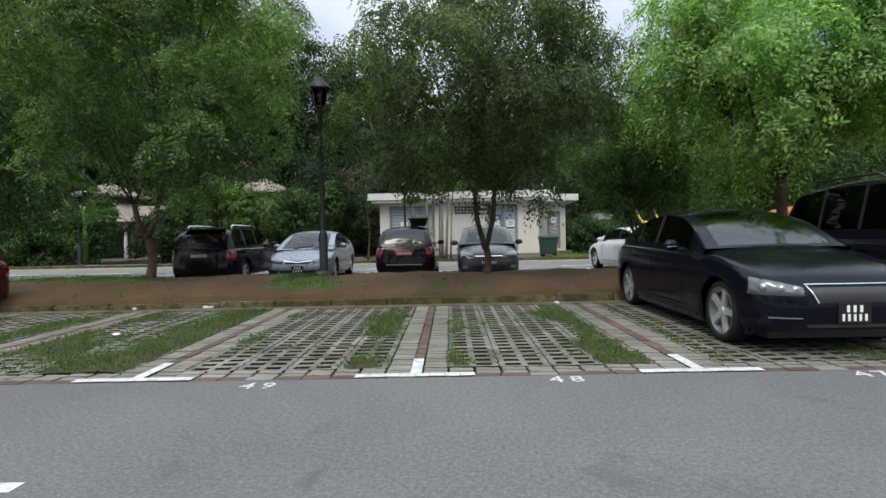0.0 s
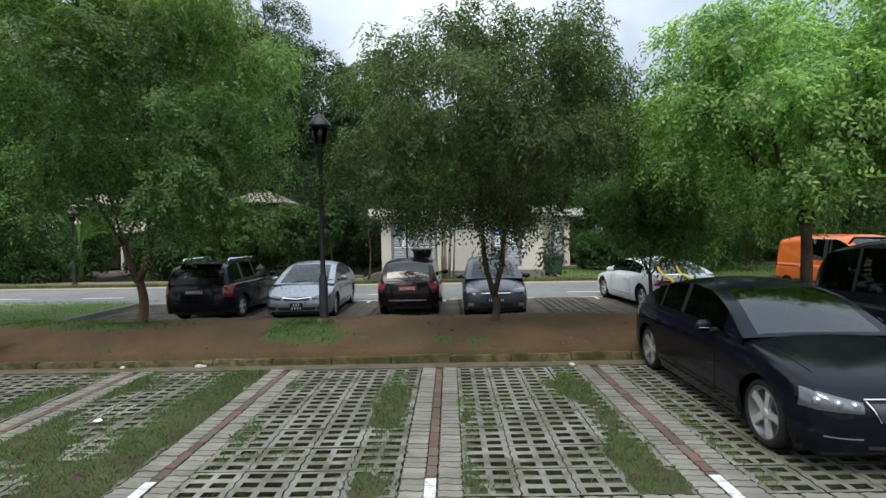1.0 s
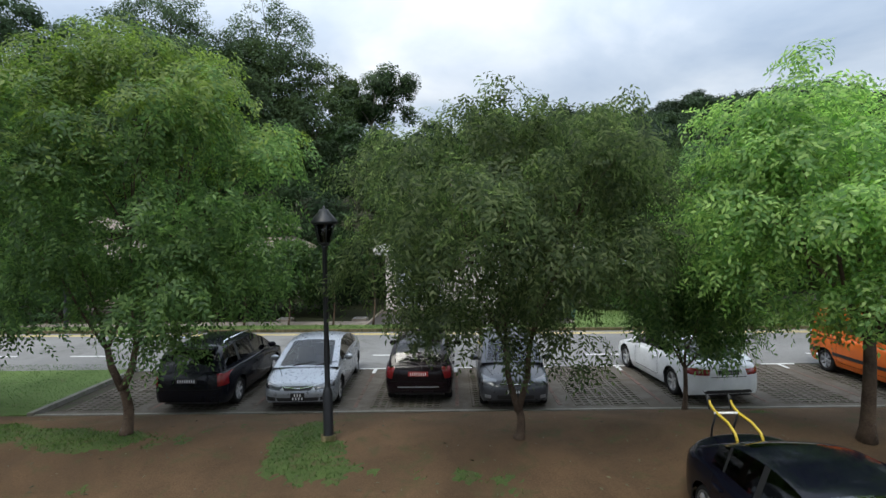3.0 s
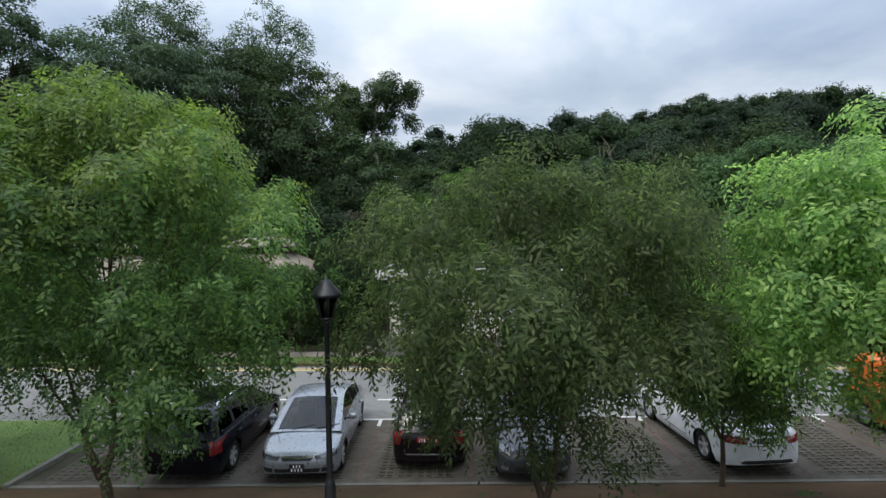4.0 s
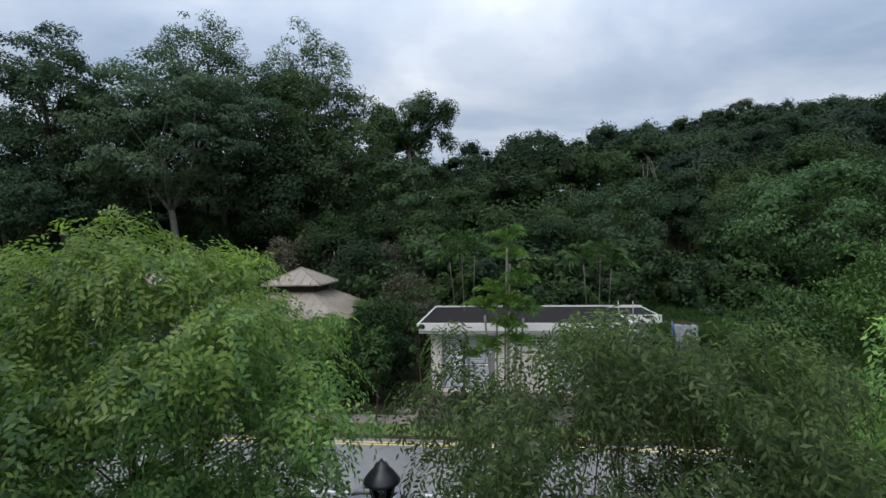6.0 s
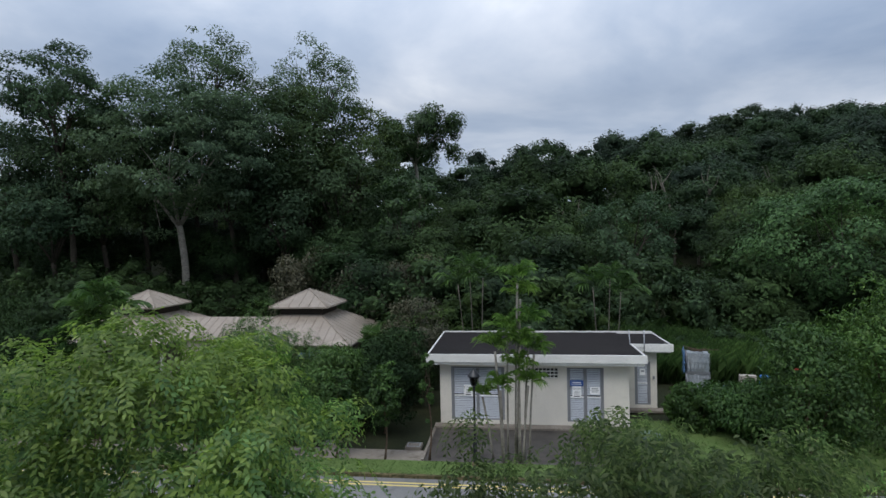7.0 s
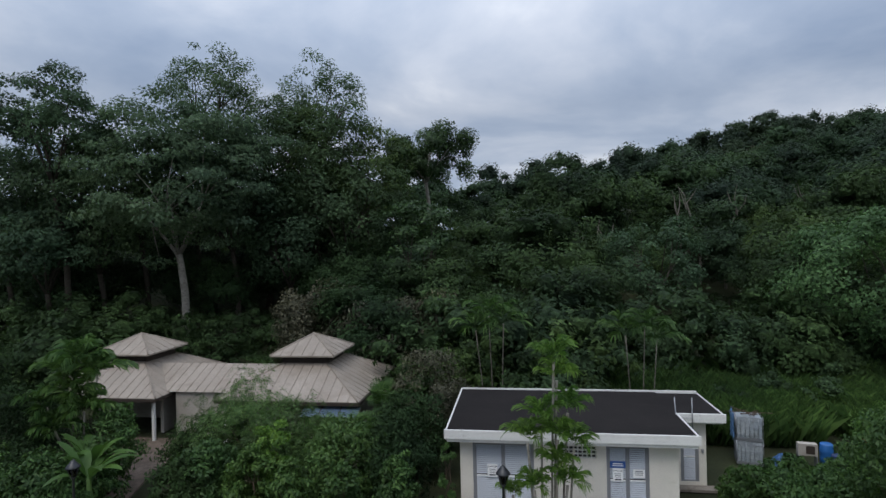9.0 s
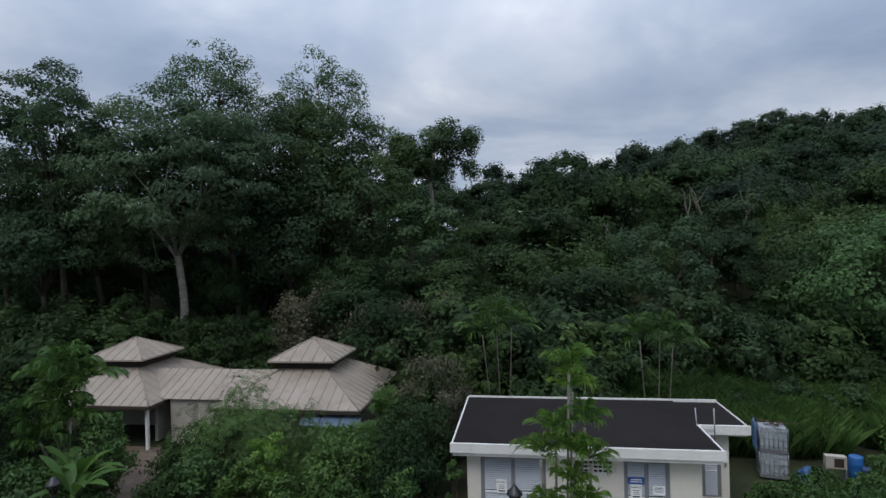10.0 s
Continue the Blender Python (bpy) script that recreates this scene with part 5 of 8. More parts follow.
M["glass_tint"] = thin_glass("tinted_glass", (0.10, 0.11, 0.11), 1.65)
M["glass_front"] = thin_glass("sky_lit_glass", (0.24, 0.29, 0.31), 1.95)
M["glass_clear"] = thin_glass("clear_glass", (0.55, 0.58, 0.58), 1.6)
M["tyre"] = rough_stuff("tyre_rubber", (0.012, 0.012, 0.012), (0.022, 0.021, 0.02), 60, 3, 0.85, 0.4, 0.003)
M["rim"] = material("alloy_rim", (0.72, 0.72, 0.73), 0.34, 0.7)[0]
# Darker than the rim; the dark gaps between spokes are put into its colour.
M["barrel_dark"] = material("rim_barrel", (0.20, 0.20, 0.205), 0.4, 0.7)[0]
M["reflector"] = material("lamp_reflector", (0.30, 0.31, 0.33), 0.32, 0.8)[0]
M["chrome"] = material("chrome", (0.75, 0.76, 0.78), 0.12, 1.0)[0]
M["cabin"] = material("cabin_trim", (0.022, 0.022, 0.023), 0.8)[0]
M["seat_grey"] = material("seat_cloth", (0.05, 0.05, 0.052), 0.9)[0]
M["lamp_red"] = material("tail_lamp_red", (0.20, 0.007, 0.010), 0.15)[0]
M["lamp_red"].node_tree.nodes["Principled BSDF"].inputs["Coat Weight"].default_value = 1.0
M["lamp_clear"] = material("headlamp_lens", (0.10, 0.105, 0.115), 0.12, 0.5)[0]
M["lamp_clear"].node_tree.nodes["Principled BSDF"].inputs["Coat Weight"].default_value = 1.0
M["plate_black"] = material("plate_black", (0.008, 0.008, 0.008), 0.4)[0]
M["plate_red"] = material("plate_red", (0.35, 0.02, 0.02), 0.4)[0]
M["gap"] = material("panel_gap", (0.004, 0.004, 0.004), 0.9)[0]
M["mesh_grille"] = material("grille_mesh", (0.05, 0.05, 0.052), 0.5, 0.5)[0]


def curve(points):
    """Smooth height curve through (x, z) points."""
    xs, zs = [p[0] for p in points], [p[1] for p in points]
    ms = []
    for i in range(len(xs)):
        if i in (0, len(xs) - 1):
            ms.append(0.0 if i else (zs[1] - zs[0]) / (xs[1] - xs[0]))
        else:
            a, b = (zs[i] - zs[i - 1]) / (xs[i] - xs[i - 1]), (zs[i + 1] - zs[i]) / (xs[i + 1] - xs[i])
            ms.append(0 if a * b <= 0 else 2 * a * b / (a + b))
    ms[-1] = (zs[-1] - zs[-2]) / (xs[-1] - xs[-2])

    def f(x):
        if x <= xs[0]:
            return zs[0]
        for i in range(len(xs) - 1):
            if x <= xs[i + 1]:
                h = xs[i + 1] - xs[i]
                t = (x - xs[i]) / h
                return (2 * t ** 3 - 3 * t * t + 1) * zs[i] + (t ** 3 - 2 * t * t + t) * h * ms[i] + (3 * t * t - 2 * t ** 3) * zs[i + 1] + (t ** 3 - t * t) * h * ms[i + 1]
        return zs[-1]
    return f


class Body:
    """One car: a lofted lower shell with wheel arches and a glazed cabin; parts are laid on its surface."""

    def __init__(self, name, label, category, at, turn, L, W, top, roof, belt, wb, paint, glass="glass_tint", wheel_r=0.31, wheel_w=0.2, front_axle=None, sill=0.2, end_pow=(10, 9),
                 tumble=0.8, pillars=(0.0,), glass_x=None, rake=(0.16, 0.1), windscreen=None, rear_glass=None, side_windows=True):
        self.L, self.W, self.paint = L, W, paint
        self.ob = tagged(new(name), label, category)
        self.ob.matrix_world = pose(*at, 0, 0, turn)
        topf, rooff, beltf = curve(top), curve(roof), curve(belt)
        self.fx = front_axle if front_axle is not None else wb / 2 + 0.02
        self.rx = self.fx - wb
        self.wr = wheel_r
        arch = wheel_r + 0.055
        self.glass = M[glass]
        # stations, denser at the ends and round the arches
        s = [-1 + 2 * i / 90 for i in range(91)]
        xs = [0.5 * L * math.sin(1.35 * v) / math.sin(1.35) for v in s]
        xs[0], xs[-1] = -L / 2 + 0.0015, L / 2 - 0.0015

        def half(x):
            e = abs(2 * x / L)
            return W / 2 * max(0.0, 1 - e ** end_pow[x < 0]) ** 0.22

        def shoulder(x):
            return min(topf(x) - 0.035, beltf(x))

        def bottom(x):
            e = abs(2 * x / L)
            z = sill + 0.10 * max(0, e - 0.86) / 0.14
            for ax in (self.fx, self.rx):
                d = abs(x - ax)
                if d < arch:
                    z = max(z, wheel_r + math.sqrt(arch * arch - d * d) * 0.98)
            return z

        def mult(z, zs):
            r = (z - sill) / (zs - sill)
            return 1 - 0.085 * (r - 0.55) ** 2 - 0.03 * max(0, r - 0.8) / 0.2 - 0.05 * max(0, 0.18 - r) / 0.18

        def lean(x, z):
            e = abs(2 * x / L) ** 5
            k = rake[0] if x > 0 else rake[1]
            return x - math.copysign(1, x) * e * k * max(0, (z - 0.42)) ** 1.5 * 1.6 - math.copysign(1, x) * e * 0.10 * max(0, 0.42 - z)

        NS, NT = 10, 7
        bm = bmesh.new()
        rows, cab = [], []
        c0, c1 = roof[0][0], roof[-1][0]
        for x in xs:
            zb, zs, zt, h = bottom(x), shoulder(x), topf(x), half(x)
            zb = min(zb, zs - 0.03)
            ring = []
            for j in range(NS + 1):
                z = zb + (zs - zb) * j / NS
                ring.append((lean(x, z), h * mult(z, zs), z))
            hs = h * mult(zs, zs)
            for j in range(1, NT + 1):
                y = hs * (1 - (j / NT))
                f = 1 - (y / max(hs, 1e-6)) ** 2.6
                z = zs + (zt - zs) * f ** 0.7
                ring.append((lean(x, z), y, z))
            rows.append(ring)
        verts = [[bm.verts.new(p) for p in r] for r in rows]
        mirror = [[bm.verts.new((p[0], -p[1], p[2])) if p[1] > 1e-6 else verts[i][j] for j, p in enumerate(r)] for i, r in enumerate(rows)]
        for i in range(len(xs) - 1):
            xm = (xs[i] + xs[i + 1]) / 2
            inside = c0 + 0.12 < xm < c1 - 0.12
            for j in range(NS + NT):
                for g, flip in ((verts, False), (mirror, True)):
                    q = [g[i][j], g[i + 1][j], g[i + 1][j + 1], g[i][j + 1]]
                    q = list(dict.fromkeys(q))
                    if len(q) < 3:
                        continue
                    if inside and j > NS:
                        continue
                    f = bm.faces.new(q if flip else q[::-1])
                    f.smooth = True
        for i in (0, len(xs) - 1):
            for j in range(NS + NT):
                q = list(dict.fromkeys([verts[i][j], verts[i][j + 1], mirror[i][j + 1], mirror[i][j]]))
                if len(q) > 2:
                    bm.faces.new(q).smooth = True
        bmesh.ops.recalc_face_normals(bm, faces=bm.faces[:])
        self.tree = BVHTree.FromBMesh(bm)
        self.shell = part("body", bm, paint, self.ob)
        # underside and wheel wells
        bm = boxes((-L / 2 + 0.25, L / 2 - 0.25, -W / 2 + 0.24, W / 2 - 0.24, sill - 0.02, 0.62), (-L / 2 + 0.3, self.rx - arch, -W / 2 + 0.28, W / 2 - 0.28, sill + 0.03, 0.5), (self.rx + arch, self.fx - arch, -W / 2 + 0.1, W / 2 - 0.1, sill - 0.01, 0.5),
                   (self.fx + arch, L / 2 - 0.3, -W / 2 + 0.28, W / 2 - 0.28, sill + 0.03, 0.5))
        part("underbody", bm, M["plain_dark"], self.ob)
        # cabin
        NX, NSD, NTP = 56, 5, 7
        gx = [c0 + (c1 - c0) * i / NX for i in range(NX + 1)]
        wsx = windscreen or (roof[-3][0], c1)
        rgx = rear_glass or (c0, roof[2][0])
        rings = []
        for x in gx:
            zb, zt = shoulder(x), rooff(x)
            hb = half(x) * mult(zb, zb) - 0.012
            rise = max(zt - zb, 0.01)
            full = max(p[1] for p in roof) - zb
            he = hb * (1 - (1 - tumble) * min(1, rise / full) ** 1.1)
            ze = zb + rise * 0.86
            ring = [(x, hb + (he - hb) * (j / NSD) ** 1.05, zb - 0.005 + (ze - zb) * (j / NSD)) for j in range(NSD + 1)]
            for j in range(1, NTP + 1):
                y = he * (1 - (0.07, 0.21, 0.36, 0.52, 0.68, 0.84, 1.0)[j - 1])
                ring.append((x, y, ze + (zt - ze) * (1 - (y / he) ** 2.4)))
            rings.append(ring)

        def kind(xm, j):
            if j <= NSD:
                if not side_windows or j == NSD or j == 0:
                    return "roof"
                zr = rooff(xm) - shoulder(xm)
                if zr < 0.16:
                    return "roof"
                lo, hi = (glass_x or (c0 + 0.35, c1 - 0.3))
                if not lo < xm < hi:
                    return "roof"
                for k, p in enumerate(pillars):
                    if abs(xm - p) < 0.045:
                        return "pillar%d" % k
                return "side%d" % sum(xm > p for p in pillars)
            if j == NSD + 1:
                return "roof"
            if wsx[0] < xm < wsx[1] - 0.03:
                return "windscreen"
            if rgx[0] + 0.03 < xm < rgx[1]:
                return "rear_window"
            return "roof"
        meshes = {}
        for sgn in (1, -1):
            for i in range(NX):
                xm = (gx[i] + gx[i + 1]) / 2
                for j in range(NSD + NTP):
                    k = kind(xm, j)
                    key = k + ("_l" if sgn > 0 else "_r") if k.startswith(("side", "pillar")) else k
                    m = meshes.setdefault(key, (bmesh.new(), {}))
                    q = []
                    for a, b in ((i, j), (i + 1, j), (i + 1, j + 1), (i, j + 1)):
                        p = rings[a][b]
                        p = (round(p[0], 5), round(sgn * p[1], 5) + 0.0, round(p[2], 5))
                        if p not in m[1]:
                            m[1][p] = m[0].verts.new(p)
                        q.append(m[1][p])
                    q = list(dict.fromkeys(q))
                    if len(q) > 2:
                        try:
                            m[0].faces.new(q if sgn < 0 else q[::-1]).smooth = True
                        except ValueError:
                            pass
        for key, (b, _) in sorted(meshes.items()):
            if key == "roof":
                bmesh.ops.recalc_face_normals(b, faces=b.faces[:])
                part("roof", b, paint, self.ob)
            elif key.startswith("pillar"):
                part("pillar", b, M["plain_dark"], self.ob)
            else:
                nm = "side_window" if key.startswith("side") else key
                g = part(nm, b, self.glass if nm != "windscreen" else M["glass_clear"], self.ob)
        # cabin inside: floor tub, seats, dash
        zf = min(shoulder(c0 + 0.3), shoulder(c1 - 0.3)) - 0.12
        part("interior", boxes((c0 + 0.2, c1 - 0.2, -W / 2 + 0.14, W / 2 - 0.14, 0.5, zf - 0.1), (c1 - 0.75, c1 - 0.15, -W / 2 + 0.14, W / 2 - 0.14, zf - 0.1, zf + 0.05)), M["cabin"], self.ob)
        sx = c1 - 1.55
        for y in (0.36, -0.36):
            bm = boxes((sx - 0.2, sx + 0.0, y - 0.23, y + 0.23, zf - 0.25, zf + 0.33), (sx - 0.17, sx - 0.05, y - 0.13, y + 0.13, zf + 0.34, zf + 0.52), bevel=0.03)
            part("seat", bm, M["seat_grey"], self.ob)
        if c1 - c0 > 2.3:
            bm = boxes((sx - 1.05, sx - 0.85, -0.55, 0.55, zf - 0.25, zf + 0.26), (sx - 1.02, sx - 0.9, 0.2, 0.46, zf + 0.27, zf + 0.43), (sx - 1.02, sx - 0.9, -0.46, -0.2, zf + 0.27, zf + 0.43), bevel=0.03)
            part("rear_bench", bm, M["seat_grey"], self.ob)
        self.wheel_w = wheel_w
        self.W2 = W / 2
        self.beltf, self.topf, self.shoulder = beltf, topf, shoulder

    def cast(self, axis, a, b):
        """The surface point seen from the front, rear, a side or above, and its normal."""
        o, d = {"front": ((4, a, b), (-1, 0, 0)), "rear": ((-4, a, b), (1, 0, 0)), "left": ((a, 3, b), (0, -1, 0)), "right": ((a, -3, b), (0, 1, 0)), "top": ((a, b, 4), (0, 0, -1))}[axis]
        if abs(o[1]) < 1e-4:
            o = (o[0], 0.0017, o[2])
        p, n, _, _ = self.tree.ray_cast(Vector(o), Vector(d))
        if p is None:
            return None
        if n.dot(Vector(d)) > 0:
            n = -n
        return p, n

    def patch(self, name, axis, corners, mat, off=0.006, nu=8, nv=4, parent=None, label="", round_end=0.0):
        """A panel laid on the shell over a four-cornered outline."""
        bm = bmesh.new()
        (a0, b0), (a1, b1), (a2, b2), (a3, b3) = corners
        grid, rim = [], []
        for i in range(nu + 1):
            u = i / nu
            row = []
            for j in range(nv + 1):
                v = j / nv
                if round_end:
                    vv = 0.5 + (v - 0.5) * max(0.12, 1 - abs(2 * u - 1) ** (1 / round_end))
                else:
                    vv = v
                a = (a0 * (1 - u) + a1 * u) * (1 - vv) + (a3 * (1 - u) + a2 * u) * vv
                b = (b0 * (1 - u) + b1 * u) * (1 - vv) + (b3 * (1 - u) + b2 * u) * vv
                h = self.cast(axis, a, b)
                if h is None:
                    row.append(None)
                    continue
                edge = i in (0, nu) or j in (0, nv)
                row.append(bm.verts.new(h[0] + h[1] * (off * (0.2 if edge else 1))))
            grid.append(row)
        for i in range(nu):
            for j in range(nv):
                q = [grid[i][j], grid[i + 1][j], grid[i + 1][j + 1], grid[i][j + 1]]
                if all(q):
                    bm.faces.new(q).smooth = True
        if not bm.faces:
            bm.free()
            return None
        bmesh.ops.recalc_face_normals(bm, faces=bm.faces[:])
        return part(name, bm, mat, parent or self.ob, label)

    def line(self, name, axis, pts, width, mat, off=0.003, steps=10, parent=None):
        """A thin strip along a line on the shell."""
        bm = bmesh.new()
        dense = []
        for (a0, b0), (a1, b1) in zip(pts, pts[1:]):
            for i in range(steps):
                f = i / steps
                dense.append((a0 + (a1 - a0) * f, b0 + (b1 - b0) * f))
        dense.append(pts[-1])
        hits = [h for h in (self.cast(axis, *d) for d in dense) if h]
        if len(hits) < 2:
            bm.free()
            return None
        prev = None
        for i, (p, n) in enumerate(hits):
            t = (hits[min(i + 1, len(hits) - 1)][0] - hits[max(i - 1, 0)][0]).normalized()
            s = t.cross(n).normalized() * width / 2
            cur = (bm.verts.new(p + s + n * off), bm.verts.new(p - s + n * off))
            if prev and (hits[i][0] - hits[i - 1][0]).length < 0.3:
                bm.faces.new((prev[0], cur[0], cur[1], prev[1]))
            prev = cur
        return part(name, bm, mat, parent or self.ob)

    def wheels(self, spokes=5, rim_mat=None, wide=0.5, rk=1.0):
        r, w = self.wr, self.wheel_w
        q0 = r * rk
        rim_mat = rim_mat or M["rim"]
        for ax in (self.fx, self.rx):
            for sg in (1, -1):
                wheel = new("wheel")
                wheel.parent = self.ob
                wheel.matrix_basis = pose(ax, sg * (self.W2 - w / 2 - 0.035), r) @ pose(0, 0, 0, -90 * sg)
                bm = bmesh.new()
                prof = [(q0 * 0.66, -w / 2), (r * 0.9, -w / 2), (r * 0.985, -w * 0.38), (r, -w * 0.2), (r, w * 0.2), (r * 0.985, w * 0.38), (r * 0.9, w / 2), (q0 * 0.7, w / 2 - 0.005), (q0 * 0.66, w * 0.4), (q0 * 0.64, -w * 0.45)]
                rings = [[bm.verts.new((q * math.cos(2 * math.pi * k / 32), q * math.sin(2 * math.pi * k / 32), z)) for k in range(32)] for q, z in prof]
                for a, b in zip(rings, rings[1:] + rings[:1]):
                    for k in range(32):
                        bm.faces.new((a[k], a[(k + 1) % 32], b[(k + 1) % 32], b[k])).smooth = True
                bmesh.ops.recalc_face_normals(bm, faces=bm.faces[:])
                part("tyre", bm, M["tyre"], wheel)
                bm = bmesh.new()
                lathe(bm, [(q0 * 0.2, -w * 0.1), (q0 * 0.62, -w * 0.1), (q0 * 0.66, w * 0.42), (q0 * 0.69, w * 0.46), (q0 * 0.62, w * 0.44), (q0 * 0.6, -w * 0.02), (q0 * 0.2, -w * 0.02)], 32)
                part("rim_barrel", bm, M["barrel_dark"], wheel)
                bm = bmesh.new()
                lathe(bm, [(r * 0.16, w * 0.05), (r * 0.17, w * 0.36), (r * 0.1, w * 0.4), (0.004, w * 0.41)], 16)
                for k in range(spokes):
                    a = 2 * math.pi * k / spokes
                    m = Matrix.Rotation(a, 4, "Z")
                    vs = []
                    for x, hw, z in ((r * 0.1, r * 0.1 * wide * 2, w * 0.36), (q0 * 0.4, r * 0.085 * wide * 2, w * 0.39), (q0 * 0.66, r * 0.13 * wide * 2, w * 0.41)):
                        vs.append([bm.verts.new(m @ Vector((x, sy * hw, z - dz))) for sy, dz in ((-1, 0.0), (1, 0.0), (1, 0.03), (-1, 0.03))])
                    for a0, b0 in zip(vs, vs[1:]):
                        for j in range(4):
                            bm.faces.new((a0[j], b0[j], b0[(j + 1) % 4], a0[(j + 1) % 4]))
                bmesh.ops.recalc_face_normals(bm, faces=bm.faces[:])
                part("rim", bm, rim_mat, wheel, "alloy rim")

    def mirror(self, x, z, mat, y=None):
        for sg in (1, -1):
            bm = bmesh.new()
            bmesh.ops.create_uvsphere(bm, u_segments=14, v_segments=8, radius=1)
            for v in bm.verts:
                v.co = Vector((v.co.x * 0.07 * (1 if v.co.x > 0 else 0.5), v.co.y * 0.11, v.co.z * 0.075))
            for f in bm.faces:
                f.smooth = True
            bmesh.ops.transform(bm, matrix=pose(x, sg * ((y or self.W2) + 0.08), z, 0, 0, -8 * sg), verts=bm.verts[:])
            m = part("mirror", bm, mat, self.ob)
            part("stalk", boxes((x - 0.03, x + 0.03, min(sg * (self.W2 - 0.1), sg * (self.W2 + 0.03)), max(sg * (self.W2 - 0.1), sg * (self.W2 + 0.03)), z - 0.055, z - 0.025)), M["plain_dark"], m)

    def plate(self, axis, y, z, w, h, back, rows, ink):
        """Number plate; the characters are plain bars."""
        hit = self.cast(axis, y, z)
        x = hit[0].x
        sg = 1 if axis == "front" else -1
        p = part("number_plate", boxes((x - 0.01 if sg < 0 else x - 0.02, x + 0.02 if sg < 0 else x + 0.01, y - w / 2, y + w / 2, z - h / 2, z + h / 2), bevel=0.003), back, self.ob, "number plate")
        xf = x + sg * 0.0135
        bm = bmesh.new()
        for r, n in enumerate(rows):
            ch = h * 0.68 / len(rows)
            zc = z + h * (0.5 - (r + 0.5) / len(rows)) * 0.86
            tot = w * 0.86 if len(rows) == 1 or n > 3 else w * 0.6
            for i in range(n):
                yc = y - tot / 2 + tot * (i + 0.5) / n
                box(bm, min(xf, xf - sg * 0.004), max(xf, xf - sg * 0.004), yc - tot / n * 0.22, yc + tot / n * 0.22, zc - ch / 2, zc + ch / 2)
        part("plate_bars", bm, ink, p)

    def doors(self, xs, z0=0.34, handles=True, mat=None):
        for side in ("left", "right"):
            for x in xs:
                self.line("door_seam", side, ((x, z0), (x, self.shoulder(x) - 0.01)), 0.012, M["gap"])
            self.line("sill_seam", side, ((min(xs), z0), (max(xs), z0)), 0.012, M["gap"], steps=20)
            for a, b in zip(xs, xs[1:]) if handles else ():
                hx = min(a, b) + 0.17
                h = self.cast(side, hx, self.shoulder(hx) - 0.13)
                if h:
                    y = h[0].y
                    s = 1 if side == "left" else -1
                    part("door_handle", boxes((hx - 0.1, hx + 0.1, min(y, y + s * 0.035), max(y, y + s * 0.035), h[0].z - 0.016, h[0].z + 0.016), bevel=0.008), mat or self.paint, self.ob)

    def both(self, fn):
        for s in (1, -1):
            fn(s)


WHITE_INK = M["sign_white"]
black_paint = car_paint("midnight_black_paint", (0.004, 0.0045, 0.009), 0.14, coat=0.10)
dark_paint = car_paint("dark_blue_black_paint", (0.006, 0.0065, 0.010), 0.16, coat=0.25)
silver_paint = car_paint("silver_paint", (0.33, 0.35, 0.38), 0.3, 0.55)
maroon_paint = car_paint("dark_maroon_paint", (0.010, 0.006, 0.008), 0.16, coat=0.3)
grey_paint = car_paint("dark_grey_paint", (0.075, 0.078, 0.088), 0.32, 0.4)
white_paint = car_paint("white_paint", (0.68, 0.69, 0.70), 0.3)
orange_paint = car_paint("orange_paint", (0.56, 0.115, 0.012), 0.35)
wine_paint = car_paint("dark_red_paint", (0.05, 0.008, 0.008), 0.28)


def sky_glass(c):
    """A steep-set clean windscreen that mirrors the sky strongly."""
    for ch in c.ob.children:
        if ch.name.startswith("windscreen"):
            ch.data.materials[0] = M["glass_front"]


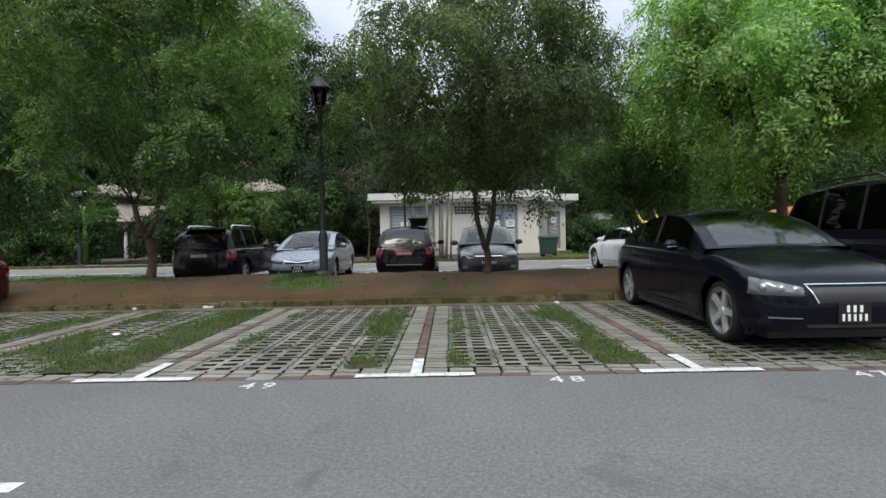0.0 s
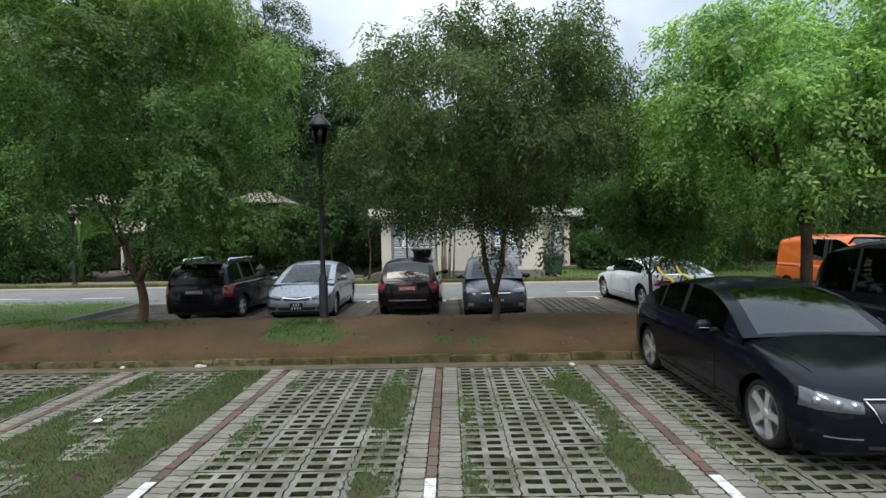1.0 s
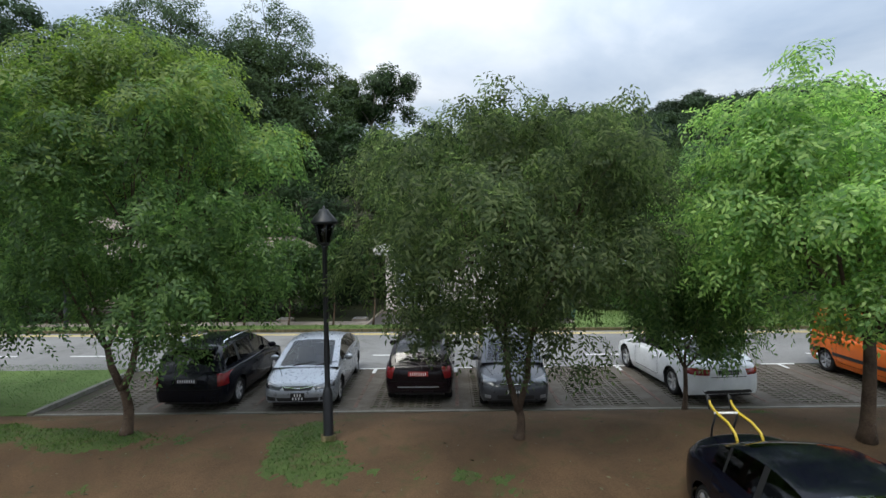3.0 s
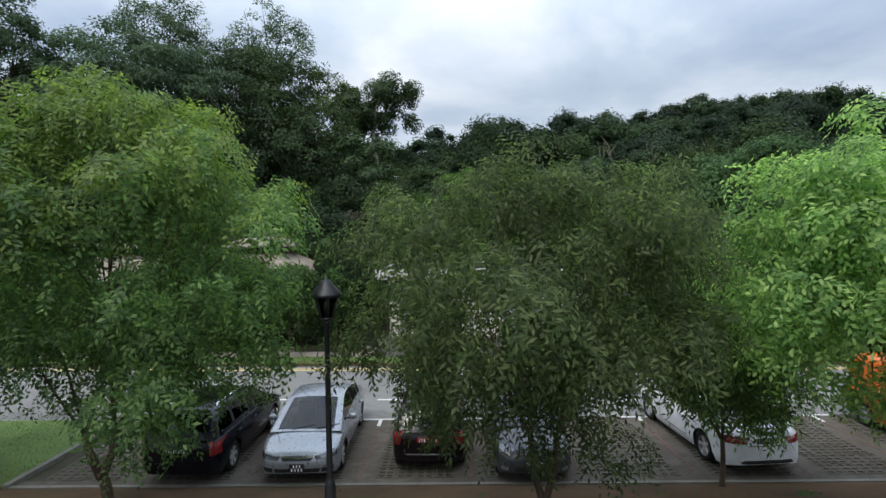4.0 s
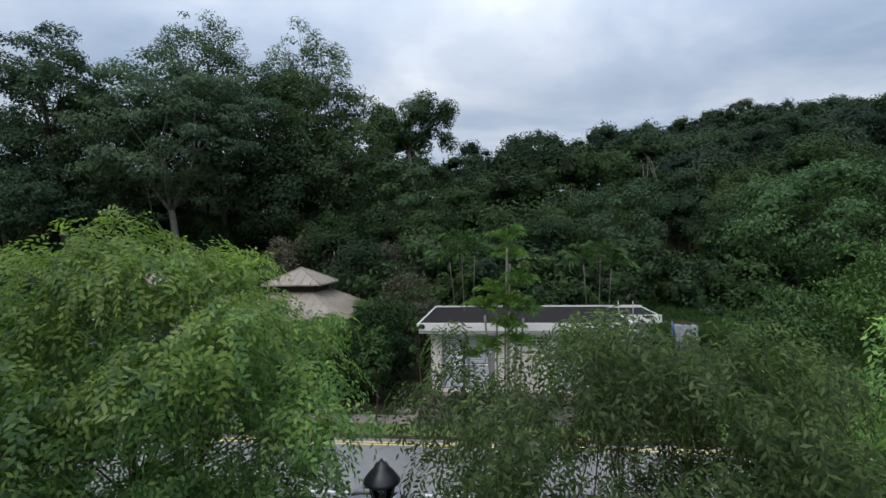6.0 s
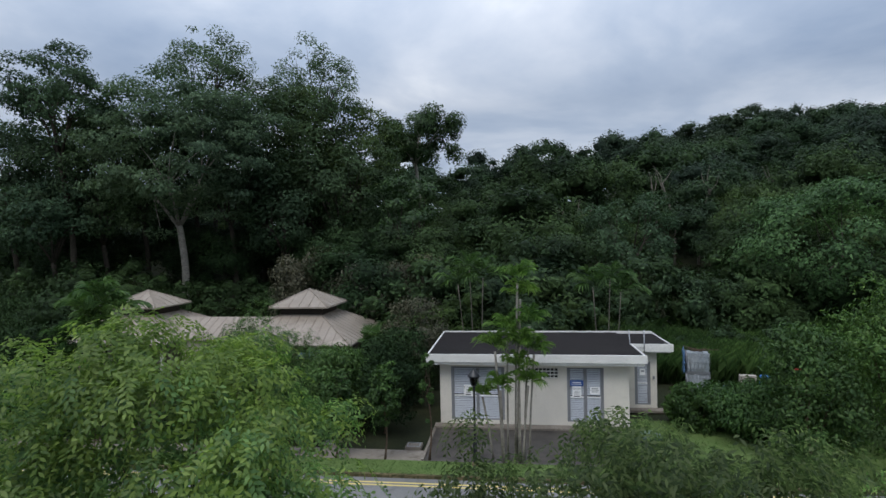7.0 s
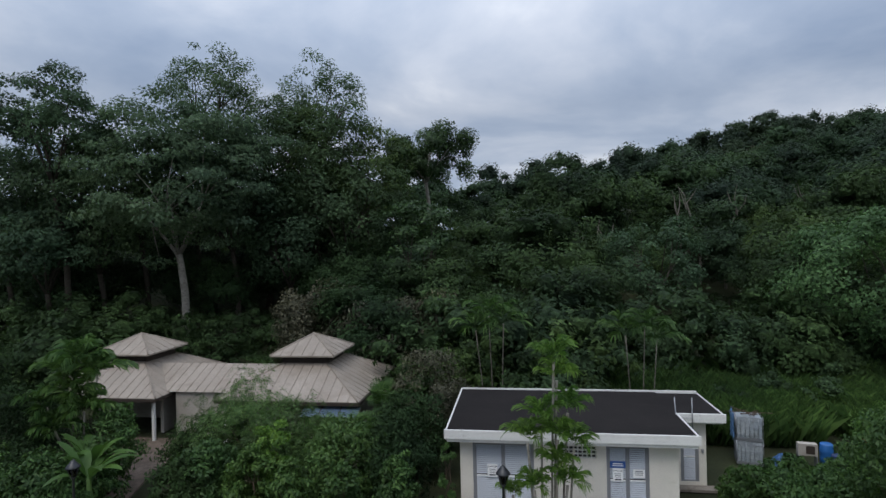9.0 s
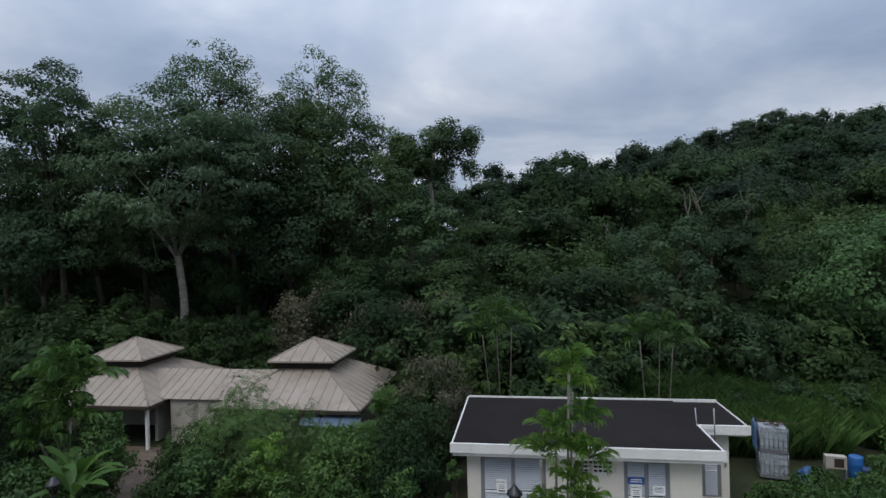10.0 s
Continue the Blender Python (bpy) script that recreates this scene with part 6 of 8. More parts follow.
def sedan_black():
    c = Body("car", "lowered black sedan parked nose-out on the grass pavers", "car", (3.765, 7.32, 0), -88.6, 4.73, 1.79,
             [(-2.365, 0.90), (-2.2, 1.09), (-1.75, 1.12), (-1.3, 1.08), (0.9, 1.04), (1.3, 0.995), (1.85, 0.89), (2.2, 0.755), (2.365, 0.60)],
             [(-1.72, 1.11), (-1.25, 1.34), (-0.75, 1.465), (-0.25, 1.50), (0.15, 1.475), (0.55, 1.365), (1.20, 1.0)],
             [(-2.365, 0.86), (-1.6, 0.97), (0.0, 0.94), (1.2, 0.91), (2.365, 0.69)], 3.0, black_paint, wheel_r=0.33, wheel_w=0.22, sill=0.15, front_axle=1.59, pillars=(-0.32, -1.02), windscreen=(0.38, 1.20), rear_glass=(-1.72, -0.85), glass_x=(-1.3, 0.78))
    c.wheels(5, wide=0.55, rk=1.17)
    c.mirror(0.62, 1.02, black_paint)
    # Chrome strips added for the bright reflection on the mirror housings.
    for s in (1, -1):
        part("mirror_strip", boxes((0.63, 0.69, min(s * 0.92, s * 1.05), max(s * 0.92, s * 1.05), 0.995, 1.012), bevel=0.004), M["chrome"], c.ob, "thin chrome strip added for the mirror's bright reflection")
    c.doors([0.72, -0.32, -1.2], 0.3)
    for s in (1, -1):
        lamp = c.patch("headlight", "front", ((s * 0.42, 0.645), (s * 0.80, 0.735), (s * 0.83, 0.575), (s * 0.44, 0.565)), M["lamp_clear"], 0.012, 10, 5, label="clear wrap-round headlight")
        for k in range(3):
            y = s * (0.49 + 0.12 * k)
            h = c.cast("front", y, 0.615 + 0.012 * k)
            if h:
                bm = bmesh.new()
                bmesh.ops.create_uvsphere(bm, u_segments=14, v_segments=8, radius=0.05)
                bmesh.ops.transform(bm, matrix=Matrix.Translation(h[0] + Vector((-0.025, 0, 0))), verts=bm.verts[:])
                part("reflector", bm, M["reflector"], lamp)
        c.line("chrome_strip", "front", ((s * 0.46, 0.36), (s * 0.72, 0.36)), 0.012, M["metal_grey"], 0.008)
        c.line("bonnet_seam", "top", ((1.95, s * 0.62), (1.1, s * 0.72)), 0.012, M["gap"])
        c.patch("tail_light", "rear", ((s * 0.45, 0.86), (s * 0.80, 0.88), (s * 0.82, 0.70), (s * 0.47, 0.70)), M["lamp_red"], 0.01, 8, 4)
    g = c.patch("grille", "front", ((-0.36, 0.64), (0.36, 0.64), (0.30, 0.50), (-0.30, 0.50)), M["mesh_grille"], 0.01, 10, 5, label="dark mesh grille")
    c.line("grille_frame", "front", ((-0.32, 0.50), (-0.40, 0.665), (0.40, 0.665), (0.32, 0.50)), 0.011, M["chrome"], 0.012, parent=g)
    c.patch("lower_intake", "front", ((-0.42, 0.30), (0.42, 0.30), (0.38, 0.21), (-0.38, 0.21)), M["plain_dark"], 0.006, 10, 3)
    c.plate("front", 0.0, 0.405, 0.30, 0.19, M["plate_black"], (3, 5), WHITE_INK)
    sky_glass(c)
    return c


def suv_black():
    c = Body("car", "tall black sport utility car parked on the grass pavers", "car", (6.72, 7.5, 0), -87.9, 4.6, 1.84,
             [(-2.3, 0.95), (-2.2, 1.08), (-1.9, 1.12), (0.8, 1.1), (1.2, 1.06), (1.8, 0.98), (2.15, 0.88), (2.3, 0.7)],
             [(-2.2, 1.05), (-2.05, 1.55), (-1.75, 1.86), (-0.9, 1.95), (0.0, 1.93), (0.45, 1.80), (1.4, 1.1)],
             [(-2.3, 1.0), (0.0, 1.02), (2.3, 0.8)], 2.65, dark_paint, wheel_r=0.36, wheel_w=0.23, sill=0.26, front_axle=1.36, pillars=(-0.3, -1.15), glass_x=(-1.85, 0.95), windscreen=(0.3, 1.4), rear_glass=(-2.2, -1.9))
    c.wheels(5)
    c.mirror(0.6, 1.14, dark_paint)
    c.doors([0.75, -0.3, -1.25], 0.4)
    for s in (1, -1):
        c.patch("headlight", "front", ((s * 0.5, 0.84), (s * 0.84, 0.88), (s * 0.84, 0.72), (s * 0.5, 0.72)), M["lamp_clear"], 0.01, 8, 4)
        c.patch("tail_light", "rear", ((s * 0.62, 1.0), (s * 0.86, 1.0), (s * 0.86, 0.72), (s * 0.64, 0.72)), M["lamp_red"], 0.01, 6, 4)
        part("roof_rail", tube(bmesh.new(), ((-1.5, s * 0.62, 1.87), (-1.4, s * 0.62, 1.96), (-0.2, s * 0.62, 1.96), (-0.05, s * 0.62, 1.88)), (0.018,) * 4, 6), M["plain_dark"], c.ob)
    c.patch("grille", "front", ((-0.42, 0.82), (0.42, 0.82), (0.38, 0.66), (-0.38, 0.66)), M["mesh_grille"], 0.008, 8, 4)
    c.plate("front", 0, 0.5, 0.5, 0.11, M["plate_black"], (8,), WHITE_INK)


def hatch_common(name, label, at, turn, paint, flip, roofz=1.5, L=3.83, W=1.68, glass="glass_tint"):
    k = roofz / 1.5
    return Body(name, label, "car", at, turn, L, W,
                [(-L / 2, 0.78), (-L / 2 + 0.08, 0.93), (-L / 2 + 0.3, 0.98), (0.6, 0.98), (0.95, 0.95), (1.4, 0.86), (1.75, 0.74), (L / 2, 0.58)],
                [(-L / 2 + 0.1, 0.93), (-L / 2 + 0.32, 1.24 * k), (-L / 2 + 0.55, 1.42 * k), (-0.6, 1.5 * k), (0.05, 1.475 * k), (0.4, 1.35 * k), (1.05, 0.96)],
                [(-L / 2, 0.90), (0, 0.92), (L / 2, 0.66)], 2.45, paint, glass=glass, wheel_r=0.285, wheel_w=0.18, sill=0.19, front_axle=1.2, end_pow=(9, 14), pillars=(-0.35,), glass_x=(-1.35, 0.68), windscreen=(0.28, 1.05), rear_glass=(-L / 2 + 0.1, -L / 2 + 0.52), rake=(0.14, 0.05))


def hatch_dark():
    c = hatch_common("car", "dark maroon hatchback showing its rear with a red number plate", (-1.55, 16.05, 0), 91, maroon_paint, False, 1.5)
    c.wheels(6)
    c.mirror(0.62, 1.0, maroon_paint)
    c.doors([0.72, -0.35, -1.1])
    for s in (1, -1):
        c.patch("tail_light", "rear", ((s * 0.56, 0.90), (s * 0.80, 0.90), (s * 0.81, 0.62), (s * 0.64, 0.62)), M["lamp_red"], 0.015, 6, 6, label="red tail light")
        c.patch("headlight", "front", ((s * 0.45, 0.66), (s * 0.78, 0.72), (s * 0.78, 0.56), (s * 0.45, 0.56)), M["lamp_clear"], 0.01, 8, 4)
    c.line("bumper_seam", "rear", ((-0.78, 0.56), (0.78, 0.56)), 0.014, M["gap"], steps=24)
    c.line("bumper_strip", "rear", ((-0.5, 0.43), (0.5, 0.43)), 0.03, M["metal_grey"], 0.006, steps=20)
    c.line("tailgate_seam", "rear", ((-0.55, 0.57), (-0.57, 0.92)), 0.012, M["gap"]); c.line("tailgate_seam", "rear", ((0.55, 0.57), (0.57, 0.92)), 0.012, M["gap"])
    c.plate("rear", 0.0, 0.74, 0.48, 0.11, M["plate_red"], (8,), WHITE_INK)
    part("rear_wiper", tube(bmesh.new(), ((-1.83, 0.0, 0.97), (-1.76, 0.35, 1.02)), (0.012, 0.008), 5), M["plain_dark"], c.ob)
    part("aerial", tube(bmesh.new(), ((-1.1, 0, 1.48), (-1.35, 0, 1.82)), (0.006, 0.003), 5), M["plain_dark"], c.ob)
    # black basket on the roof
    b = tagged(new("roof_basket"), "black plastic tub standing on the hatchback roof", "basket")
    b.matrix_world = pose(-1.22, 15.4, 1.49)
    bm = bmesh.new()
    lathe(bm, [(0.20, 0.0), (0.23, 0.02), (0.27, 0.2), (0.31, 0.21), (0.31, 0.25), (0.265, 0.24), (0.22, 0.03), (0.02, 0.02)], 20)
    part("tub", bm, M["plain_dark"], b)


def hatch_grey():
    c = hatch_common("car", "dark grey hatchback parked nose towards the island", (0.74, 15.5, 0), -89.0, grey_paint, True, 1.49, 3.88, 1.67, glass="glass_clear")
    c.wheels(7)
    c.mirror(0.66, 0.99, grey_paint)
    c.doors([0.72, -0.35, -1.1])
    for s in (1, -1):
        c.patch("headlight", "front", ((s * 0.42, 0.72), (s * 0.78, 0.77), (s * 0.79, 0.59), (s * 0.46, 0.60)), M["lamp_clear"], 0.012, 8, 4, label="clear headlight")
        c.patch("fog_light", "front", ((s * 0.56, 0.40), (s * 0.70, 0.40), (s * 0.70, 0.32), (s * 0.56, 0.32)), M["metal_grey"], 0.008, 5, 4)
        c.patch("tail_light", "rear", ((s * 0.58, 0.90), (s * 0.80, 0.90), (s * 0.81, 0.64), (s * 0.64, 0.64)), M["lamp_red"], 0.012, 5, 5)
        c.line("bonnet_seam", "top", ((1.6, s * 0.5), (0.98, s * 0.7)), 0.012, M["gap"])
    g = c.patch("grille", "front", ((-0.36, 0.70), (0.36, 0.70), (0.32, 0.57), (-0.32, 0.57)), M["plain_dark"], 0.008, 8, 4, label="black grille")
    c.line("grille_bar", "front", ((-0.36, 0.635), (0.36, 0.635)), 0.028, M["chrome"], 0.014, parent=g)
    c.patch("lower_intake", "front", ((-0.42, 0.40), (0.42, 0.40), (0.4, 0.27), (-0.4, 0.27)), M["plain_dark"], 0.006, 8, 3)
    c.plate("front", 0, 0.48, 0.46, 0.1, M["plate_black"], (8,), WHITE_INK)



def sedan_silver():
    c = Body("car", "silver sedan parked nose towards the island", "car", (-4.40, 15.75, 0), -86.5, 4.54, 1.755,
             [(-2.27, 0.80), (-2.12, 0.98), (-1.7, 1.03), (-1.3, 1.0), (0.9, 0.98), (1.25, 0.94), (1.75, 0.82), (2.1, 0.69), (2.27, 0.56)],
             [(-1.75, 1.0), (-1.2, 1.24), (-0.65, 1.39), (-0.15, 1.435), (0.25, 1.40), (0.6, 1.29), (1.5, 0.90)],
             [(-2.27, 0.86), (-1.5, 0.96), (0.0, 0.91), (1.3, 0.85), (2.27, 0.62)], 2.7, silver_paint, wheel_r=0.315, wheel_w=0.2, sill=0.17, front_axle=1.38, pillars=(-0.2, -0.95), windscreen=(0.42, 1.5), rear_glass=(-1.75, -0.8), glass_x=(-1.25, 0.95), rake=(0.22, 0.1))
    c.wheels(7, wide=0.4)
    c.mirror(0.78, 0.98, silver_paint)
    c.doors([0.85, -0.2, -1.1])
    for s in (1, -1):
        c.patch("headlight", "front", ((s * 0.36, 0.605), (s * 0.80, 0.71), (s * 0.81, 0.575), (s * 0.42, 0.53)), M["lamp_clear"], 0.012, 10, 4, label="clear slanted headlight")
        c.patch("fog_pocket", "front", ((s * 0.52, 0.38), (s * 0.76, 0.39), (s * 0.74, 0.29), (s * 0.52, 0.29)), M["plain_dark"], 0.006, 6, 4)
        c.patch("tail_light", "rear", ((s * 0.5, 0.90), (s * 0.80, 0.90), (s * 0.81, 0.70), (s * 0.52, 0.70)), M["lamp_red"], 0.01, 6, 4)
        c.line("bonnet_seam", "top", ((1.85, s * 0.46), (1.35, s * 0.70)), 0.012, M["gap"])
    g = c.patch("grille", "front", ((-0.36, 0.615), (0.36, 0.615), (0.30, 0.53), (-0.30, 0.53)), M["plain_dark"], 0.008, 10, 4, label="black grille with chrome bar")
    c.line("grille_bar", "front", ((-0.36, 0.60), (0, 0.565), (0.36, 0.60)), 0.032, M["chrome"], 0.015, parent=g)
    c.patch("lower_intake", "front", ((-0.50, 0.37), (0.50, 0.37), (0.44, 0.25), (-0.44, 0.25)), M["plain_dark"], 0.006, 10, 3)
    c.plate("front", 0, 0.385, 0.32, 0.18, M["plate_black"], (3, 4), WHITE_INK)
    for s in (0.25, -0.3):
        part("wiper", tube(bmesh.new(), ((1.46, s, 0.93), (1.30, s + 0.5, 0.99)), (0.012, 0.008), 5), M["plain_dark"], c.ob)



def wagon_dark():
    c = Body("car", "dark blue-black estate car showing its rear, with silver roof rails", "car", (-6.86, 15.52, 0), 91.5, 4.45, 1.76,
             [(-2.225, 0.85), (-2.15, 1.0), (-1.9, 1.04), (0.7, 1.02), (1.1, 0.99), (1.6, 0.92), (2.0, 0.8), (2.225, 0.62)],
             [(-2.12, 1.0), (-2.0, 1.28), (-1.86, 1.46), (-1.55, 1.54), (-0.8, 1.57), (0.1, 1.55), (0.5, 1.42), (1.2, 1.0)],
             [(-2.225, 0.96), (0, 0.96), (2.225, 0.72)], 2.55, dark_paint, wheel_r=0.325, wheel_w=0.21, sill=0.22, front_axle=1.3, end_pow=(10, 13), pillars=(-0.25, -1.1), windscreen=(0.38, 1.2), rear_glass=(-2.12, -1.88), glass_x=(-1.8, 0.8), rake=(0.14, 0.06))
    c.wheels(6)
    c.mirror(0.75, 1.05, dark_paint)
    c.doors([0.8, -0.25, -1.15], 0.36)
    for s in (1, -1):
        c.patch("tail_light", "rear", ((s * 0.68, 1.04), (s * 0.84, 1.02), (s * 0.86, 0.66), (s * 0.70, 0.66)), M["lamp_red"], 0.016, 6, 8, label="tall red tail light")
        part("roof_rail", tube(bmesh.new(), ((-1.6, s * 0.60, 1.47), (-1.5, s * 0.60, 1.60), (0.0, s * 0.60, 1.61), (0.15, s * 0.60, 1.50)), (0.02,) * 4, 6), M["chrome"], c.ob, "silver roof rail")
        c.patch("headlight", "front", ((s * 0.5, 0.74), (s * 0.8, 0.78), (s * 0.8, 0.62), (s * 0.5, 0.62)), M["lamp_clear"], 0.01, 6, 4)
    c.line("bumper_seam", "rear", ((-0.82, 0.60), (0.82, 0.60)), 0.014, M["gap"], steps=24)
    c.plate("rear", 0.0, 0.80, 0.5, 0.11, M["plate_black"], (8,), WHITE_INK)
    part("spoiler", boxes((-1.97, -1.70, -0.55, 0.55, 1.475, 1.51), bevel=0.015), dark_paint, c.ob)
    part("rear_wiper", tube(bmesh.new(), ((-2.11, 0.0, 1.05), (-2.03, 0.4, 1.1)), (0.012, 0.008), 5), M["plain_dark"], c.ob)


def coupe_white():
    c = Body("car", "white coupe parked askew with its rear to the island", "car", (5.5, 16.4, 0), 97.0, 4.63, 1.85,
             [(-2.315, 0.78), (-2.2, 0.95), (-1.85, 1.0), (-1.3, 0.98), (0.7, 0.96), (1.1, 0.92), (1.7, 0.82), (2.1, 0.70), (2.315, 0.56)],
             [(-1.95, 0.97), (-1.3, 1.18), (-0.7, 1.32), (-0.2, 1.37), (0.2, 1.35), (0.5, 1.26), (1.2, 0.92)],
             [(-2.315, 0.84), (-1.5, 0.93), (0.0, 0.89), (1.2, 0.85), (2.315, 0.62)], 2.75, white_paint, wheel_r=0.335, wheel_w=0.23, sill=0.17, front_axle=1.42, pillars=(-0.45,), windscreen=(0.34, 1.2), rear_glass=(-1.95, -0.9), glass_x=(-1.2, 0.75), end_pow=(9, 9))
    c.wheels(5, wide=0.4)
    c.mirror(0.55, 0.98, white_paint)
    c.doors([0.68, -0.65])
    for s in (1, -1):
        c.patch("tail_light", "rear", ((s * 0.42, 0.83), (s * 0.84, 0.86), (s * 0.86, 0.70), (s * 0.46, 0.70)), M["lamp_red"], 0.012, 8, 4, label="dark red tail light")
        c.patch("headlight", "front", ((s * 0.45, 0.66), (s * 0.82, 0.70), (s * 0.82, 0.56), (s * 0.5, 0.56)), M["lamp_clear"], 0.01, 8, 4)
    c.line("boot_seam", "rear", ((-0.44, 0.66), (0.44, 0.66)), 0.014, M["gap"], steps=20)
    c.patch("diffuser", "rear", ((-0.62, 0.36), (0.62, 0.36), (0.55, 0.24), (-0.55, 0.24)), M["plain_dark"], 0.006, 10, 3)
    c.plate("rear", 0.0, 0.76, 0.50, 0.11, M["plate_black"], (8,), M["metal_grey"])


def van_orange():
    c = Body("van", "orange panel van parked nose-out in the far bays", "van", (10.9, 15.7, 0), -88, 4.75, 1.86,
             [(-2.375, 1.0), (-2.33, 1.12), (-2.2, 1.15), (0.9, 1.14), (1.3, 1.10), (1.8, 1.0), (2.2, 0.86), (2.375, 0.66)],
             [(-2.34, 1.08), (-2.28, 1.55), (-2.1, 1.86), (-1.2, 1.93), (0.3, 1.92), (0.72, 1.78), (1.6, 1.05)],
             [(-2.375, 1.05), (0, 1.06), (1.4, 1.0), (2.375, 0.76)], 3.0, orange_paint, wheel_r=0.32, wheel_w=0.2, sill=0.24, front_axle=1.48, end_pow=(9, 18), tumble=0.86, pillars=(0.18, -0.02), windscreen=(0.6, 1.6), rear_glass=(-2.34, -2.2), glass_x=(-0.72, 1.1), rake=(0.16, 0.03))
    c.wheels(7, M["metal_grey"])
    c.mirror(1.0, 1.2, M["plain_dark"])
    c.doors([1.08, 0.08, -1.05], 0.38, mat=M["plain_dark"])
    for side in ("left", "right"):
        c.line("rubbing_strip", side, ((-2.1, 0.58), (1.9, 0.58)), 0.09, M["plain_dark"], 0.01, steps=40)
        c.line("slide_rail", side, ((-2.1, 0.98), (-1.05, 0.98)), 0.03, M["plain_dark"], 0.006, steps=16)
    for s in (1, -1):
        c.patch("headlight", "front", ((s * 0.42, 0.80), (s * 0.82, 0.88), (s * 0.82, 0.68), (s * 0.44, 0.66)), M["lamp_clear"], 0.012, 8, 4)
        c.patch("tail_light", "rear", ((s * 0.76, 1.05), (s * 0.88, 1.05), (s * 0.88, 0.7), (s * 0.76, 0.7)), M["lamp_red"], 0.01, 5, 5)
    c.patch("bumper", "front", ((-0.85, 0.5), (0.85, 0.5), (0.82, 0.28), (-0.82, 0.28)), M["plain_dark"], 0.02, 12, 4, label="black plastic bumper")
    c.plate("front", 0, 0.42, 0.5, 0.11, M["plate_black"], (8,), WHITE_INK)


def hatch_wine():
    c = hatch_common("car", "dark red hatchback parked nose-out on the grass pavers", (-8.98, 7.35, 0), -87.9, wine_paint, True, 1.5, 4.0, 1.7)
    c.wheels(6)
    c.mirror(0.62, 1.0, wine_paint)
    c.doors([0.72, -0.35, -1.1])
    for s in (1, -1):
        c.patch("tail_light", "rear", ((s * 0.58, 0.92), (s * 0.82, 0.90), (s * 0.83, 0.60), (s * 0.66, 0.60)), M["lamp_red"], 0.012, 5, 5)
        c.patch("tail_light", "left" if s > 0 else "right", ((-1.98, 0.92), (-1.72, 0.92), (-1.78, 0.62), (-1.97, 0.62)), M["lamp_red"], 0.01, 5, 5)
        c.patch("headlight", "front", ((s * 0.45, 0.66), (s * 0.78, 0.72), (s * 0.78, 0.56), (s * 0.45, 0.56)), M["lamp_clear"], 0.01, 8, 4)
    c.plate("front", 0, 0.42, 0.46, 0.1, M["plate_black"], (8,), WHITE_INK)


sedan_black(); suv_black(); wagon_dark(); sedan_silver(); hatch_dark(); hatch_grey(); coupe_white(); van_orange(); hatch_wine()


# yellow carrier strapped to the black sedan's boot
def bike_carrier():
    b = tagged(new("bike_carrier"), "yellow tubular bicycle carrier on the black sedan's boot", "bike rack")
    b.matrix_world = pose(3.765, 7.32, 0, 0, 0, -88.6)
    yel = material("yellow_tube", (0.50, 0.36, 0.03), 0.45)[0]
    for s, f in ((-0.32, -0.22), (0.0, 0.14)):
        part("arm", tube(bmesh.new(), ((-1.80, f, 1.08), (-1.88, f, 1.20), (-2.02, (s + f) / 2 + 0.02, 1.30), (-2.19, s + 0.02, 1.36), (-2.29, s, 1.40), (-2.36, s - 0.02, 1.46), (-2.41, s - 0.02, 1.52)), (0.021,) * 7, 8), yel, b, "bent yellow arm")
        part("hook", tube(bmesh.new(), ((-2.40, s - 0.02, 1.51), (-2.44, s - 0.02, 1.56), (-2.48, s - 0.02, 1.55)), (0.025, 0.027, 0.022), 8), M["plain_dark"], b, "black rubber hook")
        part("prong", tube(bmesh.new(), ((-2.30, s - 0.06, 1.40), (-2.34, s - 0.07, 1.52), (-2.36, s - 0.07, 1.62)), (0.014,) * 3, 6), M["plain_dark"], b, "black upright prong")
        part("leg", tube(bmesh.new(), ((-2.22, s, 1.37), (-2.34, s, 1.12), (-2.38, s, 0.92)), (0.016,) * 3, 8), M["plain_dark"], b, "black lower leg")
        part("pad", boxes((-2.44, -2.35, s - 0.06, s + 0.06, 0.80, 0.93), bevel=0.015), M["plain_dark"], b)
        part("pad", boxes((-1.88, -1.74, f - 0.06, f + 0.06, 0.96, 1.10), bevel=0.015), M["plain_dark"], b)
    part("cross_bar", tube(bmesh.new(), ((-2.23, -0.34, 1.37), (-2.23, 0.03, 1.37)), (0.019, 0.019), 8), M["fascia"], b, "white cross bar")
    part("strap", tube(bmesh.new(), ((-2.23, 0.0, 1.36), (-1.95, 0.4, 1.0)), (0.008, 0.008), 5), M["plain_dark"], b)


bike_carrier()


# ---- road paint ----
def marking(name, label, quads, mat, z=0.004, m=BAY):
    bm = bmesh.new()
    for x0, x1, y0, y1 in quads:
        box(bm, x0, x1, y0, y1, z - 0.003, z)
    ob = part(name, bm, mat)
    ob.matrix_world = m
    return tagged(ob, label, "road marking", kind="structure")


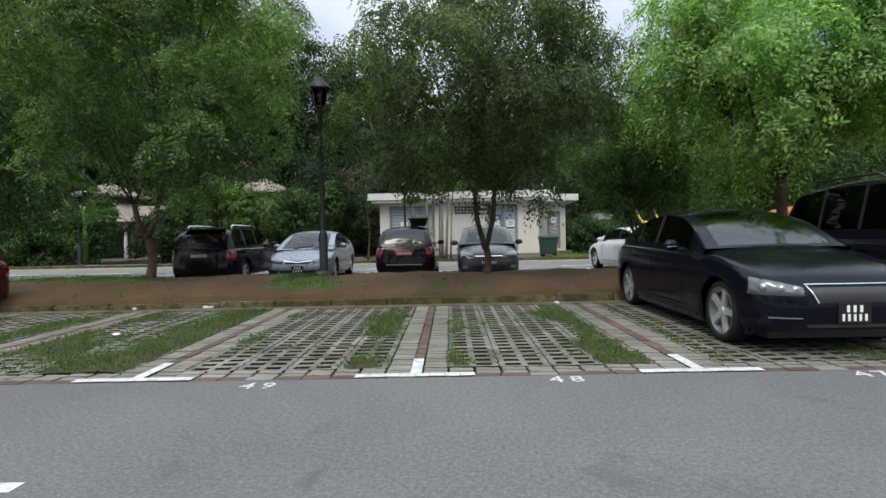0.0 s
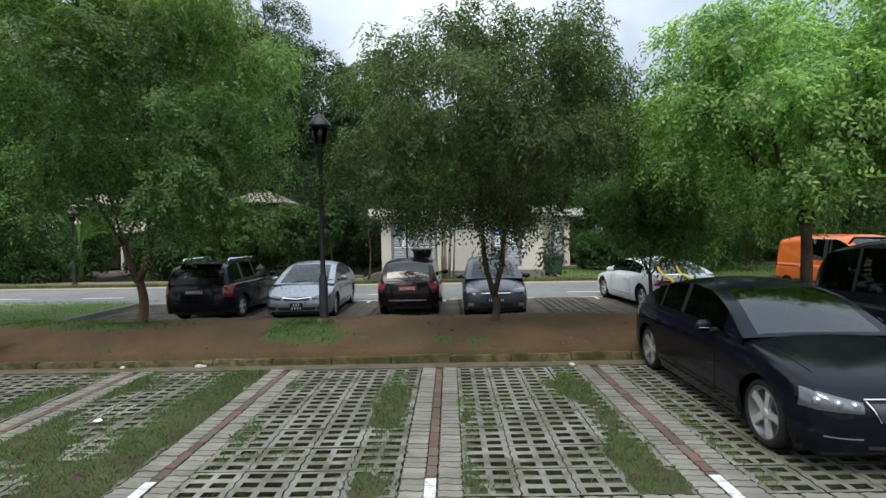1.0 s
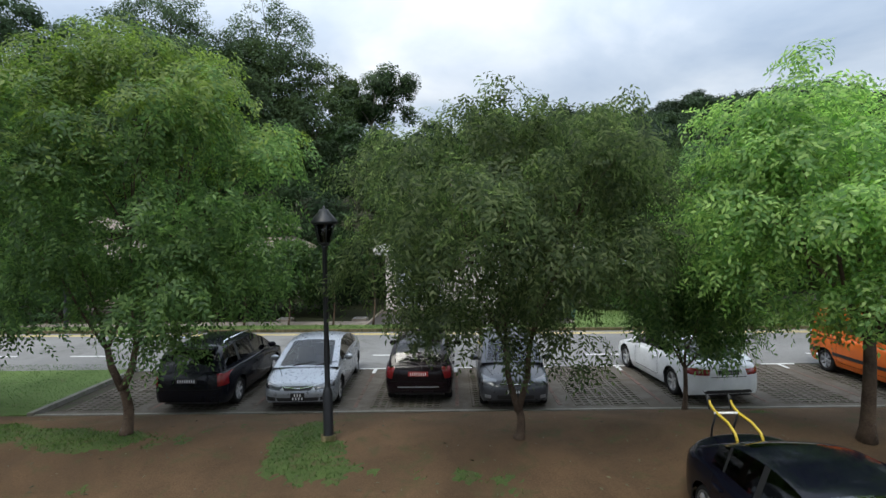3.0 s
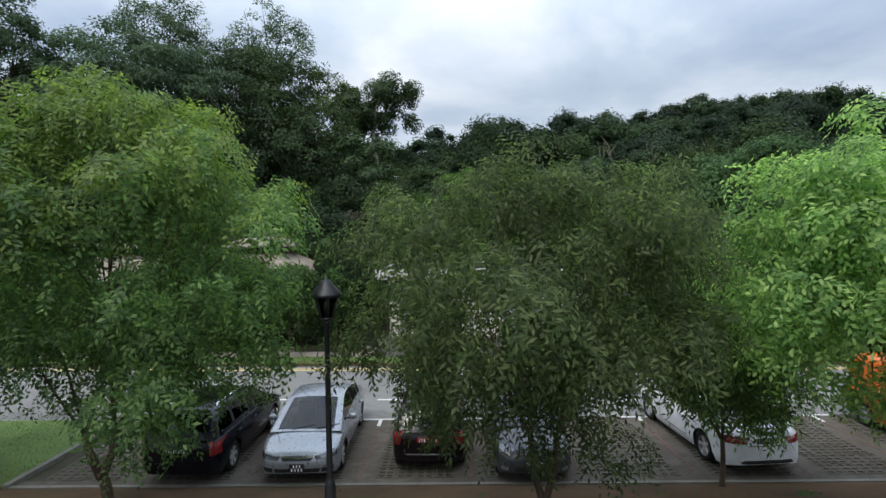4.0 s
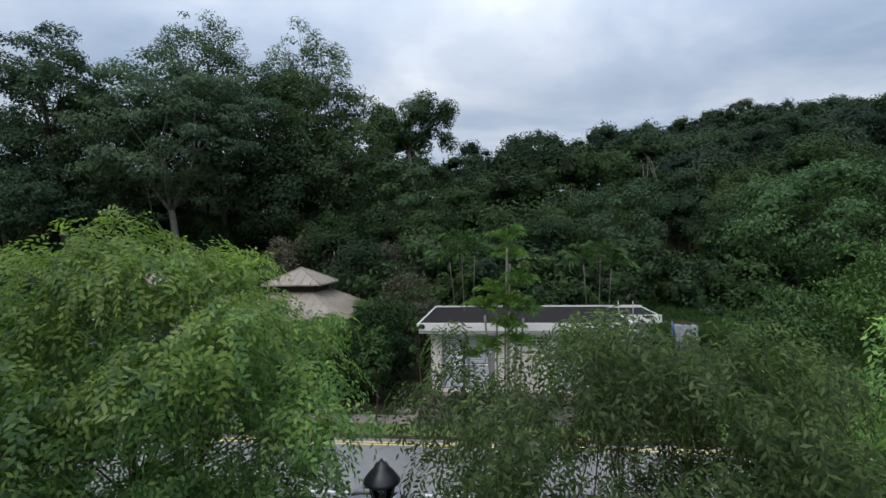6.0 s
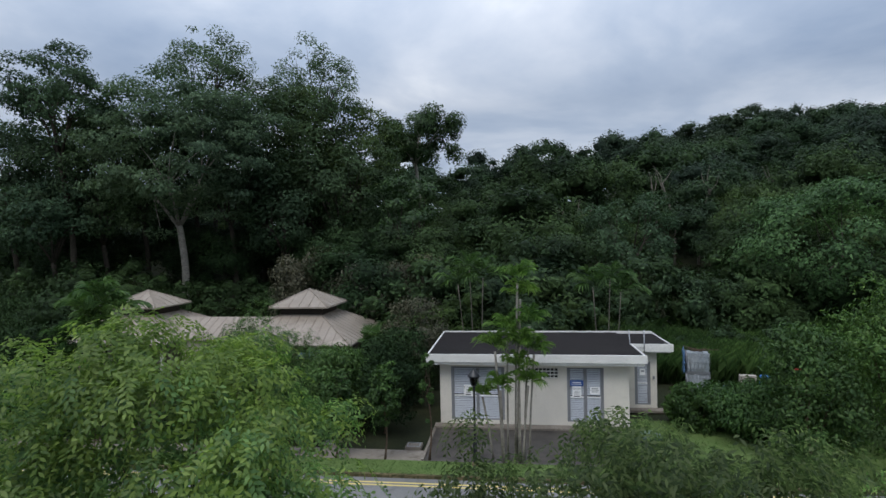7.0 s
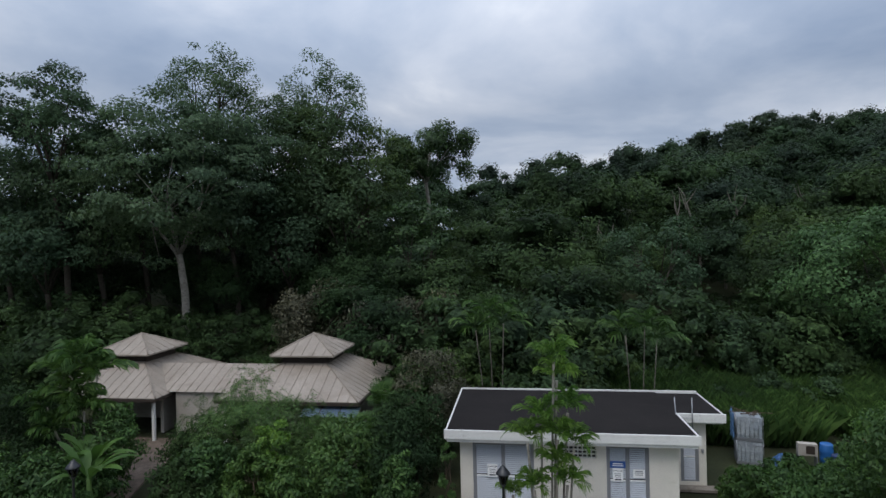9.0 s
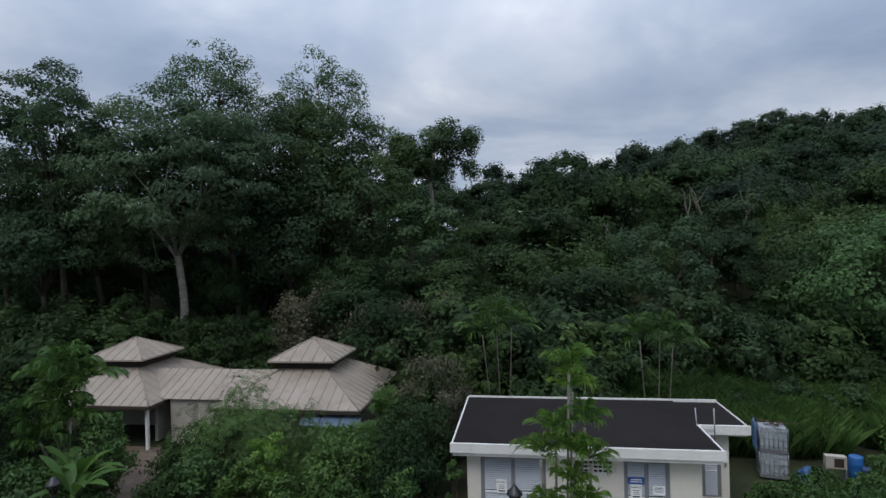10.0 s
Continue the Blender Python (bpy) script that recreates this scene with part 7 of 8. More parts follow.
for k in range(-5, 4):
    u = k * PITCH
    marking("trim_bay_mark", "worn white T-shaped bay marking on the pavers", [(u - 0.52 + 0.13 * i, u - 0.394 + 0.13 * i, -0.108 + 0.004 * (i % 3), -0.008) for i in range(8)] + [(u - 0.05, u + 0.05, -0.004, 0.2), (u - 0.048, u + 0.051, 0.206, 0.40), (u - 0.05, u + 0.048, 0.408, 0.53)], M["paint_white"], 0.012)
for k in range(-3, 7):
    u = k * PITCH
    marking("trim_bay_mark", "faded white T-shaped mark of the far bays", [(u - 0.5, u + 0.5, FAR - 0.11, FAR - 0.01), (u - 0.05, u + 0.05, FAR - 0.6, FAR - 0.11)], M["paint_white"], 0.012)
marking("trim_lane_mark", "white lane line in the car park lane", [(-9.0, -1.85, -2.06, -1.96)], M["paint_white"], 0.004)
marking("trim_road_mark", "white centre dashes on the far road", [(x, x + 1.6, 19.36, 19.48) for x in np.arange(-21.6, 24, 3.6)], M["paint_white"], 0.004, Matrix())
M["paint_yellow"] = rough_stuff("yellow_road_paint", (0.55, 0.42, 0.12), (0.62, 0.50, 0.18), 100, 2.0, 0.8, 0.3, 0.003, stain=(0.40, 0.36, 0.25), stain_at=(0.5, 0.7))
marking("trim_road_mark", "double yellow line along the far kerb", [(-60, 60, 23.14, 23.24), (-60, 60, 23.36, 23.46)], M["paint_yellow"], 0.004, Matrix())


def painted_number(text, u, v, size):
    cu = bpy.data.curves.new("bay_number", "FONT")
    cu.body, cu.size, cu.extrude, cu.align_x = text, size, 0.001, "CENTER"
    cu.resolution_u, cu.space_character = 2, 1.35
    ob = new("bay_number", cu)
    dg = bpy.context.evaluated_depsgraph_get()
    me = bpy.data.meshes.new_from_object(ob.evaluated_get(dg))
    bpy.data.objects.remove(ob)
    me.materials.append(M["paint_white"])
    o = new("trim_bay_number", me)
    o.matrix_world = BAY @ pose(u, v, 0.004) @ Matrix.Diagonal((1.05, 1.0, 1, 1))
    tagged(o, "white painted bay number on the asphalt", "road marking", kind="structure")


painted_number("49", -1.28, -0.37, 0.24)
painted_number("48", 1.26, -0.33, 0.24)
painted_number("47", 3.75, -0.33, 0.24)


# ---- street lamps ----
def street_lamp(x, y, z, h, label):
    t = tagged(new("street_lamp"), label, "street lamp", "lantern lamps")
    t.matrix_world = pose(x, y, z)
    bm = bmesh.new()
    lathe(bm, [(0.13, -0.1), (0.13, 0.05), (0.105, 0.07), (0.09, 0.14), (0.09, 0.85), (0.075, 0.9), (0.075, 0.93), (0.055, 0.96), (0.05, 1.0), (0.042, h - 0.75), (0.06, h - 0.73), (0.06, h - 0.70), (0.03, h - 0.68)], 16)
    part("post", bm, M["lamp_black"], t, "black tapered post")
    bm = bmesh.new()
    lathe(bm, [(0.05, -0.16), (0.14, -0.13), (0.14, 0.10), (0.05, 0.12)], 12)
    part("footing", bm, M["kerb"], t, "rough concrete footing")
    head = part("lantern_base", lathe(bmesh.new(), [(0.05, h - 0.70), (0.10, h - 0.66), (0.115, h - 0.64), (0.05, h - 0.63)], 12), M["lamp_black"], t)
    for k in range(6):
        a = math.pi * k / 3
        part("rib", tube(bmesh.new(), ((0.105 * math.cos(a), 0.105 * math.sin(a), h - 0.64), (0.19 * math.cos(a), 0.19 * math.sin(a), h - 0.30)), (0.011, 0.011), 5), M["lamp_black"], head)
    part("glass", lathe(bmesh.new(), [(0.095, h - 0.63), (0.175, h - 0.31), (0.17, h - 0.31), (0.09, h - 0.62)], 6), M["lamp_glass"], t, "yellowed lantern glass")
    part("cap", lathe(bmesh.new(), [(0.20, h - 0.31), (0.255, h - 0.29), (0.24, h - 0.25), (0.17, h - 0.16), (0.11, h - 0.10), (0.08, h - 0.04), (0.03, h - 0.03), (0.025, h), (0.004, h + 0.03)], 18), M["lamp_black"], t, "black domed lantern cap")


M["lamp_glass"] = thin_glass("lantern_glass", (0.55, 0.50, 0.38), 1.45)
street_lamp(-2.83, 10.92, island_z(-2.83, 10.92), 4.22, "black lantern street lamp on the earth island")
street_lamp(-2.8, 25.1, 0.05, 3.85, "black lantern street lamp on the verge by the forecourt")
street_lamp(-18.7, 24.6, 0.05, 3.7, "black lantern street lamp on the verge by the footpath")


# ---- things round the small building ----
M["bin_lid"] = rough_stuff("faded_lid", (0.09, 0.13, 0.105), (0.14, 0.185, 0.15), 40, 2.0, 0.6, 0.2, 0.002)


def wheelie_bin(x, y, turn):
    g = material("bin_green", (0.03, 0.062, 0.045), 0.6)[0]
    b = tagged(new("wheelie_bin"), "dark green plastic wheelie bin with a pale lid beside the forecourt", "bin")
    b.matrix_world = pose(x, y, 0.045, 0, 0, turn) @ Matrix.Diagonal((0.8, 0.8, 0.95, 1))
    bm = bmesh.new()
    lo = [bm.verts.new(p) for p in ((-0.42, -0.30, 0.14), (0.42, -0.30, 0.14), (0.42, 0.30, 0.14), (-0.42, 0.30, 0.14))]
    hi = [bm.verts.new(p) for p in ((-0.52, -0.38, 0.98), (0.52, -0.38, 0.98), (0.52, 0.40, 0.98), (-0.52, 0.40, 0.98))]
    bm.faces.new(lo[::-1]); bm.faces.new(hi)
    for i in range(4):
        bm.faces.new((lo[i], lo[(i + 1) % 4], hi[(i + 1) % 4], hi[i]))
    bmesh.ops.bevel(bm, geom=bm.edges[:], offset=0.03, segments=2, affect="EDGES")
    part("tub", bm, g, b)
    part("rim", boxes((-0.56, 0.56, -0.42, 0.44, 0.95, 1.0), bevel=0.012), g, b)
    part("lid", boxes((-0.55, 0.55, -0.43, 0.43, 1.0, 1.07), (-0.48, 0.48, -0.34, 0.36, 1.07, 1.11), bevel=0.02), M["bin_lid"], b, "closed faded green lid")
    for sx in (-0.36, 0.36):
        for sy in (-0.24, 0.24):
            bm = bmesh.new()
            lathe(bm, [(0.02, -0.03), (0.075, -0.03), (0.08, 0), (0.075, 0.03), (0.02, 0.03)], 14)
            bmesh.ops.transform(bm, matrix=pose(sx, sy, 0.08, 90), verts=bm.verts[:])
            part("castor", bm, M["tyre"], b)


wheelie_bin(4.2, 26.25, 8)


def notice(x, z, w, h, y, rows, blue=False, label="white printed danger notice on the louvred door"):
    n = tagged(new("notice_board"), label, "sign", "door notices")
    n.matrix_world = pose(x, y, z)
    part("board", boxes((-w / 2, w / 2, -0.008, 0, -h / 2, h / 2)), M["sign_blue"] if blue else M["sign_white"], n)
    for (zz, ww, hh, mat) in rows:
        part("text_bar", boxes((-ww / 2, ww / 2, -0.011, -0.0085, zz - hh / 2, zz + hh / 2)), mat, n)
    return n


def lettering(text, x, y, z, size, mat, parent):
    cu = bpy.data.curves.new("lettering", "FONT")
    cu.body, cu.size, cu.extrude, cu.align_x, cu.resolution_u = text, size, 0.001, "CENTER", 2
    ob = new("lettering", cu)
    dg = bpy.context.evaluated_depsgraph_get()
    me = bpy.data.meshes.new_from_object(ob.evaluated_get(dg))
    bpy.data.objects.remove(ob)
    me.materials.append(mat)
    o = new("lettering", me)
    o.parent = parent
    o.matrix_basis = pose(x, y, z, 90)


ink = M["sign_ink"]
BARS = [(0.05, 0.26, 0.018, ink), (-0.02, 0.22, 0.018, ink), (-0.09, 0.24, 0.018, ink), (-0.19, 0.26, 0.05, ink)]
n1 = notice(-3.42, 1.72, 0.42, 0.56, 29.815, BARS)
lettering("DANGER", 0, -0.0115, 0.14, 0.095, ink, n1)
n2 = notice(1.78, 1.72, 0.42, 0.56, 29.815, BARS)
lettering("DANGER", 0, -0.0115, 0.14, 0.095, ink, n2)
notice(1.78, 2.16, 0.62, 0.28, 29.805, [(0.03, 0.4, 0.035, M["sign_white"]), (-0.05, 0.46, 0.03, M["sign_white"])], True, "blue notice with white lines above the danger notice")
notice(2.62, 1.80, 0.46, 0.36, 29.815, [(0.10, 0.3, 0.03, ink), (0.03, 0.36, 0.025, ink), (-0.05, 0.32, 0.025, ink)], False, "white printed notice on the louvred door")
notice(5.53, 2.0, 0.28, 0.34, 32.815, [(0.05, 0.16, 0.1, M["metal_grey"])], False, "small pale notice on the annex door")
wb = tagged(new("wall_box"), "small dark electrical box on the annex wall", "electrical box")
part("casing", boxes((6.03, 6.13, 32.72, 32.8, 1.65, 1.8), bevel=0.008), M["frame_grey"], wb)


def roof_ladder():
    l = tagged(new("roof_ladder"), "grey steel cat ladder rails standing above the roof edge", "ladder")
    for x, lean in ((4.85, -0.1), (5.5, 0.0)):
        part("rail", tube(bmesh.new(), ((x, 32.2, 2.7), (x + lean, 32.25, 4.3)), (0.026, 0.026), 6), M["metal_grey"], l)
    for z in (2.9, 3.15, 3.4):
        part("rung", tube(bmesh.new(), ((4.84, 32.2, z), (5.5, 32.2, z)), (0.012, 0.012), 6), M["metal_grey"], l)


roof_ladder()


def tank_cage(x, y):
    """Two stacked caged bulk containers with debris on top."""
    white = rough_stuff("tote_plastic", (0.26, 0.30, 0.33), (0.36, 0.39, 0.41), 20, 1.5, 0.5, 0.1, 0.002, stain=(0.20, 0.22, 0.21))
    blue = material("blue_sheet", (0.10, 0.19, 0.34), 0.5)[0]
    for k in range(2):
        t = tagged(new("bulk_container"), "white caged plastic bulk container stacked beside the annex", "container", "stacked containers")
        t.matrix_world = pose(x, y, 0.05 + k * 1.22, 0, 0, -14)
        part("pallet", boxes((-0.6, 0.6, -0.5, 0.5, 0, 0.03), (-0.6, 0.6, -0.5, -0.4, 0.03, 0.12), (-0.6, 0.6, 0.4, 0.5, 0.03, 0.12), (-0.6, 0.6, -0.06, 0.06, 0.03, 0.12)), M["metal_grey"], t)
        part("tank", boxes((-0.56, 0.56, -0.46, 0.46, 0.125, 1.16), bevel=0.05), white, t)
        for i in range(7):
            xx = -0.59 + i * 1.18 / 6
            part("bar", tube(bmesh.new(), ((xx, -0.49, 0.1), (xx, -0.49, 1.18)), (0.012, 0.012), 5), M["metal_grey"], t)
        for zz in (0.3, 0.65, 1.0, 1.18):
            part("bar", tube(bmesh.new(), ((-0.6, 0.49, zz), (-0.6, -0.49, zz), (0.6, -0.49, zz), (0.6, 0.49, zz)), (0.012,) * 4, 5), M["metal_grey"], t)
        for i in range(5):
            yy = -0.49 + i * 0.98 / 4
            part("bar", tube(bmesh.new(), ((-0.6, yy, 0.1), (-0.6, yy, 1.18)), (0.012, 0.012), 5), M["metal_grey"], t)
    s = tagged(new("tarpaulin"), "crumpled faded blue tarpaulin hanging on the stacked containers", "tarpaulin")
    rng2 = np.random.default_rng(77)
    n = 14
    g = np.array([[(-0.72 - 0.05 * math.sin(i * 1.3), -0.55 + 1.1 * i / (n - 1), 2.55 - 1.3 * j / (n - 1) + 0.06 * math.sin(i * 2.1 + j)) for j in range(n)] for i in range(n)])
    g = g + rng2.normal(0, 0.025, g.shape)
    idx = np.arange(n * n).reshape(n, n)
    q = np.stack([idx[:-1, :-1], idx[1:, :-1], idx[1:, 1:], idx[:-1, 1:]], -1).reshape(-1, 4)
    sheet_ob = new("sheet", array_mesh("sheet", g.reshape(-1, 3), q, blue, True))
    sheet_ob.parent = s
    mod = sheet_ob.modifiers.new("thick", "SOLIDIFY"); mod.thickness = 0.012
    s.matrix_world = pose(x, y, 0, 0, 0, -14)
    d = tagged(new("debris_pile"), "pile of dry branches and sacks on the containers", "debris", kind="stuff")
    for i in range(16):
        p = Vector((rng2.uniform(-0.5, 0.5), rng2.uniform(-0.4, 0.4), 2.5 + rng2.uniform(0, 0.12)))
        v = Vector((rng2.normal(0, 0.4), rng2.normal(0, 0.3), rng2.uniform(0, 0.12)))
        part("stick", tube(bmesh.new(), (p - v, p + v), (0.02, 0.012), 5), M["bark"], d)
    d.matrix_world = pose(x, y, 0, 0, 0, -14)


tank_cage(9.35, 36.0)


def tarp_heap(x, y):
    h = tagged(new("tarpaulin"), "crumpled bright blue tarpaulin heaped beside the containers", "tarpaulin")
    h.matrix_world = pose(x, y, 0) @ Matrix.Diagonal((0.75, 0.75, 0.9, 1))
    n = 18
    bm = bmesh.new()
    bmesh.ops.create_grid(bm, x_segments=n, y_segments=n, size=0.6)
    for w in bm.verts:
        r = min(1.0, w.co.length / 0.75)
        w.co.z = 0.05 + 0.62 * (1 - r * r) + 0.16 * noise.noise(w.co * 4.5) + 0.07 * noise.noise(w.co * 13)
        w.co.z = max(0.02, w.co.z)
    bmesh.ops.solidify(bm, geom=bm.faces[:], thickness=0.012)
    part("sheet", bm, material("blue_tarp", (0.028, 0.085, 0.22), 0.5)[0], h)


tarp_heap(10.75, 35.6)


def condenser(x, y, z):
    t = tagged(new("air_conditioner"), "cream air-conditioner condenser on a low stand", "air conditioner")
    t.matrix_world = pose(x, y, z, 0, 0, -10) @ Matrix.Diagonal((0.85, 0.85, 0.9, 1))
    part("casing", boxes((-0.5, 0.5, -0.2, 0.2, 0.7, 1.35), bevel=0.02), M["cream_shaded"], t)
    part("fan_grille", boxes((-0.1, 0.35, -0.215, -0.2, 0.8, 1.25)), M["louvre_dark"], t, "dark fan opening")
    for sx in (-0.45, 0.45):
        part("leg", boxes((sx - 0.03, sx + 0.03, -0.2, 0.2, 0, 0.7)), M["metal_grey"], t)


condenser(11.9, 35.6, 0)


def barrel(x, y, z, mat, label, r=0.28, h=0.85, lying=False):
    t = tagged(new("barrel"), label, "barrel")
    t.matrix_world = pose(x, y, z + (r if lying else 0), 90 if lying else 0, 0, 60 if lying else 0)
    bm = bmesh.new()
    lathe(bm, [(r * 0.9, 0), (r * 0.97, 0.03), (r, h * 0.3), (r * 1.03, h * 0.33), (r, h * 0.36), (r, h * 0.64), (r * 1.03, h * 0.67), (r, h * 0.7), (r * 0.96, h - 0.04), (r * 0.88, h), (0.03, h - 0.01)], 20)
    part("drum", bm, mat, t)


blue_plastic = material("blue_plastic", (0.022, 0.11, 0.32), 0.45)[0]
barrel(12.9, 35.8, 0.02, blue_plastic, "bright blue plastic drum beside the condenser", 0.3, 1.12)
barrel(13.0, 35.0, 0.02, material("drum_navy", (0.02, 0.04, 0.12), 0.5)[0], "dark blue drum behind the bushes", 0.3, 0.85)
red = tagged(new("extinguisher_box"), "red metal box on a post among the bushes", "box")
part("casing", boxes((13.6, 13.95, 34.0, 34.2, 1.3, 1.95), bevel=0.02), material("red_box", (0.30, 0.02, 0.02), 0.5)[0], red)
part("post", boxes((13.74, 13.81, 34.07, 34.13, 0, 1.3)), M["metal_grey"], red)


def drain_cover(x, y, label, mat):
    d = tagged(new("drain_box"), label, "drain")
    part("box", boxes((x - 0.35, x + 0.35, y - 0.3, y + 0.3, -0.05, 0.14), bevel=0.015), mat, d)
    part("frame", boxes((x - 0.28, x + 0.28, y - 0.23, y - 0.2, 0.14, 0.165), (x - 0.28, x + 0.28, y + 0.2, y + 0.23, 0.14, 0.165), (x - 0.28, x - 0.25, y - 0.2, y + 0.2, 0.14, 0.165), (x + 0.25, x + 0.28, y - 0.2, y + 0.2, 0.14, 0.165)), M["metal_grey"], d)


drain_cover(-9.3, 26.8, "grey concrete drain box behind the footpath", M["path"])
drain_cover(-5.6, 26.8, "grey concrete drain box at the end of the footpath", M["path"])
tagged(part("kerb_forecourt", boxes((4.3, 4.42, 25.4, 32.0, -0.05, 0.1), (-5.07, -4.95, 25.4, 29.2, -0.05, 0.09)), M["path"]), "concrete edging along the forecourt", "kerb", kind="structure")
# concrete path to the pavilion
slab("path_pavilion", "brownish concrete path into the pavilion", M["path_brown"], [(-21.8, 26.45), (-19.4, 26.45), (-21.2, 32.2), (-21.6, 36.8), (-26.5, 36.8), (-25.0, 33.4)], -0.2, 0.03, "path")
# glazed lean-to of the pavilion
lt = tagged(new("awning"), "blue-grey glazed awning under the pavilion eaves", "awning")
bm = bmesh.new()
box(bm, -14.6, -11.2, -0.9, 0, -0.02, 0.0, pose(0, 36.3, 2.35, 24))
part("pane", bm, material("awning_glass", (0.10, 0.14, 0.20), 0.15)[0], lt)
for x in (-14.6, -13.5, -12.35, -11.2):
    bm = bmesh.new()
    box(bm, x - 0.03, x + 0.03, -0.9, 0, 0.0, 0.03, pose(0, 36.3, 2.35, 24))
    part("bar", bm, M["louvre_dark"], lt)
for x in (-14.4, -11.4):
    part("post", boxes((x - 0.04, x + 0.04, 35.45, 35.53, 0, 1.97)), M["louvre_dark"], lt)

# ---- small things on the island and bays ----
rng = np.random.default_rng(31)


def stones(u, v, n, mat, label, r=0.05):
    for i in range(n):
        bm = bmesh.new()
        bmesh.ops.create_icosphere(bm, subdivisions=2, radius=r * rng.uniform(0.6, 1.2))
        for w in bm.verts:
            w.co = w.co * (1 + 0.25 * noise.noise(w.co * 18 + Vector((i, 0, 0))))
            w.co.z *= 0.6
        p = BAY @ Vector((u + rng.normal(0, 0.18), v + rng.normal(0, 0.03), 0))
        o = part("stone", bm, mat)
        o.matrix_world = pose(p.x, p.y, 0.02)
        tagged(o, label, "stone", "stones by the kerb")


pale_stone = rough_stuff("pale_stone", (0.42, 0.40, 0.36), (0.52, 0.50, 0.46), 40, 3, 0.9, 0.4, 0.004)
stones(-4.05, DEEP - 0.1, 3, pale_stone, "pale broken stone lying against the kerb", 0.055)
stones(-5.6, DEEP - 0.12, 1, pale_stone, "pale broken stone lying against the kerb", 0.05)
stones(2.0, DEEP - 0.35, 1, pale_stone, "pale pebble lying on the grass pavers", 0.05)
paper = tagged(new("litter"), "scrap of white paper lying on the grass pavers", "litter")
bm = bmesh.new()
bmesh.ops.create_grid(bm, x_segments=5, y_segments=4, size=0.042)
for w in bm.verts:
    w.co.z = 0.02 * noise.noise(w.co * 30) + 0.025
part("sheet", bm, M["sign_white"], paper)
pp = BAY @ Vector((-3.95, 2.05, 0))
paper.matrix_world = pose(pp.x, pp.y, 0.01, 4, 6, 20)


# grass: blades as single quads
def blades(name, label, pts, h, w, mat, seed, category="grass"):
    rng = np.random.default_rng(seed)
    n = len(pts)
    a = rng.uniform(0, 6.283, n)
    s = np.stack([np.cos(a), np.sin(a), np.zeros(n)], -1)
    b = rng.uniform(0, 6.283, n)
    lean = np.stack([np.cos(b), np.sin(b), np.zeros(n)], -1) * rng.uniform(0.1, 0.9, (n, 1))
    H = h * rng.uniform(0.5, 1.3, (n, 1))
    W = w * rng.uniform(0.7, 1.3, (n, 1))
    up = np.array([0, 0, 1.0])
    v = np.stack([pts - s * W, pts + s * W, pts + lean * H * 0.35 + up * H * 0.6 + s * W * 0.7, pts + lean * H + up * H * 0.95], 1).reshape(-1, 3)
    o = new(name, array_mesh(name, v, np.arange(4 * n).reshape(-1, 4), mat))
    return tagged(o, label, category, kind="stuff")


def on_bay(u, v, z):
    m = np.array(BAY)
    p = np.stack([u, v, z, np.ones_like(u)], -1) @ m.T
    return p[:, :3]


def field(u, v, f, seed):
    return np.array([noise.noise(Vector((a * f, b * f, seed))) for a, b in zip(u, v)])


# turf and washed-in soil over the grass blocks
def turf(u, v):
    """How overgrown a spot of the bays is: bands along the bay sides, a buried bay, random patches."""
    k = np.floor(u / PITCH)
    w = u - k * PITCH
    f = np.array([noise.noise(Vector((a * 0.9, b * 0.9, 3.0))) * 0.5 + noise.noise(Vector((a * 3.1, b * 3.1, 5.0))) * 0.32 for a, b in zip(u, v)])
    band = 0.72 * np.exp(-((w - 1.90) / 0.26) ** 2) + 0.30 * np.exp(-((w - 0.36) / 0.2) ** 2)
    f = f + band + 0.34 * (k == -2) + 0.12 * (k < -2) - 0.16 - 0.25 * smooth_step(3.4, 4.4, v)
    return np.where((w > 0.27) & (w < 2.19), f, -1.0)


su, sv = np.arange(-12.3, 4.42, 0.055), np.arange(0.22, 4.36, 0.055)
U, V = np.meshgrid(su, sv)
g = turf(U.ravel(), V.ravel()).reshape(U.shape)
cover = np.clip(-0.030 + 0.085 * g, -0.048, np.where(np.floor(U / PITCH) == -2, 0.012, 0.006)) + np.random.default_rng(6).normal(0, 0.003, g.shape)
i = (np.arange(len(sv) - 1)[:, None] * len(su) + np.arange(len(su) - 1)[None]).ravel()
wash = new("ground_wash", array_mesh("ground_wash", np.stack([U, V, cover], -1).reshape(-1, 3), np.stack([i, i + 1, i + len(su) + 1, i + len(su)], -1), M["wash"], True))
wash.matrix_world = BAY
tagged(wash, "brown soil and moss washed over the grass pavers", "soil", kind="structure")
n = 230000
u, v = rng.uniform(-9.8, 4.4, n), rng.uniform(0.24, 4.34, n)
dens = turf(u, v)
keep = rng.random(n) < np.clip((dens + 0.13) * 0.7, 0.0, 0.36)
u, v, dens = u[keep], v[keep], dens[keep]
blades("grass_tufts", "short green grass growing through the paver holes", on_bay(u, v, np.clip(-0.030 + 0.085 * dens, -0.045, 0.0)), 0.048, 0.0034, M["grass"], 41)
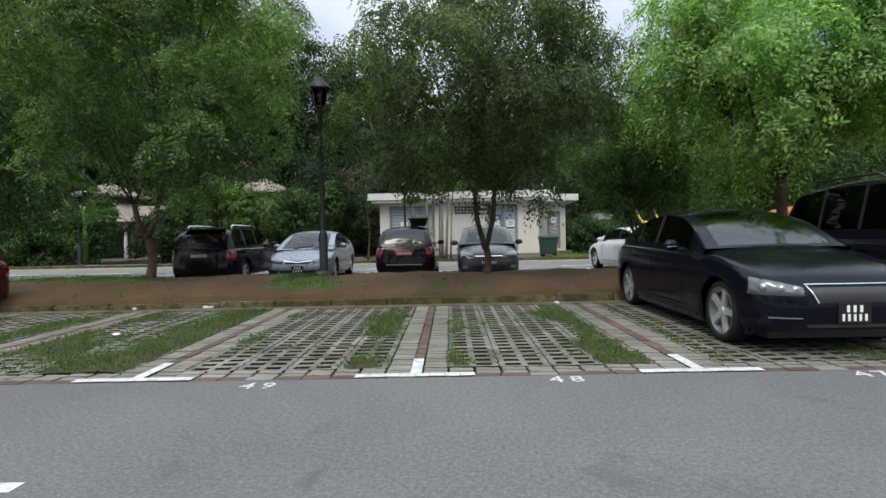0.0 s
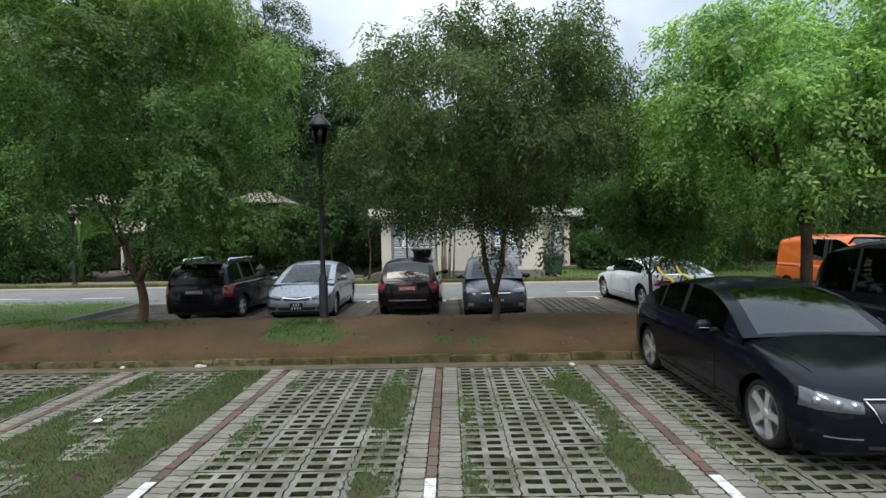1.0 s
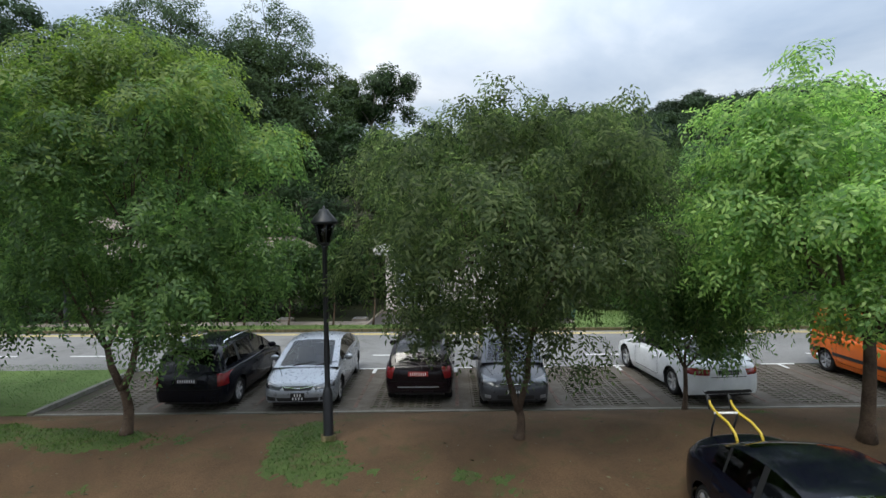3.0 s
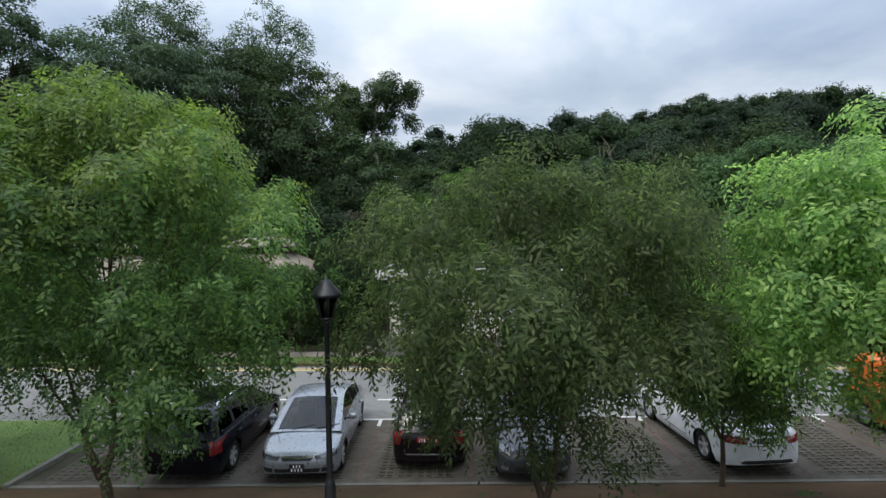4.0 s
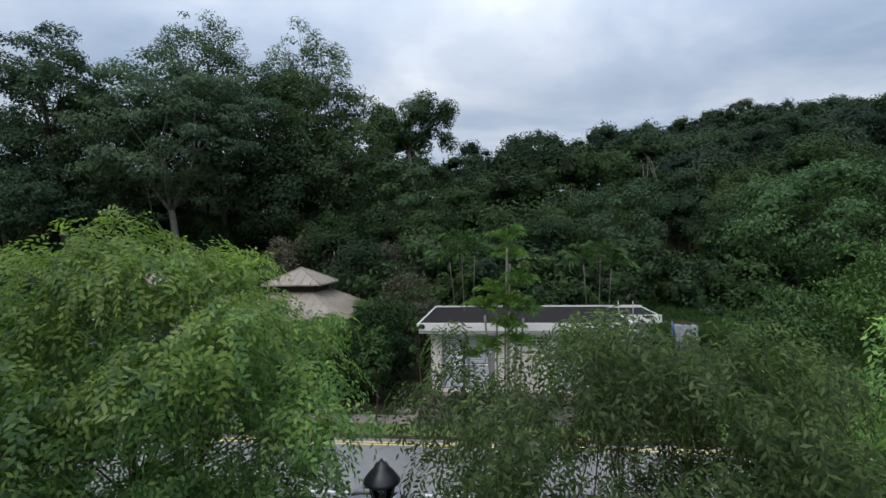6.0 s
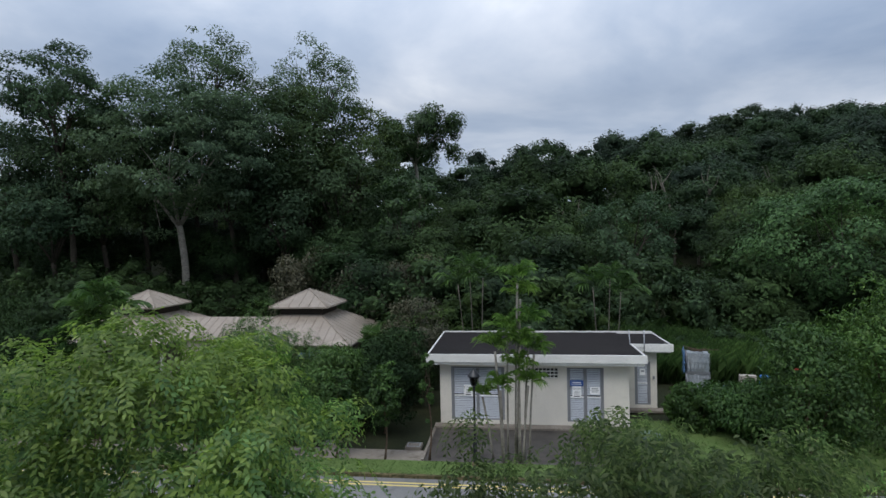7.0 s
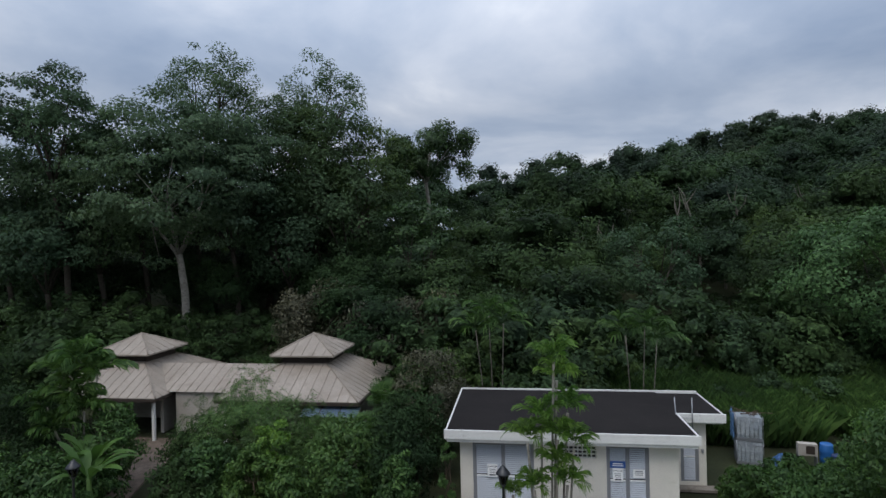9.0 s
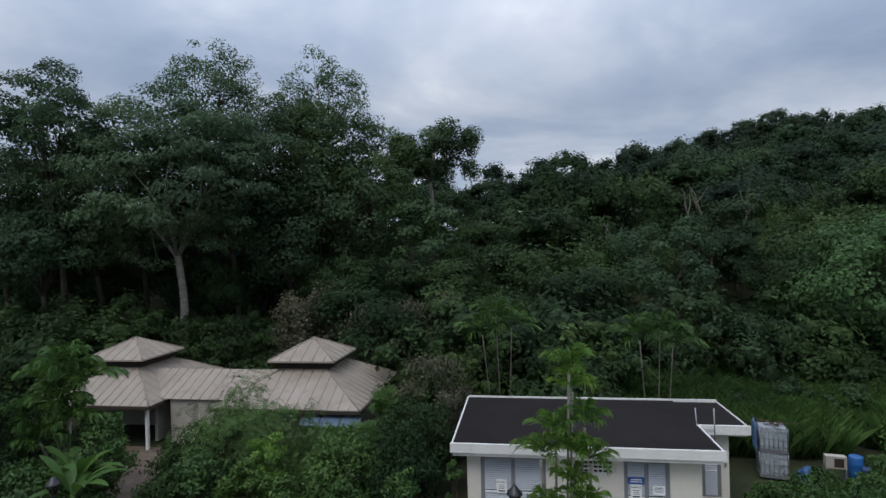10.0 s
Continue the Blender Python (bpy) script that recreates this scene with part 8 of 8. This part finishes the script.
def patches(u, v):
    """Where grass survives on the island: round the lamp, under the trees, in a few loose spots."""
    d = 0.9 * np.array([noise.noise(Vector((a * 0.6, b * 0.8, 8.0))) * 0.7 + noise.noise(Vector((a * 2.3, b * 2.3, 4.0))) * 0.3 for a, b in zip(u, v)])
    for cu, cv, su, sv, h in ((-2.75, 6.7, 0.75, 1.5, 0.75), (-6.9, 6.6, 0.9, 0.6, 0.75), (-8.9, 7.4, 0.9, 1.0, 0.5), (4.4, 8.6, 0.8, 0.5, 0.5), (-0.4, 5.3, 0.8, 0.25, 0.45)):
        d = d + h * np.exp(-((u - cu) / su) ** 2 - ((v - cv) / sv) ** 2)
    return d - 0.42


su, sv = np.arange(-9.7, 7.5, 0.06), np.arange(DEEP + 0.17, ISLAND - 0.03, 0.06)
U, V = np.meshgrid(su, sv)
g = patches(U.ravel(), V.ravel()).reshape(U.shape)
mat_z = mound(U, V) + np.clip(0.06 * g, -0.05, 0.012) + np.random.default_rng(16).normal(0, 0.004, g.shape)
i = (np.arange(len(sv) - 1)[:, None] * len(su) + np.arange(len(su) - 1)[None]).ravel()
turf_mat = new("ground_turf", array_mesh("ground_turf", np.stack([U, V, mat_z], -1).reshape(-1, 3), np.stack([i, i + 1, i + len(su) + 1, i + len(su)], -1), M["turf"], True))
turf_mat.matrix_world = BAY
tagged(turf_mat, "low worn turf on the bare earth island", "turf", kind="structure")
n = 160000
u, v = rng.uniform(-9.6, 7.4, n), rng.uniform(DEEP + 0.18, ISLAND - 0.05, n)
keep = rng.random(n) < np.clip(1.6 * (patches(u, v) + 0.06), 0.0, 0.6)
u, v = u[keep], v[keep]
blades("grass_patches", "soft short grass patches on the bare earth island", on_bay(u, v, mound(u, v) - 0.005), 0.05, 0.0045, M["grass_green"], 42)
n = 9000
x, y = rng.uniform(-22, -10.4, n), rng.uniform(13.0, 18.0, n)
blades("grass_verge", "mown grass of the verge", np.stack([x, y, np.full(n, 0.055)], -1)[(y < 13.9 + 4.2) & (y > 13.6)], 0.04, 0.008, M["grass"], 43)
n = 9000
x, y = rng.uniform(-14, 16, n), rng.uniform(23.97, 25.33, n)
blades("grass_verge", "mown grass of the roadside strip", np.stack([x, y, np.full(n, 0.045)], -1), 0.06, 0.009, M["grass_green"], 44)
n = 7000
x, y = rng.uniform(4.5, 24, n), rng.uniform(25.4, 31, n)
blades("grass_verge", "rough grass beside the small building", np.stack([x, y, np.full(n, 0.04)], -1), 0.09, 0.01, M["grass"], 45)
# tall reeds behind the small building
n = 52000
x, y = rng.uniform(3.5, 27, n), rng.uniform(38.2, 50, n)
keep = field(x, y, 0.3, 2.0) > -0.22
x, y = x[keep], y[keep]
blades("reed_bed", "tall arching green reeds behind the small building", np.stack([x, y, hill(x, y) - 0.05], -1), 1.75, 0.010, M["leaf_hedge"], 46, "reeds")
# fallen leaves on the island
n = 220
u, v = rng.uniform(-9.5, 7, n), rng.uniform(DEEP + 0.2, ISLAND - 0.1, n)
p = on_bay(u, v, mound(u, v) + 0.012)
vv, qq = leaf_quads(rng, p, np.tile(np.array([[0, 0, 1.0]]), (n, 1)), 0.08, 0.035, 0.0, 0.15, 0.2)
tagged(new("fallen_leaves", array_mesh("fallen_leaves", vv, qq, M["leaf_rust"])), "dry fallen leaves on the bare earth", "leaves", kind="stuff")


# ---- pavers, piece by piece ----
def outline_prism(bm, pts, z0, z1, holes=()):
    lo = [bm.verts.new((x, y, z0)) for x, y in pts]
    hi = [bm.verts.new((x, y, z1)) for x, y in pts]
    bm.faces.new(hi)
    for i in range(len(pts)):
        j = (i + 1) % len(pts)
        bm.faces.new((lo[i], lo[j], hi[j], hi[i]))


def zigzag_paver(w, l, amp):
    """Interlocking paver outline: wavy short ends, long sides kinked."""
    pts = [(-w / 2, -l / 2), (-w / 6, -l / 2 + amp), (w / 6, -l / 2 - amp * 0.4), (w / 2, -l / 2), (w / 2 + amp, 0), (w / 2, l / 2), (w / 6, l / 2 - amp * 0.4), (-w / 6, l / 2 + amp), (-w / 2, l / 2), (-w / 2 + amp, 0)]
    return pts


def grass_block(w, l):
    """Perforated block: two by three openings, zigzag long sides."""
    bm = bmesh.new()
    xs = [-w / 2, -w / 2 + 0.056, -0.03, 0.03, w / 2 - 0.056, w / 2]
    ys = [-l / 2]
    p = l / 3
    for i in range(3):
        y = -l / 2 + i * p
        ys += [y + p * 0.23, y + p * 0.77]
    ys.append(l / 2)
    grid = []
    for i, x in enumerate(xs):
        col = []
        for j, y in enumerate(ys):
            dx = (0.010 if j % 2 else -0.008) if i in (0, 5) else 0
            col.append(bm.verts.new((x + dx, y, 0.0)))
        grid.append(col)
    low, inner = {}, []

    def down(i, j, z=-0.085):
        if (i, j) not in low:
            c = grid[i][j].co
            low[(i, j)] = bm.verts.new((c.x, c.y, z))
        return low[(i, j)]
    for i in range(5):
        for j in range(7):
            if i in (1, 3) and j in (1, 3, 5):
                for a, b in (((i, j), (i + 1, j)), ((i + 1, j), (i + 1, j + 1)), ((i + 1, j + 1), (i, j + 1)), ((i, j + 1), (i, j))):
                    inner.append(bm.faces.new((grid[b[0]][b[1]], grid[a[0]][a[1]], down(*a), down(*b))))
            else:
                bm.faces.new((grid[i][j], grid[i + 1][j], grid[i + 1][j + 1], grid[i][j + 1]))
    rim = [(i, 0) for i in range(6)] + [(5, j) for j in range(1, 8)] + [(i, 7) for i in range(4, -1, -1)] + [(0, j) for j in range(6, 0, -1)]
    for a, b in zip(rim, rim[1:] + rim[:1]):
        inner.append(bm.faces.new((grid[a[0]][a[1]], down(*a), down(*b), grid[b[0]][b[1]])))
    # Opening walls and outer sides take the second slot, darker than the top.
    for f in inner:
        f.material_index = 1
    return bm


def mesh_of(name, bm, mat):
    me = bpy.data.meshes.new(name)
    bm.to_mesh(me)
    bm.free()
    me.materials.append(mat)
    return me


random.seed(9)
pavement = tagged(new("pavement"), "parking bays of grey grass pavers with red brick dividing lines", "pavement", kind="structure")
pavement.matrix_world = BAY
PW, PL, BW, BL = 0.222, 0.1105, 0.475, 0.512
bm = bmesh.new(); outline_prism(bm, zigzag_paver(PW - 0.017, PL - 0.018, 0.013), -0.06, 0.0)
paver_me = mesh_of("paver", bm, M["paver"])
bm = bmesh.new(); outline_prism(bm, zigzag_paver(0.092, 0.194, 0.008), -0.06, 0.0)
red_me = mesh_of("red_brick", bm, M["red_paver"])
bm = bmesh.new(); outline_prism(bm, zigzag_paver(0.235, 0.1, 0.004), -0.06, 0.0)
edge_me = mesh_of("edge_brick", bm, M["red_paver"])
bm = bmesh.new(); outline_prism(bm, zigzag_paver(0.235, 0.1, 0.004), -0.06, 0.0)
edge_grey_me = mesh_of("edge_brick", bm, M["paver"])
block_me = mesh_of("grass_block", grass_block(BW - 0.012, BL - 0.012), M["block"])
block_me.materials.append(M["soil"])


def piece(name, me, u, v, parent, jig=0.002, tilt=0.5):
    o = new(name, me)
    o.parent = parent
    o.matrix_basis = pose(u + random.uniform(-jig, jig), v + random.uniform(-jig, jig), random.uniform(-0.006, 0.004), random.uniform(-tilt, tilt), random.uniform(-tilt, tilt), random.uniform(-0.6, 0.6))


rest = {}


def lay(name, me, u, v, near, parent):
    if near:
        piece(name, me, u, v, parent)
    else:
        rest.setdefault((name, me.name, parent.name), []).append((u, v))


V0, V1 = 0.0, 4.42
for k in range(-6, 4):
    u0 = k * PITCH
    n = int((V1 - V0) / PL)
    for i in range(n):
        v = V0 + PL * (i + 0.5)
        for du in (0.05 + PW / 2 + 0.003, -0.05 - PW / 2 - 0.003):
            lay("paver", paver_me, u0 + du, v, k in (-1, 0, 1), pavement)
    for i in range(int((V1 - V0) / 0.204)):
        lay("red_brick", red_me, u0, V0 + 0.204 * (i + 0.5), -3 <= k <= 1, pavement)
    for c in range(4):
        for r in range(8):
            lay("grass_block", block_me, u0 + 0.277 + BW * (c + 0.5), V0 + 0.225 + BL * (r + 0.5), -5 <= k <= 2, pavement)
    for i in range(16):
        lay("paver", paver_me, u0 + 0.277 + 0.237 * (i % 8 + 0.5), 0.055 + 0.11 * (i // 8), k in (-1, 0), pavement)
    for i in range(10):
        lay("edge_brick", edge_grey_me if i % 5 == 4 else edge_me, u0 + 0.1225 + 0.245 * i, -0.056, -3 <= k <= 1, pavement)


def joined_pieces(name, me, spots, parent, label):
    co = np.array([v.co[:] for v in me.vertices])
    faces = [tuple(p.vertices) for p in me.polygons]
    vs, fs = [], []
    for i, (u, v) in enumerate(spots):
        vs.append(co + np.array([u, v, random.uniform(-0.005, 0.003) + (0.006 if parent is far_pave else 0)]))
        fs += [tuple(a + i * len(co) for a in f) for f in faces]
    m = bpy.data.meshes.new(name)
    m.from_pydata(np.concatenate(vs).tolist(), [], fs)
    for mat in me.materials:
        m.materials.append(mat)
    m.polygons.foreach_set("material_index", np.tile([p.material_index for p in me.polygons], len(spots)).astype(np.int32))
    o = new(name, m)
    o.parent = parent
    tagged(o, label, kind="stuff")


# plain concrete strip between pavers and kerb
strip = part("edge_strip", boxes((-30, 30, V1 + 0.02, DEEP - 0.002, -0.06, -0.004)), M["path_dirty"], pavement, "dirty concrete strip along the kerb")

# far bays
bm = grass_block(0.42, BL - 0.012)
far_block_me = mesh_of("grass_block", bm, M["paver_far"])
far_block_me.materials.append(M["soil_far"])
far_pave = tagged(new("pavement_far"), "far parking bays of pale grass pavers and concrete strips", "pavement", kind="structure")
far_pave.matrix_world = BAY
cells, strips = [], []
for k in range(-4, 7):
    u0 = k * PITCH
    strips.append((u0 - 0.36, u0 + 0.36, ISLAND + 0.1, FAR - 0.001, -0.06, 0.0))
    for i in range(18 if u0 > -9.6 else 0):
        lay("red_brick", red_me, u0, ISLAND + 0.55 + 0.204 * i, False, far_pave)
    for c in range(4):
        for r in range(7):
            u, v = u0 + 0.36 + 0.4325 * (c + 0.5), ISLAND + 0.42 + BL * (r + 0.5)
            if u > -9.6:
                piece("grass_block", far_block_me, u, v, far_pave)
part("concrete_strip", boxes(*[s for s in strips if s[0] > -9.86]), M["paver_far"], far_pave, "pale concrete strip between the bays")
part("concrete_strip", boxes((-9.86, 24, ISLAND + 0.1, ISLAND + 0.41, -0.06, -0.003)), M["paver_far"], far_pave)

for (name, mn, pn), spots in rest.items():
    joined_pieces(name, bpy.data.meshes[mn], spots, bpy.data.objects[pn], "more pavers of the same kind")
